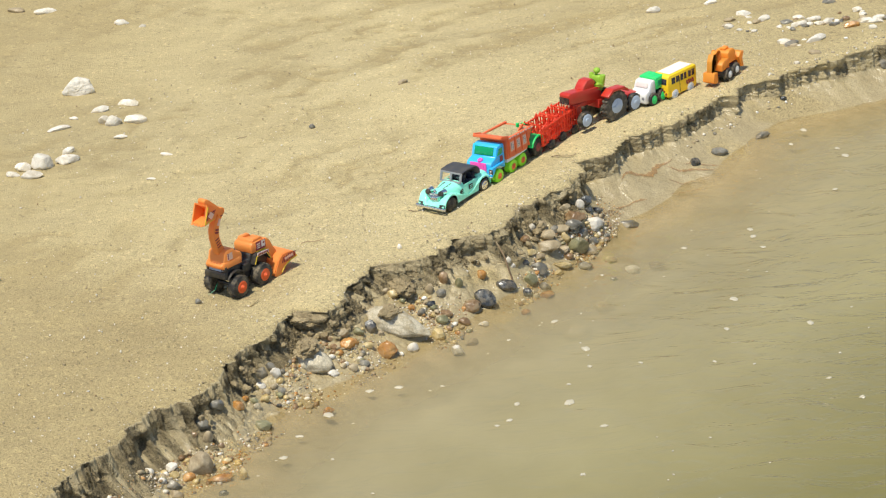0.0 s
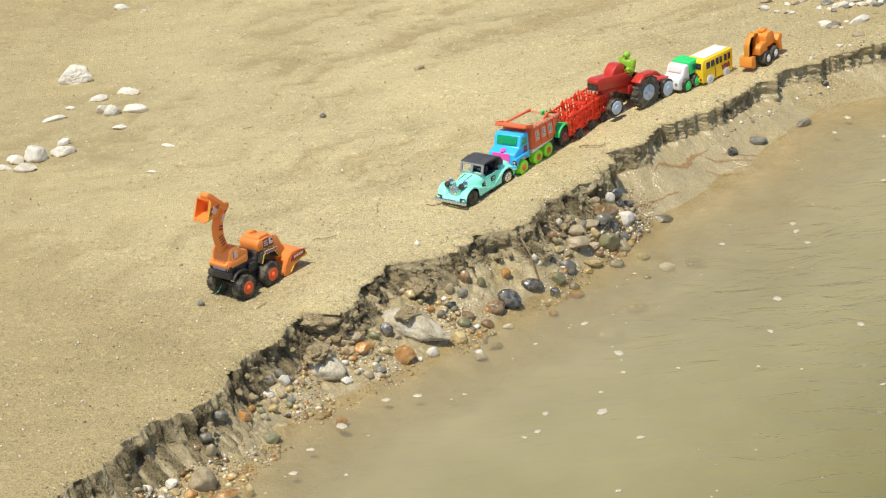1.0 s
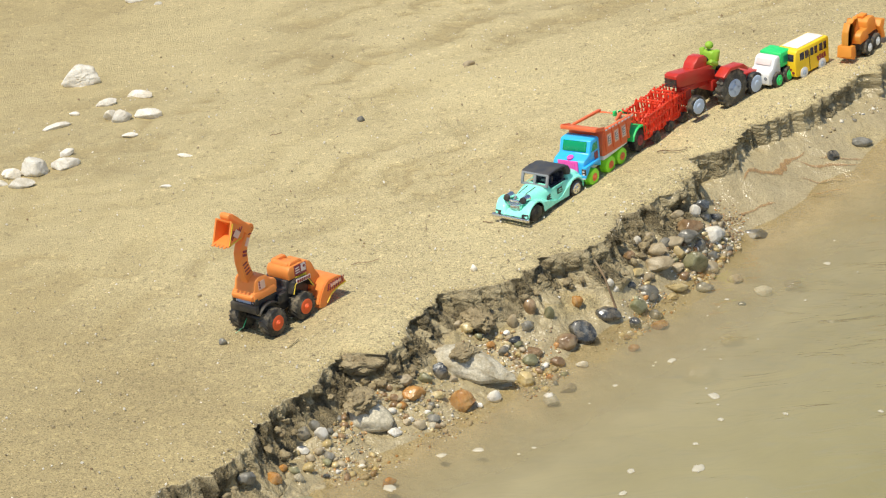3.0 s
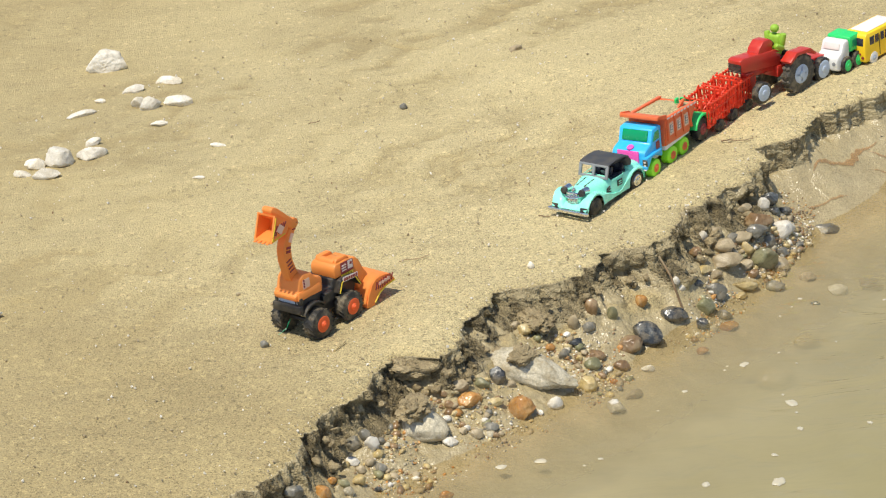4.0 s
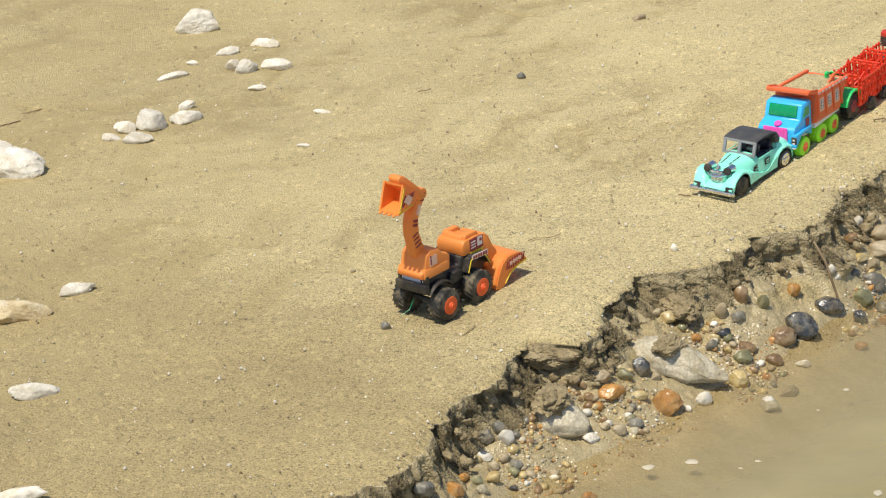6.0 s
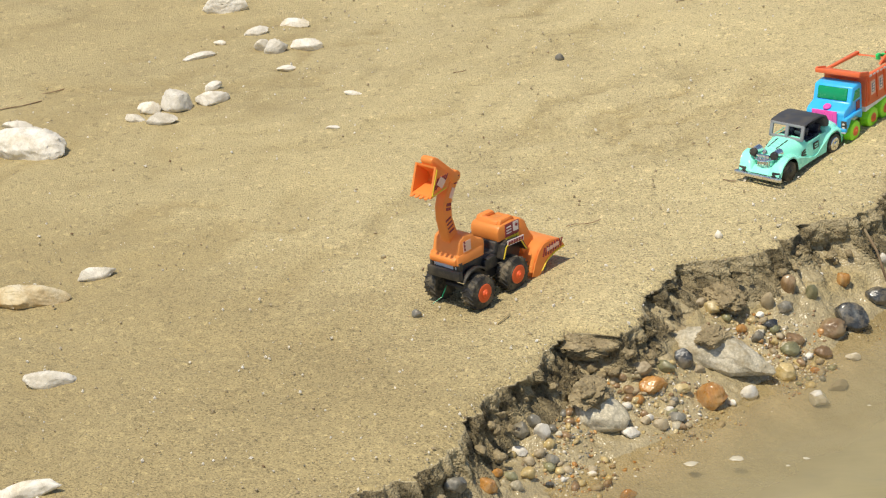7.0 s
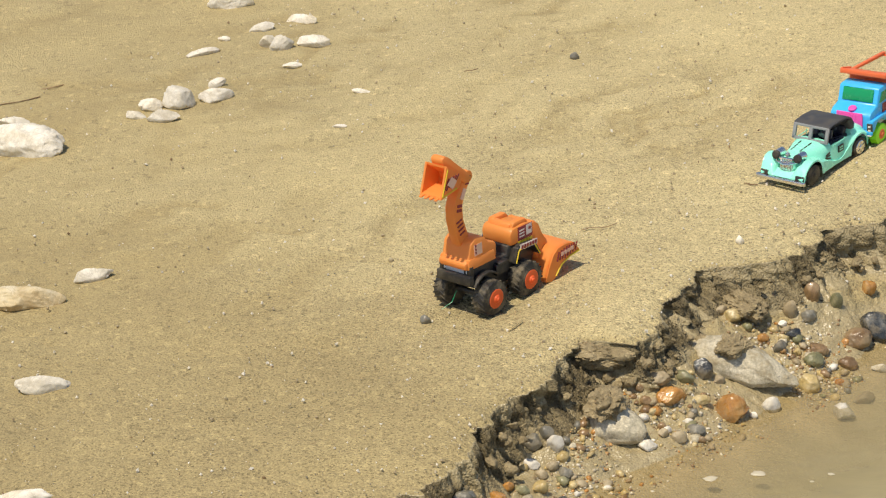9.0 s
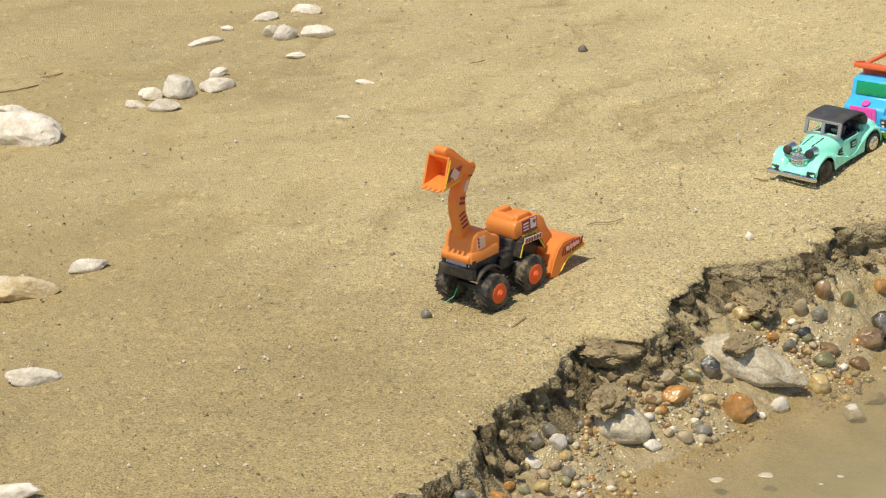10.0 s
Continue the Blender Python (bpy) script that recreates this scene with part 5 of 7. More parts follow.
load = tagged(sand_load(), "heap of pale sand filling the tipper body", "sand")
load.matrix_world = tipper.matrix_world @ BED_TILT
small = stand(small_tractor(), 0.1660, 0.2850, 237, 0.98, 0.0008)
cart = stand(red_cart(), 0.1891, 0.3010, 235.5, 1.0, 0.0008)
for cx, cy in ((0.2055, 0.3261), (0.2228, 0.3483)):
    e = copy_thing(cart, Matrix())
    stand(e, cx, cy, 235.5, 1.0, 0.0008)
tractor = stand(red_tractor(), 0.2760, 0.3890, 226, 0.92, 0.0008, None, 1.06, 0.95)
tractor.matrix_world = tractor.matrix_world @ pose(0, 0, 0, 0, -5.5)     # nose up on the uneven sand
doll = figure()
doll.matrix_world = tractor.matrix_world @ pose(0.0125, 0, 0.0470) @ Matrix.Scale(1.42, 4)
trailer = stand(tow_wheel(), 0.3080, 0.4105, 227, 0.92, 0.0008)
stand(toy_milk_truck(), 0.3420, 0.4255, 229, 0.80, 0.0008, None, 0.98, 1.0)
bus = stand(toy_bus(), 0.3800, 0.4495, 226, 0.79, 0.0008, None, 1.02, 0.94)
far = stand(far_loader(), 0.4460, 0.4800, 57, 0.80, 0.0008)
# ---- stones ----


def stone_mesh(sx, sy, sz, seed, angular=0.0, point=0.0):
    """A water-worn stone: an uneven ball drawn out to half sizes sx, sy, sz."""
    bm = fresh()
    bmesh.ops.create_icosphere(bm, subdivisions=5 if sx > 0.022 else (4 if sx > 0.006 else 3), radius=1.0)
    off = Vector((seed * 3.7, seed * 1.3, seed * 2.1))
    planes = []
    for j in range(7):
        w = Vector((math.sin(seed * 1.9 + 2.1 * j), math.cos(1.7 * seed + 3.3 * j), 0.8 * math.sin(2.3 * seed + 1.1 * j))).normalized()
        planes.append((w, 1.0 - (0.22 + 0.24 * angular) * (0.5 + 0.5 * math.sin(seed * 3.1 + 4.7 * j))))
    for v in bm.verts:
        d = v.co.normalized()
        k = 1.06 + 0.22 * noise.noise(d * 0.9 + off) + 0.12 * noise.noise(d * 2.1 + off)
        for w, far in planes:
            g = d.dot(w)
            if g > 0.25 and far / g < k:
                k = far / g + 0.12 * (k - far / g)
        k += 0.055 * noise.noise(d * 5 + off) + 0.030 * noise.noise(d * 12 + off)
        slim = 1.0 - point * max(0.0, d.x * 0.8 + 0.2)       # drawn to a blunt point at one end
        v.co = Vector((d.x * k * sx, d.y * k * sy * slim, d.z * k * sz * slim))
    return bm


def stone(x, y, z, sx, sy, sz, turn, material, label, category="pebble", group="pebbles on the shore", angular=0.0, point=0.0, dip=None):
    seed = (abs(x) * 97.3 + abs(y) * 61.7) % 13
    ob = part("pebble" if category == "pebble" else "rock", stone_mesh(sx, sy, sz, seed, angular, point), material, None, label)
    ob.matrix_world = pose(x, y, z, 8 * math.sin(seed * 5), 8 * math.cos(seed * 7) if dip is None else dip, turn)
    return tagged(ob, label, category, group)


stone(-0.146, -0.239, 0.0250, 0.0065, 0.0047, 0.0072, -10, WHITE_STONE, "egg-shaped white pebble on the wet shore", "pebble", "pebbles on the shore", 0.20)
stone(-0.161, -0.238, 0.0273, 0.0073, 0.0052, 0.0062, -1, GREY_STONE, "dark grey pebble under the bank", "pebble", "pebbles on the shore", 0.80)
stone(-0.152, -0.233, 0.0313, 0.0057, 0.0041, 0.0050, -22, GREY_STONE, "dark grey pebble under the bank", "pebble", "pebbles on the shore", 0.00)
stone(-0.184, -0.316, 0.0247, 0.0081, 0.0059, 0.0071, 2, ORANGE_STONE, "wet orange stone on the shore", "pebble", "pebbles on the shore", 0.80)
stone(-0.156, -0.280, 0.0141, 0.0056, 0.0040, 0.0058, 15, YELLOW_STONE, "wet yellow pebble on the shore", "pebble", "pebbles on the shore", 0.50)
stone(-0.163, -0.252, 0.0173, 0.0060, 0.0043, 0.0034, -14, WHITE_STONE, "flat white pebble on the shore", "pebble", "pebbles on the shore", 0.00)
stone(-0.165, -0.296, 0.0129, 0.0047, 0.0034, 0.0045, -11, SPECKLED, "speckled grey pebble on the shore", "pebble", "pebbles on the shore", 0.50)
stone(-0.178, -0.289, 0.0199, 0.0043, 0.0031, 0.0040, 16, ORANGE_STONE, "small orange pebble on the shore", "pebble", "pebbles on the shore", 0.20)
stone(-0.169, -0.289, 0.0173, 0.0051, 0.0037, 0.0040, -14, GREEN_STONE, "olive pebble on the shore", "pebble", "pebbles on the shore", 0.50)
stone(-0.141, -0.282, 0.0053, 0.0032, 0.0023, 0.0024, 16, DARK_STONE, "small dark pebble on the shore", "pebble", "pebbles on the shore", 0.00)
stone(-0.131, -0.275, 0.0046, 0.0024, 0.0017, 0.0021, 15, WHITE_STONE, "tiny white pebble on the shore", "pebble", "pebbles on the shore", 0.50)
stone(-0.156, -0.261, 0.0134, 0.0044, 0.0032, 0.0037, -17, TAN_STONE, "tan pebble among gravel", "pebble", "pebbles on the shore", 0.20)
stone(-0.168, -0.256, 0.0164, 0.0036, 0.0026, 0.0028, 6, YELLOW_STONE, "small yellow pebble among gravel", "pebble", "pebbles on the shore", 0.50)
stone(-0.139, -0.257, 0.0119, 0.0053, 0.0038, 0.0045, -21, GREY_STONE, "blue-grey pebble among gravel", "pebble", "pebbles on the shore", 0.50)
stone(-0.147, -0.253, 0.0153, 0.0048, 0.0035, 0.0037, 9, TAN_STONE, "tan pebble among gravel", "pebble", "pebbles on the shore", 0.50)
stone(-0.007, -0.118, 0.0245, 0.0365, 0.0200, 0.0140, -24, SPECKLED, "large speckled boulder half buried in the shore", "rock", "pebbles on the shore", -0.70, 0.34, 15)
stone(-0.103, -0.203, 0.0200, 0.0215, 0.0180, 0.0140, -30, SPECKLED, "pale boulder under a cap of mud", "rock", "pebbles on the shore", -0.70, 0.25, 8)
stone(-0.038, -0.138, 0.0284, 0.0081, 0.0058, 0.0084, -11, DARK_STONE, "round black wet pebble", "pebble", "pebbles on the shore", 0.80)
stone(-0.052, -0.152, 0.0301, 0.0076, 0.0055, 0.0060, -25, GREEN_STONE, "grey-green wet pebble lying among wet gravel", "pebble", "pebbles on the shore", 0.50)
stone(-0.069, -0.164, 0.0363, 0.0084, 0.0060, 0.0048, 4, TAN_STONE, "flat tan stone under the bank", "pebble", "pebbles on the shore", 0.50)
stone(-0.062, -0.171, 0.0252, 0.0109, 0.0079, 0.0070, 17, ORANGE_STONE, "wet orange stone on the shore", "pebble", "pebbles on the shore", 0.50)
stone(-0.041, -0.167, 0.0189, 0.0072, 0.0052, 0.0045, -4, YELLOW_STONE, "wet yellow pebble on the shore", "pebble", "pebbles on the shore", 0.20)
stone(-0.026, -0.139, 0.0214, 0.0047, 0.0034, 0.0034, -3, TAN_STONE, "small tan pebble lying among wet gravel", "pebble", "pebbles on the shore", 0.50)
stone(-0.018, -0.166, 0.0110, 0.0127, 0.0091, 0.0108, -13, ORANGE_STONE, "rounded orange-brown wet stone", "pebble", "pebbles on the shore", 0.20)
stone(0.012, -0.151, 0.0048, 0.0072, 0.0052, 0.0061, 16, WHITE_STONE, "white pebble at the water's edge", "pebble", "pebbles on the shore", 0.50)
stone(-0.002, -0.165, 0.0047, 0.0030, 0.0021, 0.0026, -21, WHITE_STONE, "tiny white pebble at the water's edge", "pebble", "pebbles on the shore", 0.00)
stone(-0.081, -0.216, 0.0100, 0.0066, 0.0048, 0.0040, 6, WHITE_STONE, "oval white pebble at the water's edge", "pebble", "pebbles on the shore", 0.80)
stone(0.043, -0.119, 0.0055, 0.0086, 0.0062, 0.0085, 1, YELLOW_STONE, "cream stone at the water's edge", "pebble", "pebbles on the shore", 0.50)
stone(0.064, -0.153, -0.0011, 0.0086, 0.0062, 0.0069, 10, WHITE_STONE, "pale stone lying under shallow water", "pebble", "pebbles on the shore", 0.80)
stone(0.082, -0.131, -0.0020, 0.0078, 0.0056, 0.0045, 25, TAN_STONE, "tan stone lying under shallow water", "pebble", "pebbles on the shore", 0.20)
stone(0.066, -0.110, 0.0014, 0.0043, 0.0031, 0.0030, -22, ORANGE_STONE, "small orange pebble at the water's edge", "pebble", "pebbles on the shore", 0.20)
stone(0.074, -0.088, 0.0058, 0.0074, 0.0054, 0.0052, 7, BROWN_STONE, "wet brown pebble lying among wet gravel", "pebble", "pebbles on the shore", 0.20)
stone(0.097, -0.090, 0.0024, 0.0061, 0.0044, 0.0033, -11, WHITE_STONE, "white shell-like chip lying among wet gravel", "pebble", "pebbles on the shore", 0.80)
stone(0.052, -0.079, 0.0135, 0.0079, 0.0057, 0.0057, -3, BROWN_STONE, "wet brown pebble lying among wet gravel", "pebble", "pebbles on the shore", 0.50)
stone(0.048, -0.094, 0.0128, 0.0079, 0.0057, 0.0051, 7, GREEN_STONE, "dark olive wet pebble", "pebble", "pebbles on the shore", 0.50)
stone(0.084, -0.061, 0.0132, 0.0119, 0.0086, 0.0078, 20, BROWN_STONE, "oval brown wet stone", "pebble", "pebbles on the shore", 0.20)
stone(0.099, -0.046, 0.0142, 0.0142, 0.0103, 0.0123, -20, DARK_STONE, "angular black wet rock with pale veins", "rock", "pebbles on the shore", 0.70)
stone(0.075, -0.065, 0.0127, 0.0040, 0.0029, 0.0031, 10, ORANGE_STONE, "small orange pebble lying among wet gravel", "pebble", "pebbles on the shore", 0.00)
stone(0.034, -0.069, 0.0227, 0.0062, 0.0044, 0.0039, 13, DARK_STONE, "dark wet pebble lying among wet gravel", "pebble", "pebbles on the shore", 0.50)
stone(0.034, -0.051, 0.0338, 0.0053, 0.0038, 0.0105, -19, TAN_STONE, "upright tan stone on the shore", "pebble", "pebbles on the shore", 0.20)
stone(0.070, -0.037, 0.0334, 0.0053, 0.0038, 0.0085, -10, GREEN_STONE, "pale olive upright pebble", "pebble", "pebbles on the shore", 0.20)
stone(0.051, -0.038, 0.0415, 0.0062, 0.0045, 0.0095, -23, BROWN_STONE, "brown stone leaning on the bank", "pebble", "pebbles on the shore", 0.00)
stone(0.048, -0.052, 0.0299, 0.0062, 0.0045, 0.0054, 20, GREY_STONE, "grey speckled pebble lying among wet gravel", "pebble", "pebbles on the shore", 0.00)
stone(0.098, -0.006, 0.0305, 0.0059, 0.0042, 0.0066, 12, ORANGE_STONE, "wet orange pebble lying among wet gravel", "pebble", "pebbles on the shore", 0.50)
stone(0.007, -0.054, 0.0323, 0.0062, 0.0045, 0.0065, -24, TAN_STONE, "tan pebble stuck in the bank", "pebble", "pebbles on the shore", 0.50)
stone(-0.011, -0.062, 0.0358, 0.0066, 0.0048, 0.0054, -9, YELLOW_STONE, "dull yellow pebble in the bank", "pebble", "pebbles on the shore", 0.50)
stone(-0.019, -0.055, 0.0379, 0.0044, 0.0032, 0.0041, 14, TAN_STONE, "tan pebble stuck in the bank", "pebble", "pebbles on the shore", 0.20)
stone(0.027, -0.060, 0.0273, 0.0035, 0.0025, 0.0032, 18, WHITE_STONE, "tiny white pebble lying among wet gravel", "pebble", "pebbles on the shore", 0.80)
stone(0.011, -0.075, 0.0235, 0.0044, 0.0032, 0.0036, -10, ORANGE_STONE, "small orange pebble lying among wet gravel", "pebble", "pebbles on the shore", 0.00)
stone(0.023, -0.086, 0.0207, 0.0048, 0.0035, 0.0045, 20, GREY_STONE, "small grey pebble lying among wet gravel", "pebble", "pebbles on the shore", 0.20)
stone(0.036, -0.082, 0.0143, 0.0039, 0.0028, 0.0031, -18, YELLOW_STONE, "small yellow pebble lying among wet gravel", "pebble", "pebbles on the shore", 0.50)
stone(-0.069, -0.203, 0.0125, 0.0041, 0.0030, 0.0038, 5, TAN_STONE, "small tan pebble lying among wet gravel", "pebble", "pebbles on the shore", 0.80)
stone(-0.058, -0.205, 0.0097, 0.0058, 0.0042, 0.0046, -8, TAN_STONE, "tan pebble lying among wet gravel", "pebble", "pebbles on the shore", 0.20)
stone(-0.045, -0.195, 0.0098, 0.0063, 0.0045, 0.0046, -7, GREY_STONE, "grey wet pebble lying among wet gravel", "pebble", "pebbles on the shore", 0.00)
stone(-0.042, -0.202, 0.0058, 0.0042, 0.0030, 0.0029, -17, BROWN_STONE, "small brown pebble lying among wet gravel", "pebble", "pebbles on the shore", 0.80)
stone(-0.066, -0.199, 0.0126, 0.0033, 0.0024, 0.0030, 25, WHITE_STONE, "tiny white pebble lying among wet gravel", "pebble", "pebbles on the shore", 0.50)
stone(-0.070, -0.196, 0.0140, 0.0033, 0.0024, 0.0030, -3, BROWN_STONE, "small brown pebble lying among wet gravel", "pebble", "pebbles on the shore", 0.00)
stone(-0.050, -0.188, 0.0133, 0.0029, 0.0021, 0.0026, -4, WHITE_STONE, "tiny white pebble lying among wet gravel", "pebble", "pebbles on the shore", 0.20)
stone(-0.081, -0.176, 0.0252, 0.0046, 0.0033, 0.0038, -19, BROWN_STONE, "small brown pebble lying among wet gravel", "pebble", "pebbles on the shore", 0.20)
stone(-0.085, -0.167, 0.0311, 0.0034, 0.0024, 0.0030, -22, BROWN_STONE, "small brown pebble lying among wet gravel", "pebble", "pebbles on the shore", 0.00)
stone(-0.076, -0.185, 0.0206, 0.0038, 0.0027, 0.0025, 5, YELLOW_STONE, "small yellow pebble lying among wet gravel", "pebble", "pebbles on the shore", 0.20)
stone(0.128, -0.010, 0.0162, 0.0125, 0.0090, 0.0065, 5, DARK_STONE, "smooth dark grey oval stone", "pebble", "pebbles on the shore", -0.60)
stone(0.169, 0.031, 0.0167, 0.0113, 0.0081, 0.0085, 2, GREY_STONE, "angular grey wet stone", "pebble", "pebbles on the shore", 0.70)
stone(0.158, 0.010, 0.0109, 0.0091, 0.0066, 0.0087, -9, GREEN_STONE, "pale olive pebble lying among wet gravel", "pebble", "pebbles on the shore", 0.20)
stone(0.153, -0.012, 0.0046, 0.0063, 0.0045, 0.0065, -19, DARK_STONE, "dark wet pebble lying among wet gravel", "pebble", "pebbles on the shore", 0.00)
stone(0.199, 0.056, 0.0088, 0.0128, 0.0062, 0.0047, 14, YELLOW_STONE, "flat yellowish stone at the water's edge", "pebble", "pebbles on the shore", 0.50)
stone(0.223, 0.097, 0.0137, 0.0122, 0.0088, 0.0151, -5, GREEN_STONE, "pointed grey-tan rock at the water's edge", "rock", "pebbles on the shore", 0.70)
stone(0.182, 0.075, 0.0278, 0.0164, 0.0118, 0.0077, -1, TAN_STONE, "long flat tan stone", "pebble", "pebbles on the shore", 0.20)
stone(0.204, 0.085, 0.0168, 0.0072, 0.0052, 0.0050, -3, TAN_STONE, "small tan stone lying among wet gravel", "pebble", "pebbles on the shore", 0.20)
stone(0.208, 0.100, 0.0255, 0.0065, 0.0047, 0.0083, -23, YELLOW_STONE, "yellow-brown pebble lying among wet gravel", "pebble", "pebbles on the shore", 0.80)
stone(0.216, 0.119, 0.0351, 0.0123, 0.0088, 0.0086, -3, GREY_STONE, "oval dark grey stone", "pebble", "pebbles on the shore", 0.80)
stone(0.203, 0.108, 0.0358, 0.0108, 0.0077, 0.0062, 17, TAN_STONE, "grey-tan stone lying among wet gravel", "pebble", "pebbles on the shore", 0.80)
stone(0.221, 0.128, 0.0438, 0.0137, 0.0099, 0.0075, -16, BROWN_STONE, "long brown stone lying among wet gravel", "pebble", "pebbles on the shore", 0.80)
stone(0.229, 0.152, 0.0501, 0.0058, 0.0042, 0.0069, -12, WHITE_STONE, "small pinkish-white pebble lying among wet gravel", "pebble", "pebbles on the shore", 0.00)
stone(0.237, 0.172, 0.0454, 0.0088, 0.0063, 0.0074, 1, DARK_STONE, "black wet stone lying among wet gravel", "pebble", "pebbles on the shore", 0.20)
stone(0.240, 0.168, 0.0347, 0.0058, 0.0042, 0.0044, -4, DARK_STONE, "small black stone lying among wet gravel", "pebble", "pebbles on the shore", 0.20)
stone(0.252, 0.183, 0.0281, 0.0074, 0.0053, 0.0042, -18, DARK_STONE, "small black stone lying among wet gravel", "pebble", "pebbles on the shore", 0.50)
stone(0.246, 0.145, 0.0235, 0.0116, 0.0084, 0.0096, 20, WHITE_STONE, "cream stone at the water's edge", "pebble", "pebbles on the shore", 0.00)
stone(0.230, 0.125, 0.0217, 0.0087, 0.0062, 0.0065, 3, GREY_STONE, "dark stone lying among wet gravel", "pebble", "pebbles on the shore", 0.50)
stone(0.243, 0.125, 0.0101, 0.0072, 0.0052, 0.0041, 23, GREY_STONE, "flat grey stone lying among wet gravel", "pebble", "pebbles on the shore", 0.80)
stone(0.165, 0.096, 0.0447, 0.0043, 0.0031, 0.0061, -0, WHITE_STONE, "small white pebble in the bank", "pebble", "pebbles on the shore", 0.00)
stone(0.184, 0.089, 0.0373, 0.0100, 0.0072, 0.0054, -3, TAN_STONE, "tan stone lying among wet gravel", "pebble", "pebbles on the shore", 0.00)
stone(0.155, 0.065, 0.0423, 0.0064, 0.0046, 0.0058, -8, BROWN_STONE, "brown stone under the bank", "pebble", "pebbles on the shore", 0.20)
stone(0.160, 0.051, 0.0311, 0.0078, 0.0056, 0.0039, 15, YELLOW_STONE, "small yellow stone lying among wet gravel", "pebble", "pebbles on the shore", 0.80)
stone(0.132, 0.015, 0.0383, 0.0042, 0.0030, 0.0044, 16, WHITE_STONE, "tiny white pebble lying among wet gravel", "pebble", "pebbles on the shore", 0.50)
stone(0.137, 0.017, 0.0286, 0.0042, 0.0030, 0.0036, 8, WHITE_STONE, "tiny white pebble lying among wet gravel", "pebble", "pebbles on the shore", 0.20)
stone(0.153, 0.027, 0.0278, 0.0056, 0.0040, 0.0042, -8, DARK_STONE, "small dark pebble lying among wet gravel", "pebble", "pebbles on the shore", 0.50)
stone(0.177, -0.010, -0.0010, 0.0098, 0.0061, 0.0046, 23, ORANGE_STONE, "orange stone under shallow water", "pebble", "pebbles on the shore", 0.80)
stone(0.193, 0.103, 0.0373, 0.0065, 0.0046, 0.0051, 18, GREY_STONE, "small grey stone lying among wet gravel", "pebble", "pebbles on the shore", 0.00)
stone(0.172, 0.054, 0.0230, 0.0064, 0.0046, 0.0042, 23, TAN_STONE, "small tan pebble lying among wet gravel", "pebble", "pebbles on the shore", 0.50)
stone(0.178, 0.100, 0.0465, 0.0064, 0.0046, 0.0051, -23, TAN_STONE, "small tan stone lying among wet gravel", "pebble", "pebbles on the shore", 0.20)
stone(0.210, 0.076, 0.0109, 0.0057, 0.0041, 0.0043, 13, BROWN_STONE, "small brown pebble lying among wet gravel", "pebble", "pebbles on the shore", 0.20)
stone(0.210, 0.140, 0.0523, 0.0065, 0.0047, 0.0042, 8, TAN_STONE, "tan stone under the bank", "pebble", "pebbles on the shore", 0.50)
stone(-0.220, -0.426, 0.0103, 0.0142, 0.0102, 0.0162, 19, TAN_STONE, "rounded tan stone on the shore", "pebble", "pebbles on the shore", 0.00)
stone(-0.251, -0.432, 0.0135, 0.0073, 0.0053, 0.0048, 3, WHITE_STONE, "flat white pebble lying among wet gravel", "pebble", "pebbles on the shore", 0.80)
stone(-0.247, -0.443, 0.0086, 0.0061, 0.0044, 0.0049, 21, YELLOW_STONE, "yellow pebble lying among wet gravel", "pebble", "pebbles on the shore", 0.80)
stone(-0.247, -0.464, 0.0079, 0.0073, 0.0053, 0.0062, 15, GREY_STONE, "blue-grey pebble lying among wet gravel", "pebble", "pebbles on the shore", 0.20)
stone(-0.231, -0.446, 0.0067, 0.0067, 0.0048, 0.0056, 21, ORANGE_STONE, "orange pebble lying among wet gravel", "pebble", "pebbles on the shore", 0.20)
stone(-0.198, -0.441, 0.0005, 0.0123, 0.0061, 0.0046, 6, ORANGE_STONE, "flat orange stone lying among wet gravel", "pebble", "pebbles on the shore", 0.00)
stone(-0.174, -0.433, -0.0007, 0.0055, 0.0040, 0.0079, -19, YELLOW_STONE, "bright yellow stone in shallow water", "pebble", "pebbles on the shore", 0.50)
stone(-0.193, -0.470, -0.0017, 0.0055, 0.0039, 0.0036, 19, DARK_STONE, "small dark pebble lying among wet gravel", "pebble", "pebbles on the shore", 0.80)
stone(-0.214, -0.382, 0.0214, 0.0056, 0.0040, 0.0079, 19, TAN_STONE, "upright tan pebble lying among wet gravel", "pebble", "pebbles on the shore", 0.00)
stone(-0.200, -0.383, 0.0104, 0.0044, 0.0031, 0.0038, -17, BROWN_STONE, "small brown pebble lying among wet gravel", "pebble", "pebbles on the shore", 0.20)
stone(-0.157, -0.334, 0.0075, 0.0095, 0.0069, 0.0070, 16, GREEN_STONE, "dark olive pebble lying among wet gravel", "pebble", "pebbles on the shore", 0.50)
stone(-0.085, -0.292, -0.0015, 0.0064, 0.0046, 0.0060, 21, ORANGE_STONE, "orange pebble under shallow water", "pebble", "pebbles on the shore", 0.80)
stone(-0.243, -0.475, 0.0029, 0.0085, 0.0061, 0.0053, -24, TAN_STONE, "tan pebble lying among wet gravel", "pebble", "pebbles on the shore", 0.80)
stone(-0.206, -0.336, 0.0379, 0.0082, 0.0059, 0.0063, 10, GREY_STONE, "dark stone in the bank's shade", "pebble", "pebbles on the shore", 0.00)
stone(-0.221, -0.363, 0.0276, 0.0075, 0.0054, 0.0063, -1, GREY_STONE, "dark stone in the bank's shade", "pebble", "pebbles on the shore", 0.00)
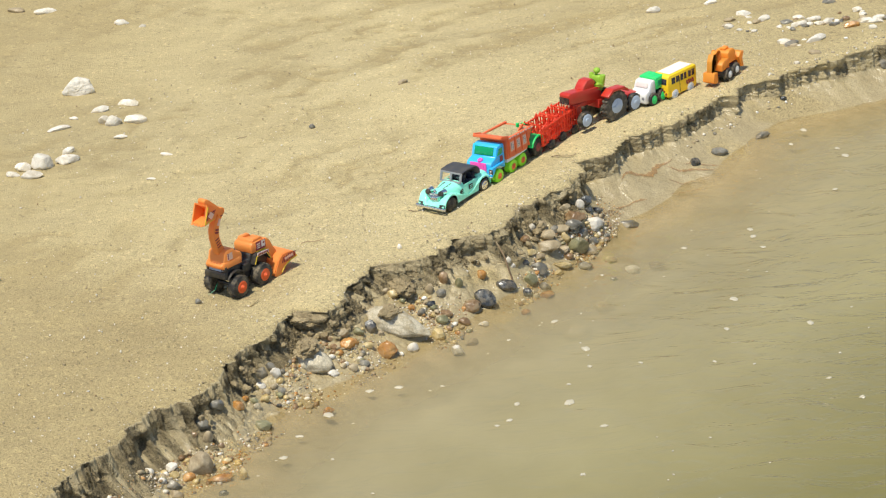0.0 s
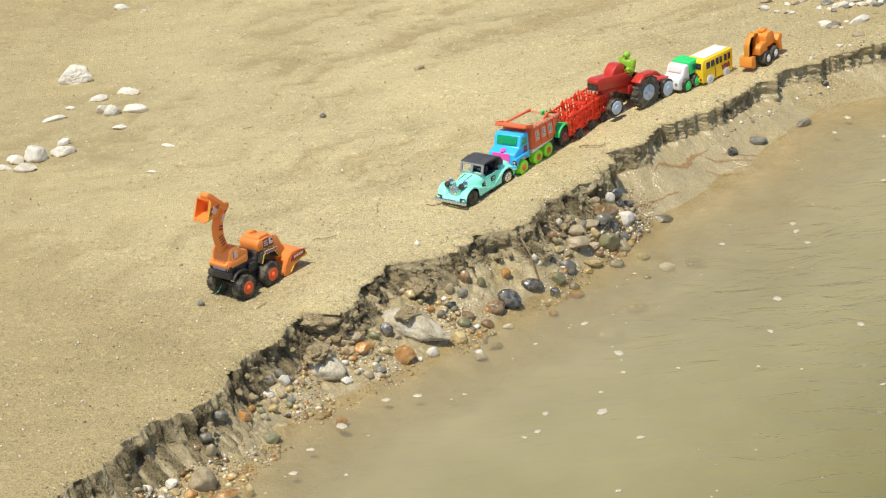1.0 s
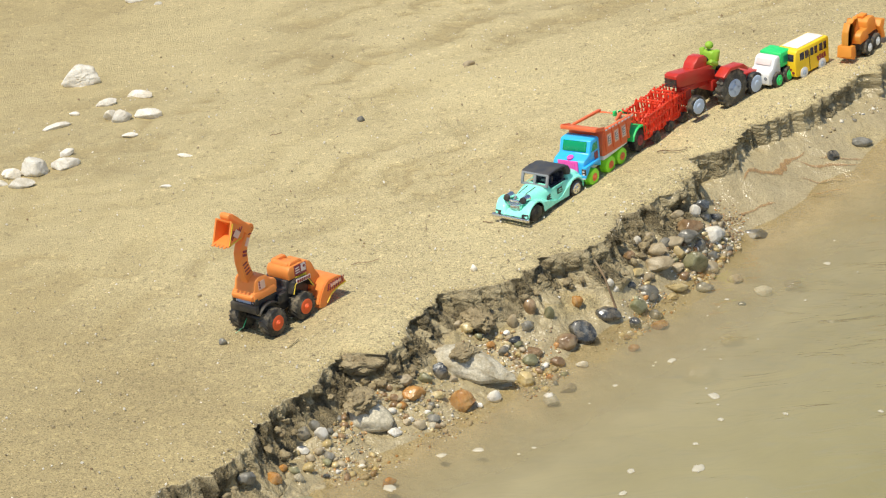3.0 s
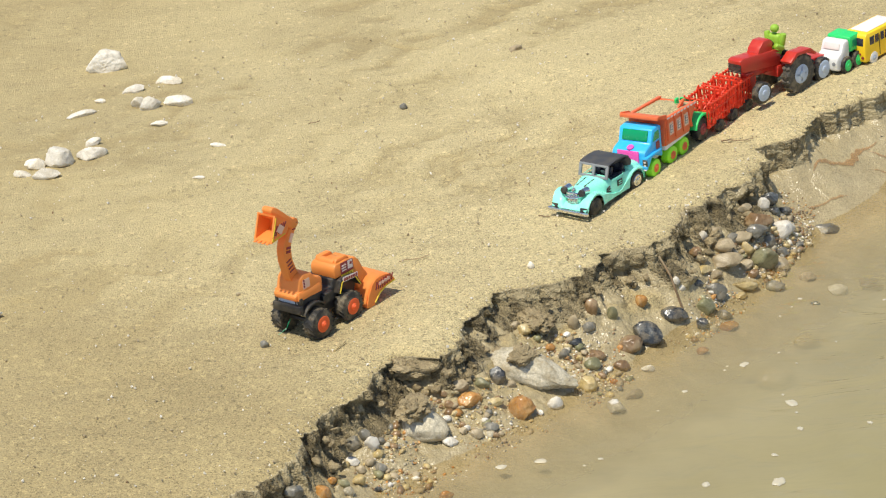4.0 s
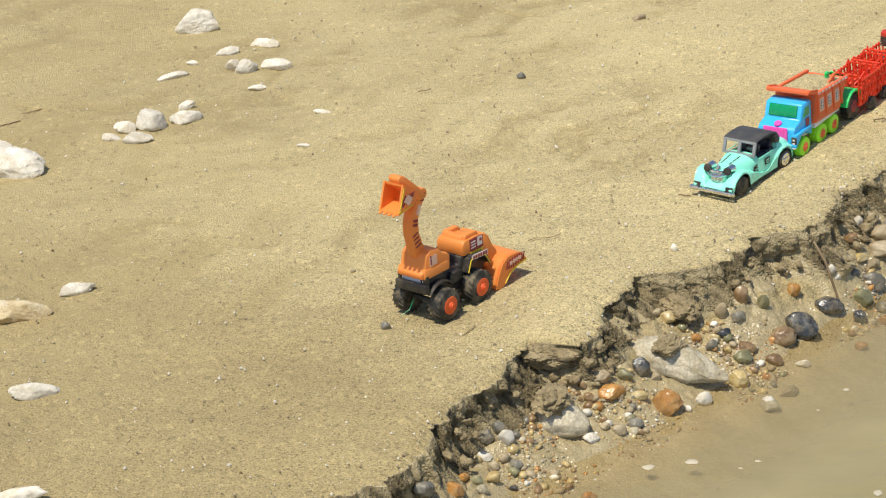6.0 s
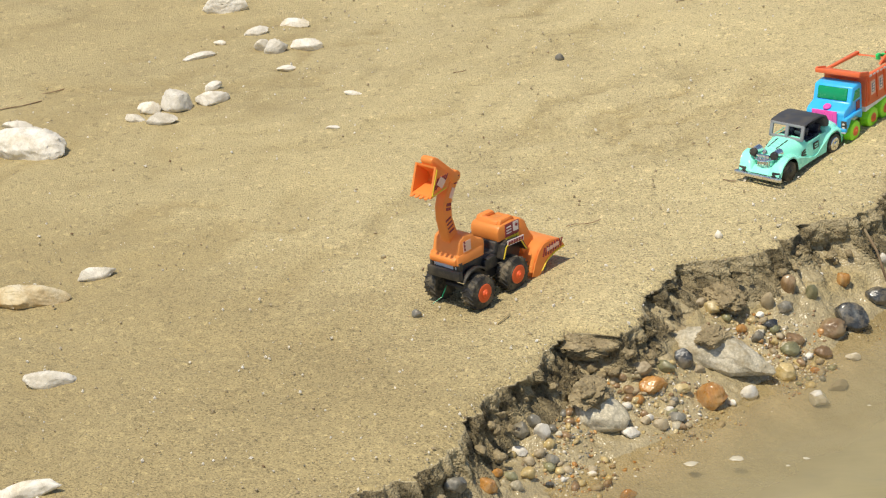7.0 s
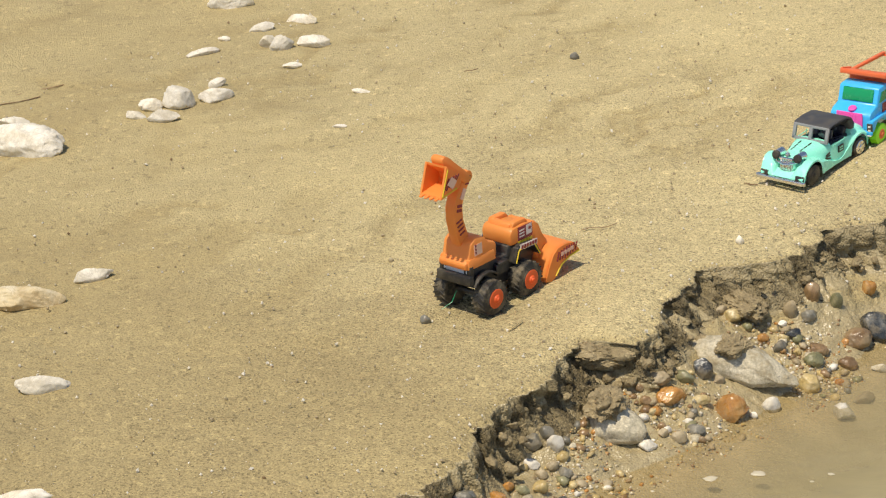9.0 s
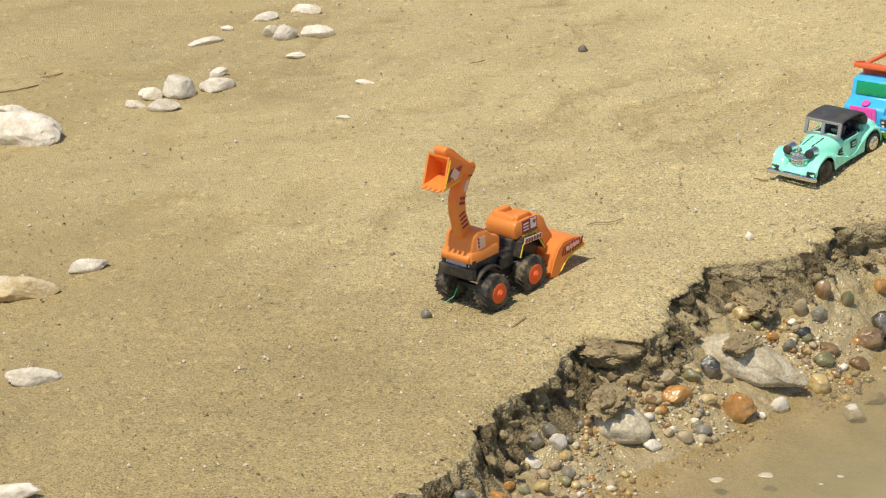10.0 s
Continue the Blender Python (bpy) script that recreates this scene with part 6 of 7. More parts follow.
stone(-0.231, -0.376, 0.0216, 0.0062, 0.0045, 0.0050, 5, BROWN_STONE, "brown stone in the bank's shade", "pebble", "pebbles on the shore", 0.50)
stone(-0.632, 0.351, 0.0354, 0.0362, 0.0206, 0.0194, -23, WHITE_STONE, "large smooth white stone sunk in the sand", "rock", "pale stones on the sand", -0.60)
stone(-0.660, 0.427, 0.0288, 0.0137, 0.0048, 0.0045, 13, WHITE_STONE, "pale flat stone in the sand", "pebble", "pale stones on the sand", 0.00)
stone(-0.503, 0.445, 0.0403, 0.0164, 0.0118, 0.0134, 1, WHITE_STONE, "blocky white stone on the sand", "pebble", "pale stones on the sand", 0.70)
stone(-0.531, 0.444, 0.0344, 0.0115, 0.0083, 0.0068, -10, WHITE_STONE, "white stone on the sand", "pebble", "pale stones on the sand", 0.00)
stone(-0.470, 0.461, 0.0354, 0.0165, 0.0090, 0.0084, 16, WHITE_STONE, "flat cream stone on the sand", "pebble", "pale stones on the sand", 0.50)
stone(-0.475, 0.501, 0.0332, 0.0089, 0.0049, 0.0046, 23, WHITE_STONE, "small white stone on the sand", "pebble", "pale stones on the sand", 0.00)
stone(-0.514, 0.409, 0.0355, 0.0152, 0.0068, 0.0064, -6, PALE_STONE, "pale speckled stone on the sand", "pebble", "pale stones on the sand", 0.80)
stone(-0.543, 0.422, 0.0330, 0.0114, 0.0048, 0.0045, -6, WHITE_STONE, "small flat white stone on the sand", "pebble", "pale stones on the sand", 0.50)
stone(-0.503, 0.612, 0.0261, 0.0175, 0.0051, 0.0048, 18, WHITE_STONE, "thin flat white stone on the sand", "pebble", "pale stones on the sand", 0.80)
stone(-0.487, 0.651, 0.0257, 0.0071, 0.0037, 0.0035, -20, WHITE_STONE, "small pale stone on the sand", "pebble", "pale stones on the sand", 0.80)
stone(-0.423, 0.607, 0.0331, 0.0116, 0.0083, 0.0092, 21, PALE_STONE, "pale grey stone on the sand", "pebble", "pale stones on the sand", 0.00)
stone(-0.438, 0.622, 0.0318, 0.0082, 0.0059, 0.0064, 1, WHITE_STONE, "dusty white stone on the sand", "pebble", "pale stones on the sand", 0.50)
stone(-0.391, 0.614, 0.0319, 0.0162, 0.0080, 0.0075, -4, WHITE_STONE, "pale stone on the sand", "pebble", "pale stones on the sand", 0.80)
stone(-0.413, 0.705, 0.0262, 0.0180, 0.0060, 0.0056, -22, WHITE_STONE, "long pale stone on the sand", "pebble", "pale stones on the sand", 0.80)
stone(-0.450, 0.677, 0.0271, 0.0119, 0.0059, 0.0056, 7, WHITE_STONE, "dull white stone on the sand", "pebble", "pale stones on the sand", 0.20)
stone(-0.407, 0.548, 0.0321, 0.0096, 0.0035, 0.0033, -4, WHITE_STONE, "flat white stone on the sand", "pebble", "pale stones on the sand", 0.80)
stone(-0.343, 0.349, 0.0431, 0.0068, 0.0020, 0.0019, -6, WHITE_STONE, "thin white chip on the sand", "pebble", "pale stones on the sand", 0.20)
stone(-0.330, 0.452, 0.0376, 0.0098, 0.0027, 0.0026, -16, WHITE_STONE, "flat white stone level with the sand", "pebble", "pale stones on the sand", 0.20)
stone(-0.498, 0.784, 0.0249, 0.0247, 0.0178, 0.0169, -18, WHITE_STONE, "angular white rock standing on the sand", "rock", "pale stones on the sand", 0.70)
stone(-0.518, 0.034, 0.0438, 0.0173, 0.0070, 0.0066, 18, PALE_STONE, "flat pale grey stone on the sand", "pebble", "pale stones on the sand", 0.80)
stone(-0.564, -0.010, 0.0446, 0.0293, 0.0120, 0.0113, 2, RUSTY_STONE, "long cream stone with rusty stains in the sand", "rock", "pale stones on the sand", 0.50)
stone(-0.520, -0.170, 0.0484, 0.0204, 0.0085, 0.0080, 11, PALE_STONE, "pale stone half buried in the sand", "rock", "pale stones on the sand", 0.00)
stone(-0.507, -0.349, 0.0523, 0.0218, 0.0068, 0.0064, 7, WHITE_STONE, "pale stone half buried in the sand", "rock", "pale stones on the sand", 0.00)
stone(-0.001, 0.009, 0.0669, 0.0032, 0.0023, 0.0041, 2, WHITE_STONE, "small round white pebble on the sand", "pebble", "pale stones on the sand", 0.00)
stone(-0.128, 0.501, 0.0475, 0.0050, 0.0036, 0.0041, 14, GREY_STONE, "small grey pebble on the sand", "pebble", "pale stones on the sand", 0.80)
stone(-0.242, -0.100, 0.0585, 0.0044, 0.0031, 0.0038, 1, GREY_STONE, "small dark pebble on the sand", "pebble", "pale stones on the sand", 0.80)
stone(-0.276, 0.025, 0.0527, 0.0023, 0.0017, 0.0023, -4, SPECKLED, "tiny pale chip on the sand", "pebble", "pale stones on the sand", 0.20)
stone(-0.623, 0.348, 0.0344, 0.0254, 0.0183, 0.0164, -7, WHITE_STONE, "white stone in the sand", "rock", "pale stones on the sand", 0.50)
stone(0.595, 0.587, 0.1020, 0.0145, 0.0061, 0.0057, 24, WHITE_STONE, "pale stone on the far sand", "pebble", "pale stones on the far sand", 0.20)
stone(0.581, 0.666, 0.0984, 0.0115, 0.0051, 0.0048, 9, WHITE_STONE, "pale stone on the far sand", "pebble", "pale stones on the far sand", 0.00)
stone(0.601, 0.680, 0.0992, 0.0120, 0.0052, 0.0049, 2, WHITE_STONE, "long pale stone on the far sand", "rock", "pale stones on the far sand", 0.50)
stone(0.651, 0.626, 0.1056, 0.0114, 0.0061, 0.0057, 14, ORANGE_STONE, "dull orange stone on the far sand", "pebble", "pale stones on the far sand", 0.80)
stone(0.535, 0.711, 0.0943, 0.0100, 0.0052, 0.0049, 22, WHITE_STONE, "pale stone on the far sand", "pebble", "pale stones on the far sand", 0.50)
stone(0.510, 0.759, 0.0878, 0.0118, 0.0053, 0.0050, 6, WHITE_STONE, "pale stone on the far sand", "pebble", "pale stones on the far sand", 0.80)
stone(0.524, 0.706, 0.0919, 0.0067, 0.0042, 0.0039, -5, TAN_STONE, "tan stone on the far sand", "pebble", "pale stones on the far sand", 0.80)
stone(0.487, 0.734, 0.0877, 0.0084, 0.0042, 0.0039, 14, TAN_STONE, "tan stone on the far sand", "pebble", "pale stones on the far sand", 0.50)
stone(0.622, 0.664, 0.1000, 0.0082, 0.0051, 0.0048, 24, WHITE_STONE, "pale stone on the far sand", "pebble", "pale stones on the far sand", 0.50)
stone(0.549, 0.593, 0.0968, 0.0065, 0.0040, 0.0038, -18, WHITE_STONE, "pale stone on the far sand", "pebble", "pale stones on the far sand", 0.50)
stone(0.561, 0.575, 0.0980, 0.0064, 0.0030, 0.0028, 5, TAN_STONE, "flat tan stone on the far sand", "pebble", "pale stones on the far sand", 0.00)
stone(0.678, 0.605, 0.1076, 0.0065, 0.0040, 0.0038, -11, WHITE_STONE, "pale stone on the far sand", "pebble", "pale stones on the far sand", 0.20)
stone(0.696, 0.651, 0.1054, 0.0098, 0.0051, 0.0048, -15, WHITE_STONE, "pale stone on the far sand", "pebble", "pale stones on the far sand", 0.50)
stone(0.468, 0.834, 0.0833, 0.0103, 0.0043, 0.0040, 9, WHITE_STONE, "pale stone on the far sand", "pebble", "pale stones on the far sand", 0.50)
stone(0.639, 0.769, 0.0947, 0.0101, 0.0042, 0.0040, -21, GREY_STONE, "grey stone on the far sand", "pebble", "pale stones on the far sand", 0.00)
stone(0.585, 0.529, 0.1022, 0.0095, 0.0040, 0.0037, -9, TAN_STONE, "brown stone on the far sand", "pebble", "pale stones on the far sand", 0.20)
stone(0.555, 0.500, 0.0984, 0.0047, 0.0030, 0.0028, -9, WHITE_STONE, "small pale stone on the far sand", "pebble", "pale stones on the far sand", 0.50)
stone(0.382, 0.832, 0.0772, 0.0120, 0.0054, 0.0050, 19, WHITE_STONE, "pale stone on the far sand", "pebble", "pale stones on the far sand", 0.50)
stone(-0.462, 1.090, 0.0252, 0.0110, 0.0057, 0.0054, 1, WHITE_STONE, "small white stone on the far sand", "pebble", "pale stones on the far sand", 0.00)
stone(-0.598, 1.181, 0.0231, 0.0187, 0.0058, 0.0055, 15, WHITE_STONE, "pale flat stone on the far sand", "pebble", "pale stones on the far sand", 0.00)
stone(-0.649, 1.203, 0.0201, 0.0150, 0.0059, 0.0055, -17, TAN_STONE, "flat tan stone on the far sand", "pebble", "pale stones on the far sand", 0.00)
stone(-0.425, 1.066, 0.0251, 0.0055, 0.0034, 0.0032, 8, WHITE_STONE, "tiny pale stone on the far sand", "pebble", "pale stones on the far sand", 0.80)
stone(-0.001, 0.651, 0.0514, 0.0074, 0.0041, 0.0039, 13, TAN_STONE, "small tan stone on the sand", "pebble", "pale stones on the sand", 0.00)
stone(0.681, 0.532, 0.0780, 0.0112, 0.0070, 0.0066, -16, GREY_STONE, "grey stone at the far waterline", "pebble", "pale stones on the far sand", 0.00)
stone(0.530, 0.455, 0.0634, 0.0047, 0.0034, 0.0039, 9, DARK_STONE, "small dark pebble on wet mud", "pebble", "pale stones on the sand", 0.80)
stone(0.427, 0.332, 0.0397, 0.0123, 0.0058, 0.0054, 6, GREY_STONE, "dark wet stone in the shallows", "pebble", "pale stones on the sand", 0.20)
stone(0.392, 0.303, 0.0378, 0.0069, 0.0050, 0.0056, 18, DARK_STONE, "dark wet stone in the shallows", "pebble", "pale stones on the sand", 0.50)
stone(0.490, 0.376, 0.0414, 0.0109, 0.0049, 0.0046, 19, GREY_STONE, "flat dark stone in the shallows", "pebble", "pale stones on the sand", 0.80)

# stones that show dimly through the shallow water
stone(0.320, 0.076, -0.0097, 0.0120, 0.0084, 0.0072, -25, BROWN_STONE, "reddish-brown stone lying under murky shallow water", "pebble", "pebbles on the shore", 0.40)
stone(0.293, 0.186, 0.0035, 0.0160, 0.0112, 0.0056, 12, GREY_STONE, "flat grey stone lying under murky shallow water", "pebble", "pebbles on the shore", 0.40)
stone(0.247, -0.034, -0.0105, 0.0120, 0.0084, 0.0072, -1, YELLOW_STONE, "pale yellow stone lying under murky shallow water", "pebble", "pebbles on the shore", 0.40)
stone(0.263, 0.039, -0.0077, 0.0050, 0.0035, 0.0030, -14, DARK_STONE, "dark pebble lying under murky shallow water", "pebble", "pebbles on the shore", 0.40)
stone(0.220, 0.116, 0.0046, 0.0095, 0.0066, 0.0057, 23, GREEN_STONE, "olive stone lying under murky shallow water", "pebble", "pebbles on the shore", 0.40)
stone(0.209, -0.101, -0.0111, 0.0170, 0.0119, 0.0102, 10, YELLOW_STONE, "flat tan stone lying under murky shallow water", "pebble", "pebbles on the shore", 0.40)
stone(0.229, 0.067, 0.0005, 0.0095, 0.0066, 0.0057, -3, GREY_STONE, "grey stone lying under murky shallow water", "pebble", "pebbles on the shore", 0.40)
stone(0.289, 0.066, -0.0075, 0.0095, 0.0066, 0.0057, -16, WHITE_STONE, "cream stone lying under murky shallow water", "pebble", "pebbles on the shore", 0.40)
stone(0.149, -0.054, -0.0020, 0.0060, 0.0042, 0.0036, 21, ORANGE_STONE, "orange pebble lying under murky shallow water", "pebble", "pebbles on the shore", 0.40)
stone(0.235, 0.103, 0.0052, 0.0120, 0.0084, 0.0072, 8, TAN_STONE, "tan stone lying under murky shallow water", "pebble", "pebbles on the shore", 0.40)
stone(0.360, -0.003, -0.0200, 0.0100, 0.0070, 0.0060, -5, BROWN_STONE, "brown stone lying under murky shallow water", "pebble", "pebbles on the shore", 0.40)
stone(0.175, 0.009, 0.0020, 0.0080, 0.0056, 0.0048, -18, GREY_STONE, "grey pebble lying under murky shallow water", "pebble", "pebbles on the shore", 0.40)
stone(0.193, 0.043, 0.0039, 0.0070, 0.0049, 0.0042, 19, YELLOW_STONE, "yellow pebble lying under murky shallow water", "pebble", "pebbles on the shore", 0.40)
stone(0.262, 0.087, -0.0023, 0.0080, 0.0056, 0.0048, 6, TAN_STONE, "tan pebble lying under murky shallow water", "pebble", "pebbles on the shore", 0.40)

# small broken stones strewn over the far sand
rng = random.Random(61)
for cx, cy, wx, wy, count in ((0.520, 0.705, 0.050, 0.030, 16), (0.603, 0.672, 0.055, 0.030, 22), (0.690, 0.655, 0.045, 0.040, 16), (0.575, 0.590, 0.050, 0.020, 8)):
    for k in range(count):
        x, y = rng.gauss(cx, wx * 0.6), rng.gauss(cy, wy * 0.6)
        r = 0.0025 + 0.0060 * rng.random() ** 1.8
        mat, tone = rng.choice(((WHITE_STONE, "pale"), (WHITE_STONE, "pale"), (PALE_STONE, "pale grey"), (TAN_STONE, "tan"), (GREY_STONE, "dark grey"), (BROWN_STONE, "brown")))
        stone(x, y, ground_z(x, y) + r * 0.12, r * rng.uniform(1.0, 1.6), r * 0.8, r * 0.6, rng.uniform(-40, 40), mat, tone + " broken stone among others on the far sand", "pebble", "broken stones on the far sand", rng.uniform(0.3, 0.9))

# ---- mud clods on the bank and on the boulders ----


def clod(x, y, z, sx, sy, sz, seed, label):
    bm = fresh()
    bmesh.ops.create_icosphere(bm, subdivisions=5, radius=1.0)
    off = Vector((seed * 2.3, seed * 5.1, seed))
    for v in bm.verts:
        d = v.co.normalized()
        k = 0.72 + 0.30 * noise.noise(d * 1.3 + off) + 0.42 * noise.turbulence(d * 1.6 + off, 5, True, amplitude_scale=0.6)
        v.co = Vector((d.x * k * sx, d.y * k * sy, d.z * k * sz))
    ob = part("mud_clod", bm, CLOD, None, label)
    ob.matrix_world = pose(x, y, z, 0, 0, 40 * seed)
    return tagged(ob, label, "mud clod", "mud clods under the bank")


def clod_material():
    m = Nodes("crumbly_damp_soil")
    col = m.ramp(m.noise(70, 5, 0.7), (0.3, (0.235, 0.182, 0.095)), (0.55, (0.36, 0.285, 0.158)), (0.8, (0.48, 0.388, 0.228)))
    g = m.t.nodes.new("ShaderNodeSeparateColor")
    m.link(m.voronoi(620), g.inputs[0])
    col = m.mix(0.6, col, m.ramp(g.outputs[0], (0.0, 0.5), (0.2, 0.85), (0.9, 1.1), (1.0, 1.5)), "MULTIPLY")
    return m.set(Base_Color=col, Roughness=0.85, Normal=m.bump(m.voronoi(480, "Distance"), -0.7, 0.0016, m.bump(m.noise(150, 5, 0.72), 0.9, 0.004))).mat


CLOD = clod_material()
clod(-0.014, -0.119, 0.0375, 0.0150, 0.0120, 0.0080, 1.0, "cap of damp mud on the speckled boulder")
clod(-0.109, -0.200, 0.0360, 0.0200, 0.0160, 0.0105, 2.0, "fallen clod of damp soil against the bank")
clod(-0.001, -0.049, 0.039, 0.024, 0.014, 0.010, 3.0, "crumbling clod of soil below the crust")
clod(-0.117, -0.147, 0.049, 0.026, 0.013, 0.011, 4.0, "overhanging clod of soil on the bank")

# ---- gravel between the larger stones, past counting ----


def gravel(name, label, count, seed, u0, u1, low, high, mats, gaps=-0.06):
    rng = random.Random(seed)
    base = bmesh.new()
    bmesh.ops.create_icosphere(base, subdivisions=1, radius=1.0)
    shape = [v.co.copy() for v in base.verts]
    tris = [[v.index for v in f.verts] for f in base.faces]
    base.free()
    verts, faces, slot = [], [], []
    for k in range(count):
        u = rng.uniform(u0, u1)
        e = float(np.interp(u, EDGE_U, EDGE_V)) - 0.024
        s = float(np.interp(u, TOE_U, SHORE_V)) - 0.012
        t = rng.random() ** 1.2
        t = t * (1.0 if u < 0.20 else 1.0 - 3.5 * (u - 0.20))
        v = e + (s - e) * t
        if u < -0.08 and rng.random() < 0.5:
            continue
        if wave(np.array([u]), np.array([v]), 22, 77)[0] < gaps + 0.6 * (rng.random() - 0.5):
            continue
        x, y = from_bank(u, v)
        hit, place, _, _ = ground.ray_cast((x, y, 0.5), (0, 0, -1))
        if not hit:
            continue
        r = low + (high - low) * rng.random() ** 2.6
        m = Matrix.Translation((x, y, place.z + r * 0.1)) @ pose(0, 0, 0, rng.uniform(-30, 30), rng.uniform(-30, 30), rng.uniform(0, 360)) @ Matrix.Diagonal((r, r * rng.uniform(0.6, 0.95), r * rng.uniform(0.45, 0.75), 1))
        n = len(verts)
        verts += [m @ (p * rng.uniform(0.72, 1.2)) for p in shape]
        faces += [[i + n for i in f] for f in tris]
        slot += [rng.randrange(len(mats))] * len(tris)
    me = bpy.data.meshes.new(name)
    me.from_pydata(verts, [], faces)
    for mat in mats:
        me.materials.append(mat)
    me.polygons.foreach_set("material_index", slot)
    me.polygons.foreach_set("use_smooth", [True] * len(faces))
    return tagged(new(name, me), label, "gravel", kind="stuff")


gravel("shore_gravel", "mixed wet gravel scattered under the bank", 5200, 5, -0.68, 0.30, 0.0010, 0.0062, [TAN_STONE, YELLOW_STONE, BROWN_STONE, YELLOW_STONE, GREY_STONE, ORANGE_STONE, GREEN_STONE, TAN_STONE, SPECKLED, YELLOW_STONE, WHITE_STONE, BROWN_STONE, TAN_STONE], -0.10)


gravel("wet_grit", "fine wet grit and chips on the muddy shore", 13000, 15, -0.68, 0.36, 0.0006, 0.0021, [TAN_STONE, YELLOW_STONE, BROWN_STONE, GREY_STONE, WHITE_STONE, SPECKLED, ORANGE_STONE], -0.42)


def bank_clods():
    """Crumbs and lumps of soil clinging to the broken face."""
    rng = random.Random(8)
    base = bmesh.new()
    bmesh.ops.create_icosphere(base, subdivisions=3, radius=1.0)
    shape = [v.co.copy() for v in base.verts]
    tris = [[v.index for v in f.verts] for f in base.faces]
    base.free()
    verts, faces = [], []
    for k in range(150):
        u = rng.uniform(-0.70, 0.27)
        c = 0.25 + 0.75 * rng.random()
        e = float(np.interp(u, EDGE_U, EDGE_V))
        v = e + 0.002 - 0.019 * c - 0.004 * rng.random()
        x, y = from_bank(u, v)
        top = ground_z(x, y) - 0.004
        foot = float(np.interp(u, TOE_U, TOE_Z))
        z = top + (foot - top) * c
        r = 0.0012 + 0.0040 * rng.random() ** 2.8 * (1.0 if u < 0.3 else 0.35)
        off = Vector((rng.uniform(0, 50), rng.uniform(0, 50), rng.uniform(0, 50)))
        m = Matrix.Translation((x, y, z - r * 0.15)) @ pose(0, 0, 0, rng.uniform(-40, 40), rng.uniform(-40, 40), rng.uniform(0, 360)) @ Matrix.Diagonal((r * rng.uniform(0.9, 1.5), r, r * rng.uniform(0.55, 0.95), 1))
        n = len(verts)
        for p in shape:
            q = 0.7 + 0.35 * noise.noise(p * 1.4 + off) + 0.5 * noise.turbulence(p * 1.7 + off, 3, True)
            verts.append(m @ (p * q))
        faces += [[i + n for i in f] for f in tris]
    me = bpy.data.meshes.new("bank_clods")
    me.from_pydata(verts, [], faces)
    me.materials.append(CLOD)
    me.polygons.foreach_set("use_smooth", [True] * len(faces))
    return tagged(new("bank_clods", me), "crumbling lumps of damp soil on the bank face", "soil", kind="stuff")


bank_clods()
gravel("mud_gravel", "sparse gravel on the wet mud", 240, 6, 0.36, 1.0, 0.0010, 0.0034, [TAN_STONE, GREY_STONE, WHITE_STONE])


def sand_litter():
    """Coarse grains and crumbs lying loose on the sand."""
    rng = random.Random(12)
    verts, faces, slot = [], [], []
    octa = [(1, 0, 0), (-1, 0, 0), (0, 1, 0), (0, -1, 0), (0, 0, 1), (0, 0, -1)]
    tri = [(0, 2, 4), (2, 1, 4), (1, 3, 4), (3, 0, 4), (2, 0, 5), (1, 2, 5), (3, 1, 5), (0, 3, 5)]
    for k in range(6500):
        u = rng.uniform(-0.75, 0.9)
        d = 0.004 + 0.9 * rng.random() ** 1.6
        v = float(np.interp(u, EDGE_U, EDGE_V)) + d
        x, y = from_bank(u, v)
        r = 0.0006 + 0.0016 * rng.random() ** 5 if k % 70 else 0.0008 + 0.0014 * rng.random() ** 3
        m = Matrix.Translation((x, y, ground_z(x, y) + 0.0006)) @ pose(0, 0, 0, rng.uniform(0, 90), rng.uniform(0, 90), rng.uniform(0, 360)) @ Matrix.Diagonal((r, r * 0.8, r * 0.7, 1))
        n = len(verts)
        verts += [m @ Vector(p) for p in octa]
        faces += [[i + n for i in f] for f in tri]
        if k % 70 == 0:                      # dark flecks of bark
            slot += [3] * 8
            continue
        slot += [rng.choice((0, 0, 0, 2, 2, 1)) if r < 0.0012 else rng.choice((0, 2))] * 8
    me = bpy.data.meshes.new("sand_grit")
    me.from_pydata(verts, [], faces)
    for mat in (TAN_STONE, GREY_STONE, WHITE_STONE, TWIG):
        me.materials.append(mat)
    me.polygons.foreach_set("material_index", slot)
    return tagged(new("sand_grit", me), "loose coarse grit lying on the sand", "grit", kind="stuff")


sand_litter()

# ---- twigs, straw and rods that stand for sand cracks ----


def twig(pts, r, material, label, name="twig"):
    bm = fresh()
    for a, b in zip(pts, pts[1:]):
        rod(bm, a, b, r, 7)
    for p in pts[1:-1]:
        bmesh.ops.create_icosphere(bm, subdivisions=1, radius=r * 1.15, matrix=Matrix.Translation(p))
    ob = part(name, bm, material, None, label)
    return tagged(ob, label, "twig")


def lying(x, y, length, turn, lift=0.0012, bend=0.08):
    out = []
    for k in range(5):
        s = (k / 4 - 0.5) * length
        o = bend * length * math.sin(k * 1.9)
        px, py = x + s * math.cos(radians(turn)) - o * math.sin(radians(turn)), y + s * math.sin(radians(turn)) + o * math.cos(radians(turn))
        out.append((px, py, ground_z(px, py) + lift))
    return out


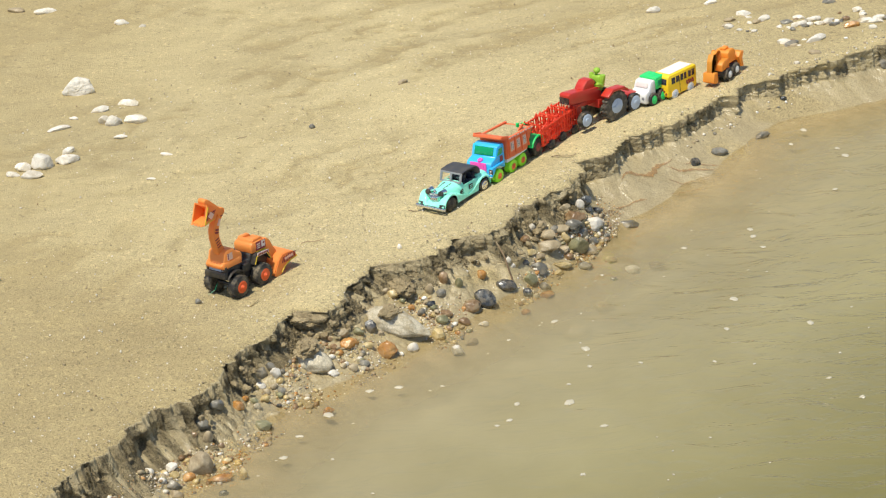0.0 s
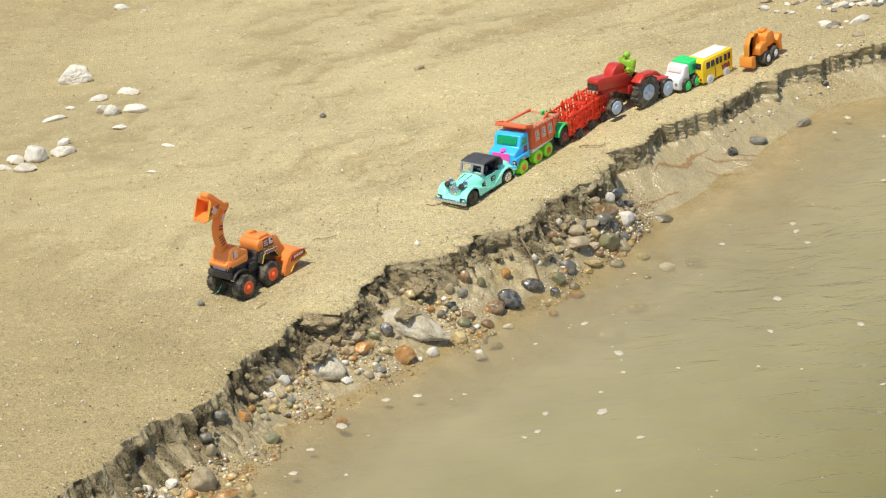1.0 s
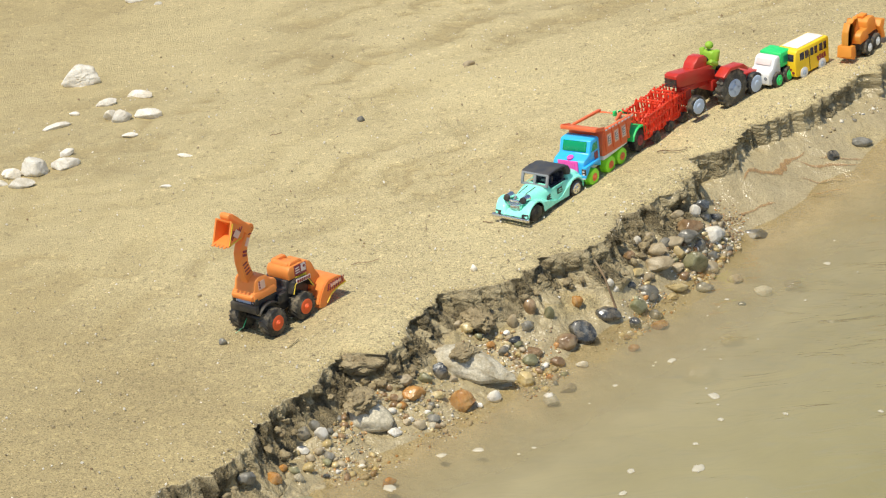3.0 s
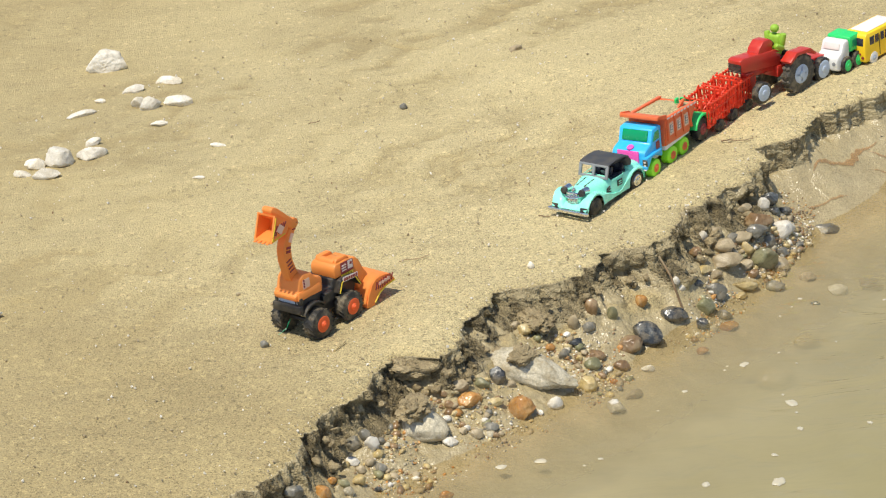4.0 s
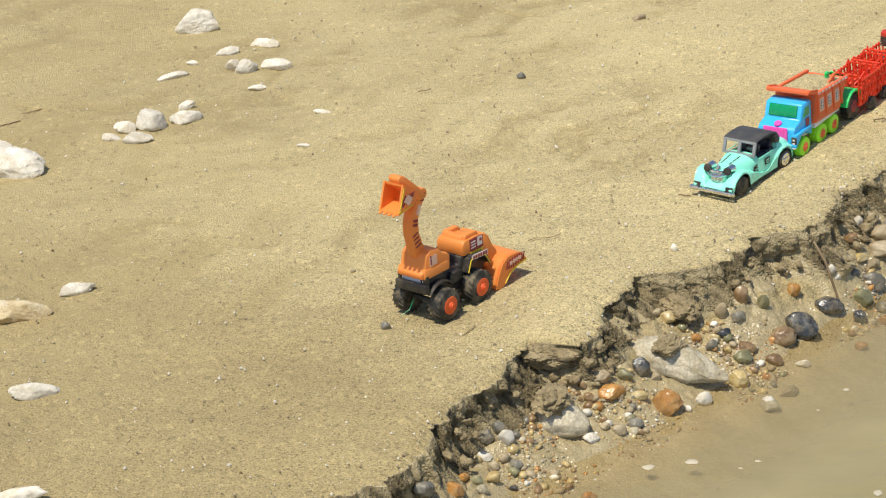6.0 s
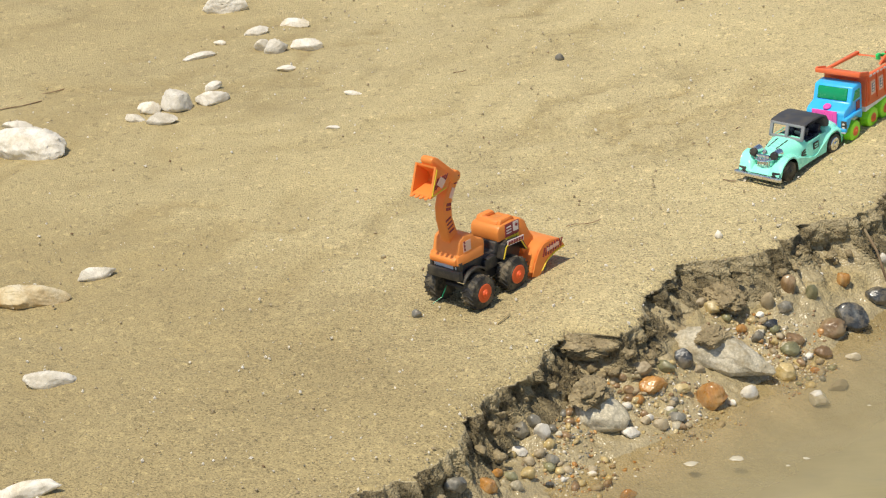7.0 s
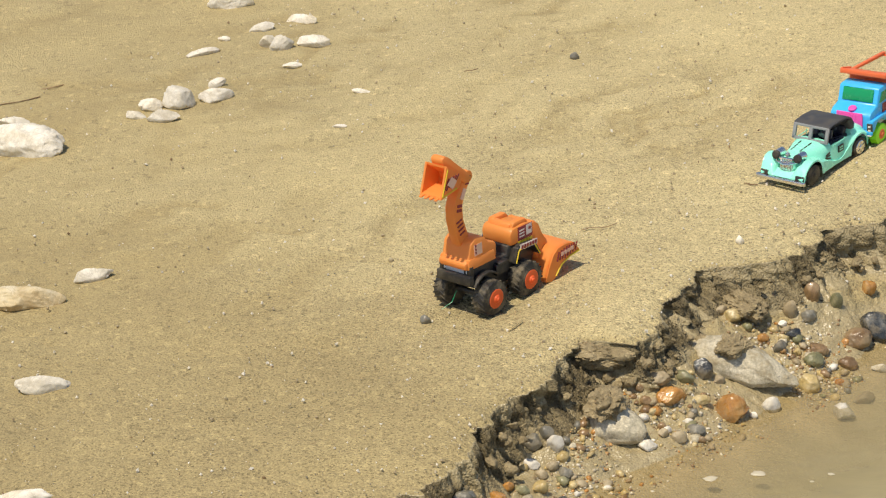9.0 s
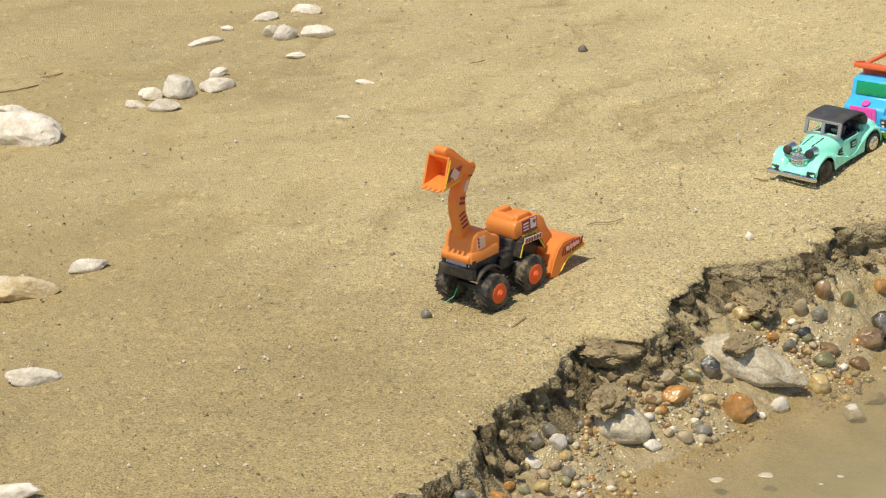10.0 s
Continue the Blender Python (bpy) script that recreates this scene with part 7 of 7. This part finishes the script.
twig([(0.118, 0.021, 0.062), (0.127, 0.009, 0.047), (0.136, -0.003, 0.018)], 0.0011, TWIG, "brown twig leaning from the bank onto stones")
twig(lying(-0.110, 0.058, 0.03, 12), 0.0004, TWIG, "thin dry twig lying on the sand")
twig(lying(-0.174, -0.119, 0.02, 62, 0.0012, 0.01), 0.0006, STRAW, "pale straw blade lying on the sand")
twig(lying(0.215, 0.255, 0.032, -12), 0.0006, TWIG, "thin twig lying on the sand by the bank")
twig(lying(-0.227, 0.483, 0.014, 20), 0.0005, TWIG, "short dry twig on the sand")
twig(lying(0.015, 0.123, 0.012, -30), 0.0005, TWIG, "short dry twig on the sand")
# no wood here: two thin rods added in place of dark cracks
twig(lying(-0.646, 0.536, 0.07, 30, 0.0004, 0.03), 0.0006, TWIG, "long thin rod standing for a crack in the sand")
twig(lying(-0.673, 0.497, 0.05, 25, 0.0004, 0.03), 0.0006, TWIG, "thin rod standing for a crack in the sand")

# ---- brown scum drifting in streaks at the edge of the water ----
SCUM = Nodes("orange_brown_scum").set(Base_Color=(0.40, 0.22, 0.085), Roughness=0.35, Alpha=0.5).mat


def scum(x, y, length, width, turn, seed):
    """A ragged film that lies on the wet mud and the shallow water."""
    bm = fresh()
    rows = []
    for k in range(31):
        s = k / 30
        mid = 0.12 * length * noise.noise(Vector((s * 3, seed, 0)))
        w = width * math.sin(math.pi * s) ** 0.6 * (0.3 + 1.1 * abs(noise.noise(Vector((s * 9, seed, 5)))))
        row = []
        for side in (-1.0, -0.3, 0.3, 1.0):
            a, b = (s - 0.5) * length, mid + side * w
            px = x + a * math.cos(radians(turn)) - b * math.sin(radians(turn))
            py = y + a * math.sin(radians(turn)) + b * math.cos(radians(turn))
            hit, place, _, _ = ground.ray_cast((px, py, 0.5), (0, 0, -1))
            row.append(bm.verts.new((px, py, max(place.z, float(surface_level(to_bank(px, py)[0]))) + 0.0012)))
        rows.append(row)
    for a, b in zip(rows, rows[1:]):
        for k in range(3):
            bm.faces.new((a[k], b[k], b[k + 1], a[k + 1]))
    ob = part("scum_streak", bm, SCUM, None, "thin orange-brown scum streak on wet mud")
    return tagged(ob, "", "scum", "scum streaks on the water")


scum(0.326, 0.277, 0.095, 0.0060, 40, 0.0)
scum(0.385, 0.293, 0.070, 0.0024, 6, 1.7)
scum(0.402, 0.303, 0.050, 0.0018, 4, 3.4)
scum(0.378, 0.270, 0.060, 0.0018, 3, 5.1)
scum(0.378, 0.247, 0.050, 0.0015, 2, 6.8)
scum(0.300, 0.215, 0.050, 0.0026, 20, 8.5)

# ---- foam and bubbles drifting on the water ----
FOAM = Nodes("pale_foam").set(Base_Color=(0.74, 0.68, 0.52), Roughness=0.25, Alpha=0.55).mat


def bubble(x, y, z, r, seed):
    bm = fresh()
    bmesh.ops.create_uvsphere(bm, u_segments=14, v_segments=8, radius=1.0)
    for v in bm.verts:
        a = math.atan2(v.co.y, v.co.x)
        k = 1 + 0.45 * noise.noise(Vector((math.cos(a) * 2.2, math.sin(a) * 2.2, seed)))
        v.co = Vector((v.co.x * r * 1.35 * k, v.co.y * r * k, max(v.co.z, -0.2) * r * 0.32))
    ob = part("foam_bubble", bm, FOAM, None, "small pale foam patch floating on murky water")
    ob.matrix_world = pose(x, y, z + 0.0006, 0, 0, 57 * seed)
    return tagged(ob, "", "foam", "foam on the water")


rng = random.Random(31)
for k in range(120):
    uu = rng.uniform(-0.45, 0.95)
    vv = float(np.interp(uu, TOE_U, SHORE_V)) - 0.012 - 0.55 * rng.random() ** 1.3
    fx, fy = from_bank(uu, vv)
    bubble(fx, fy, float(surface_level(uu)), 0.0011 + 0.0042 * rng.random() ** 3.2, k * 0.73)
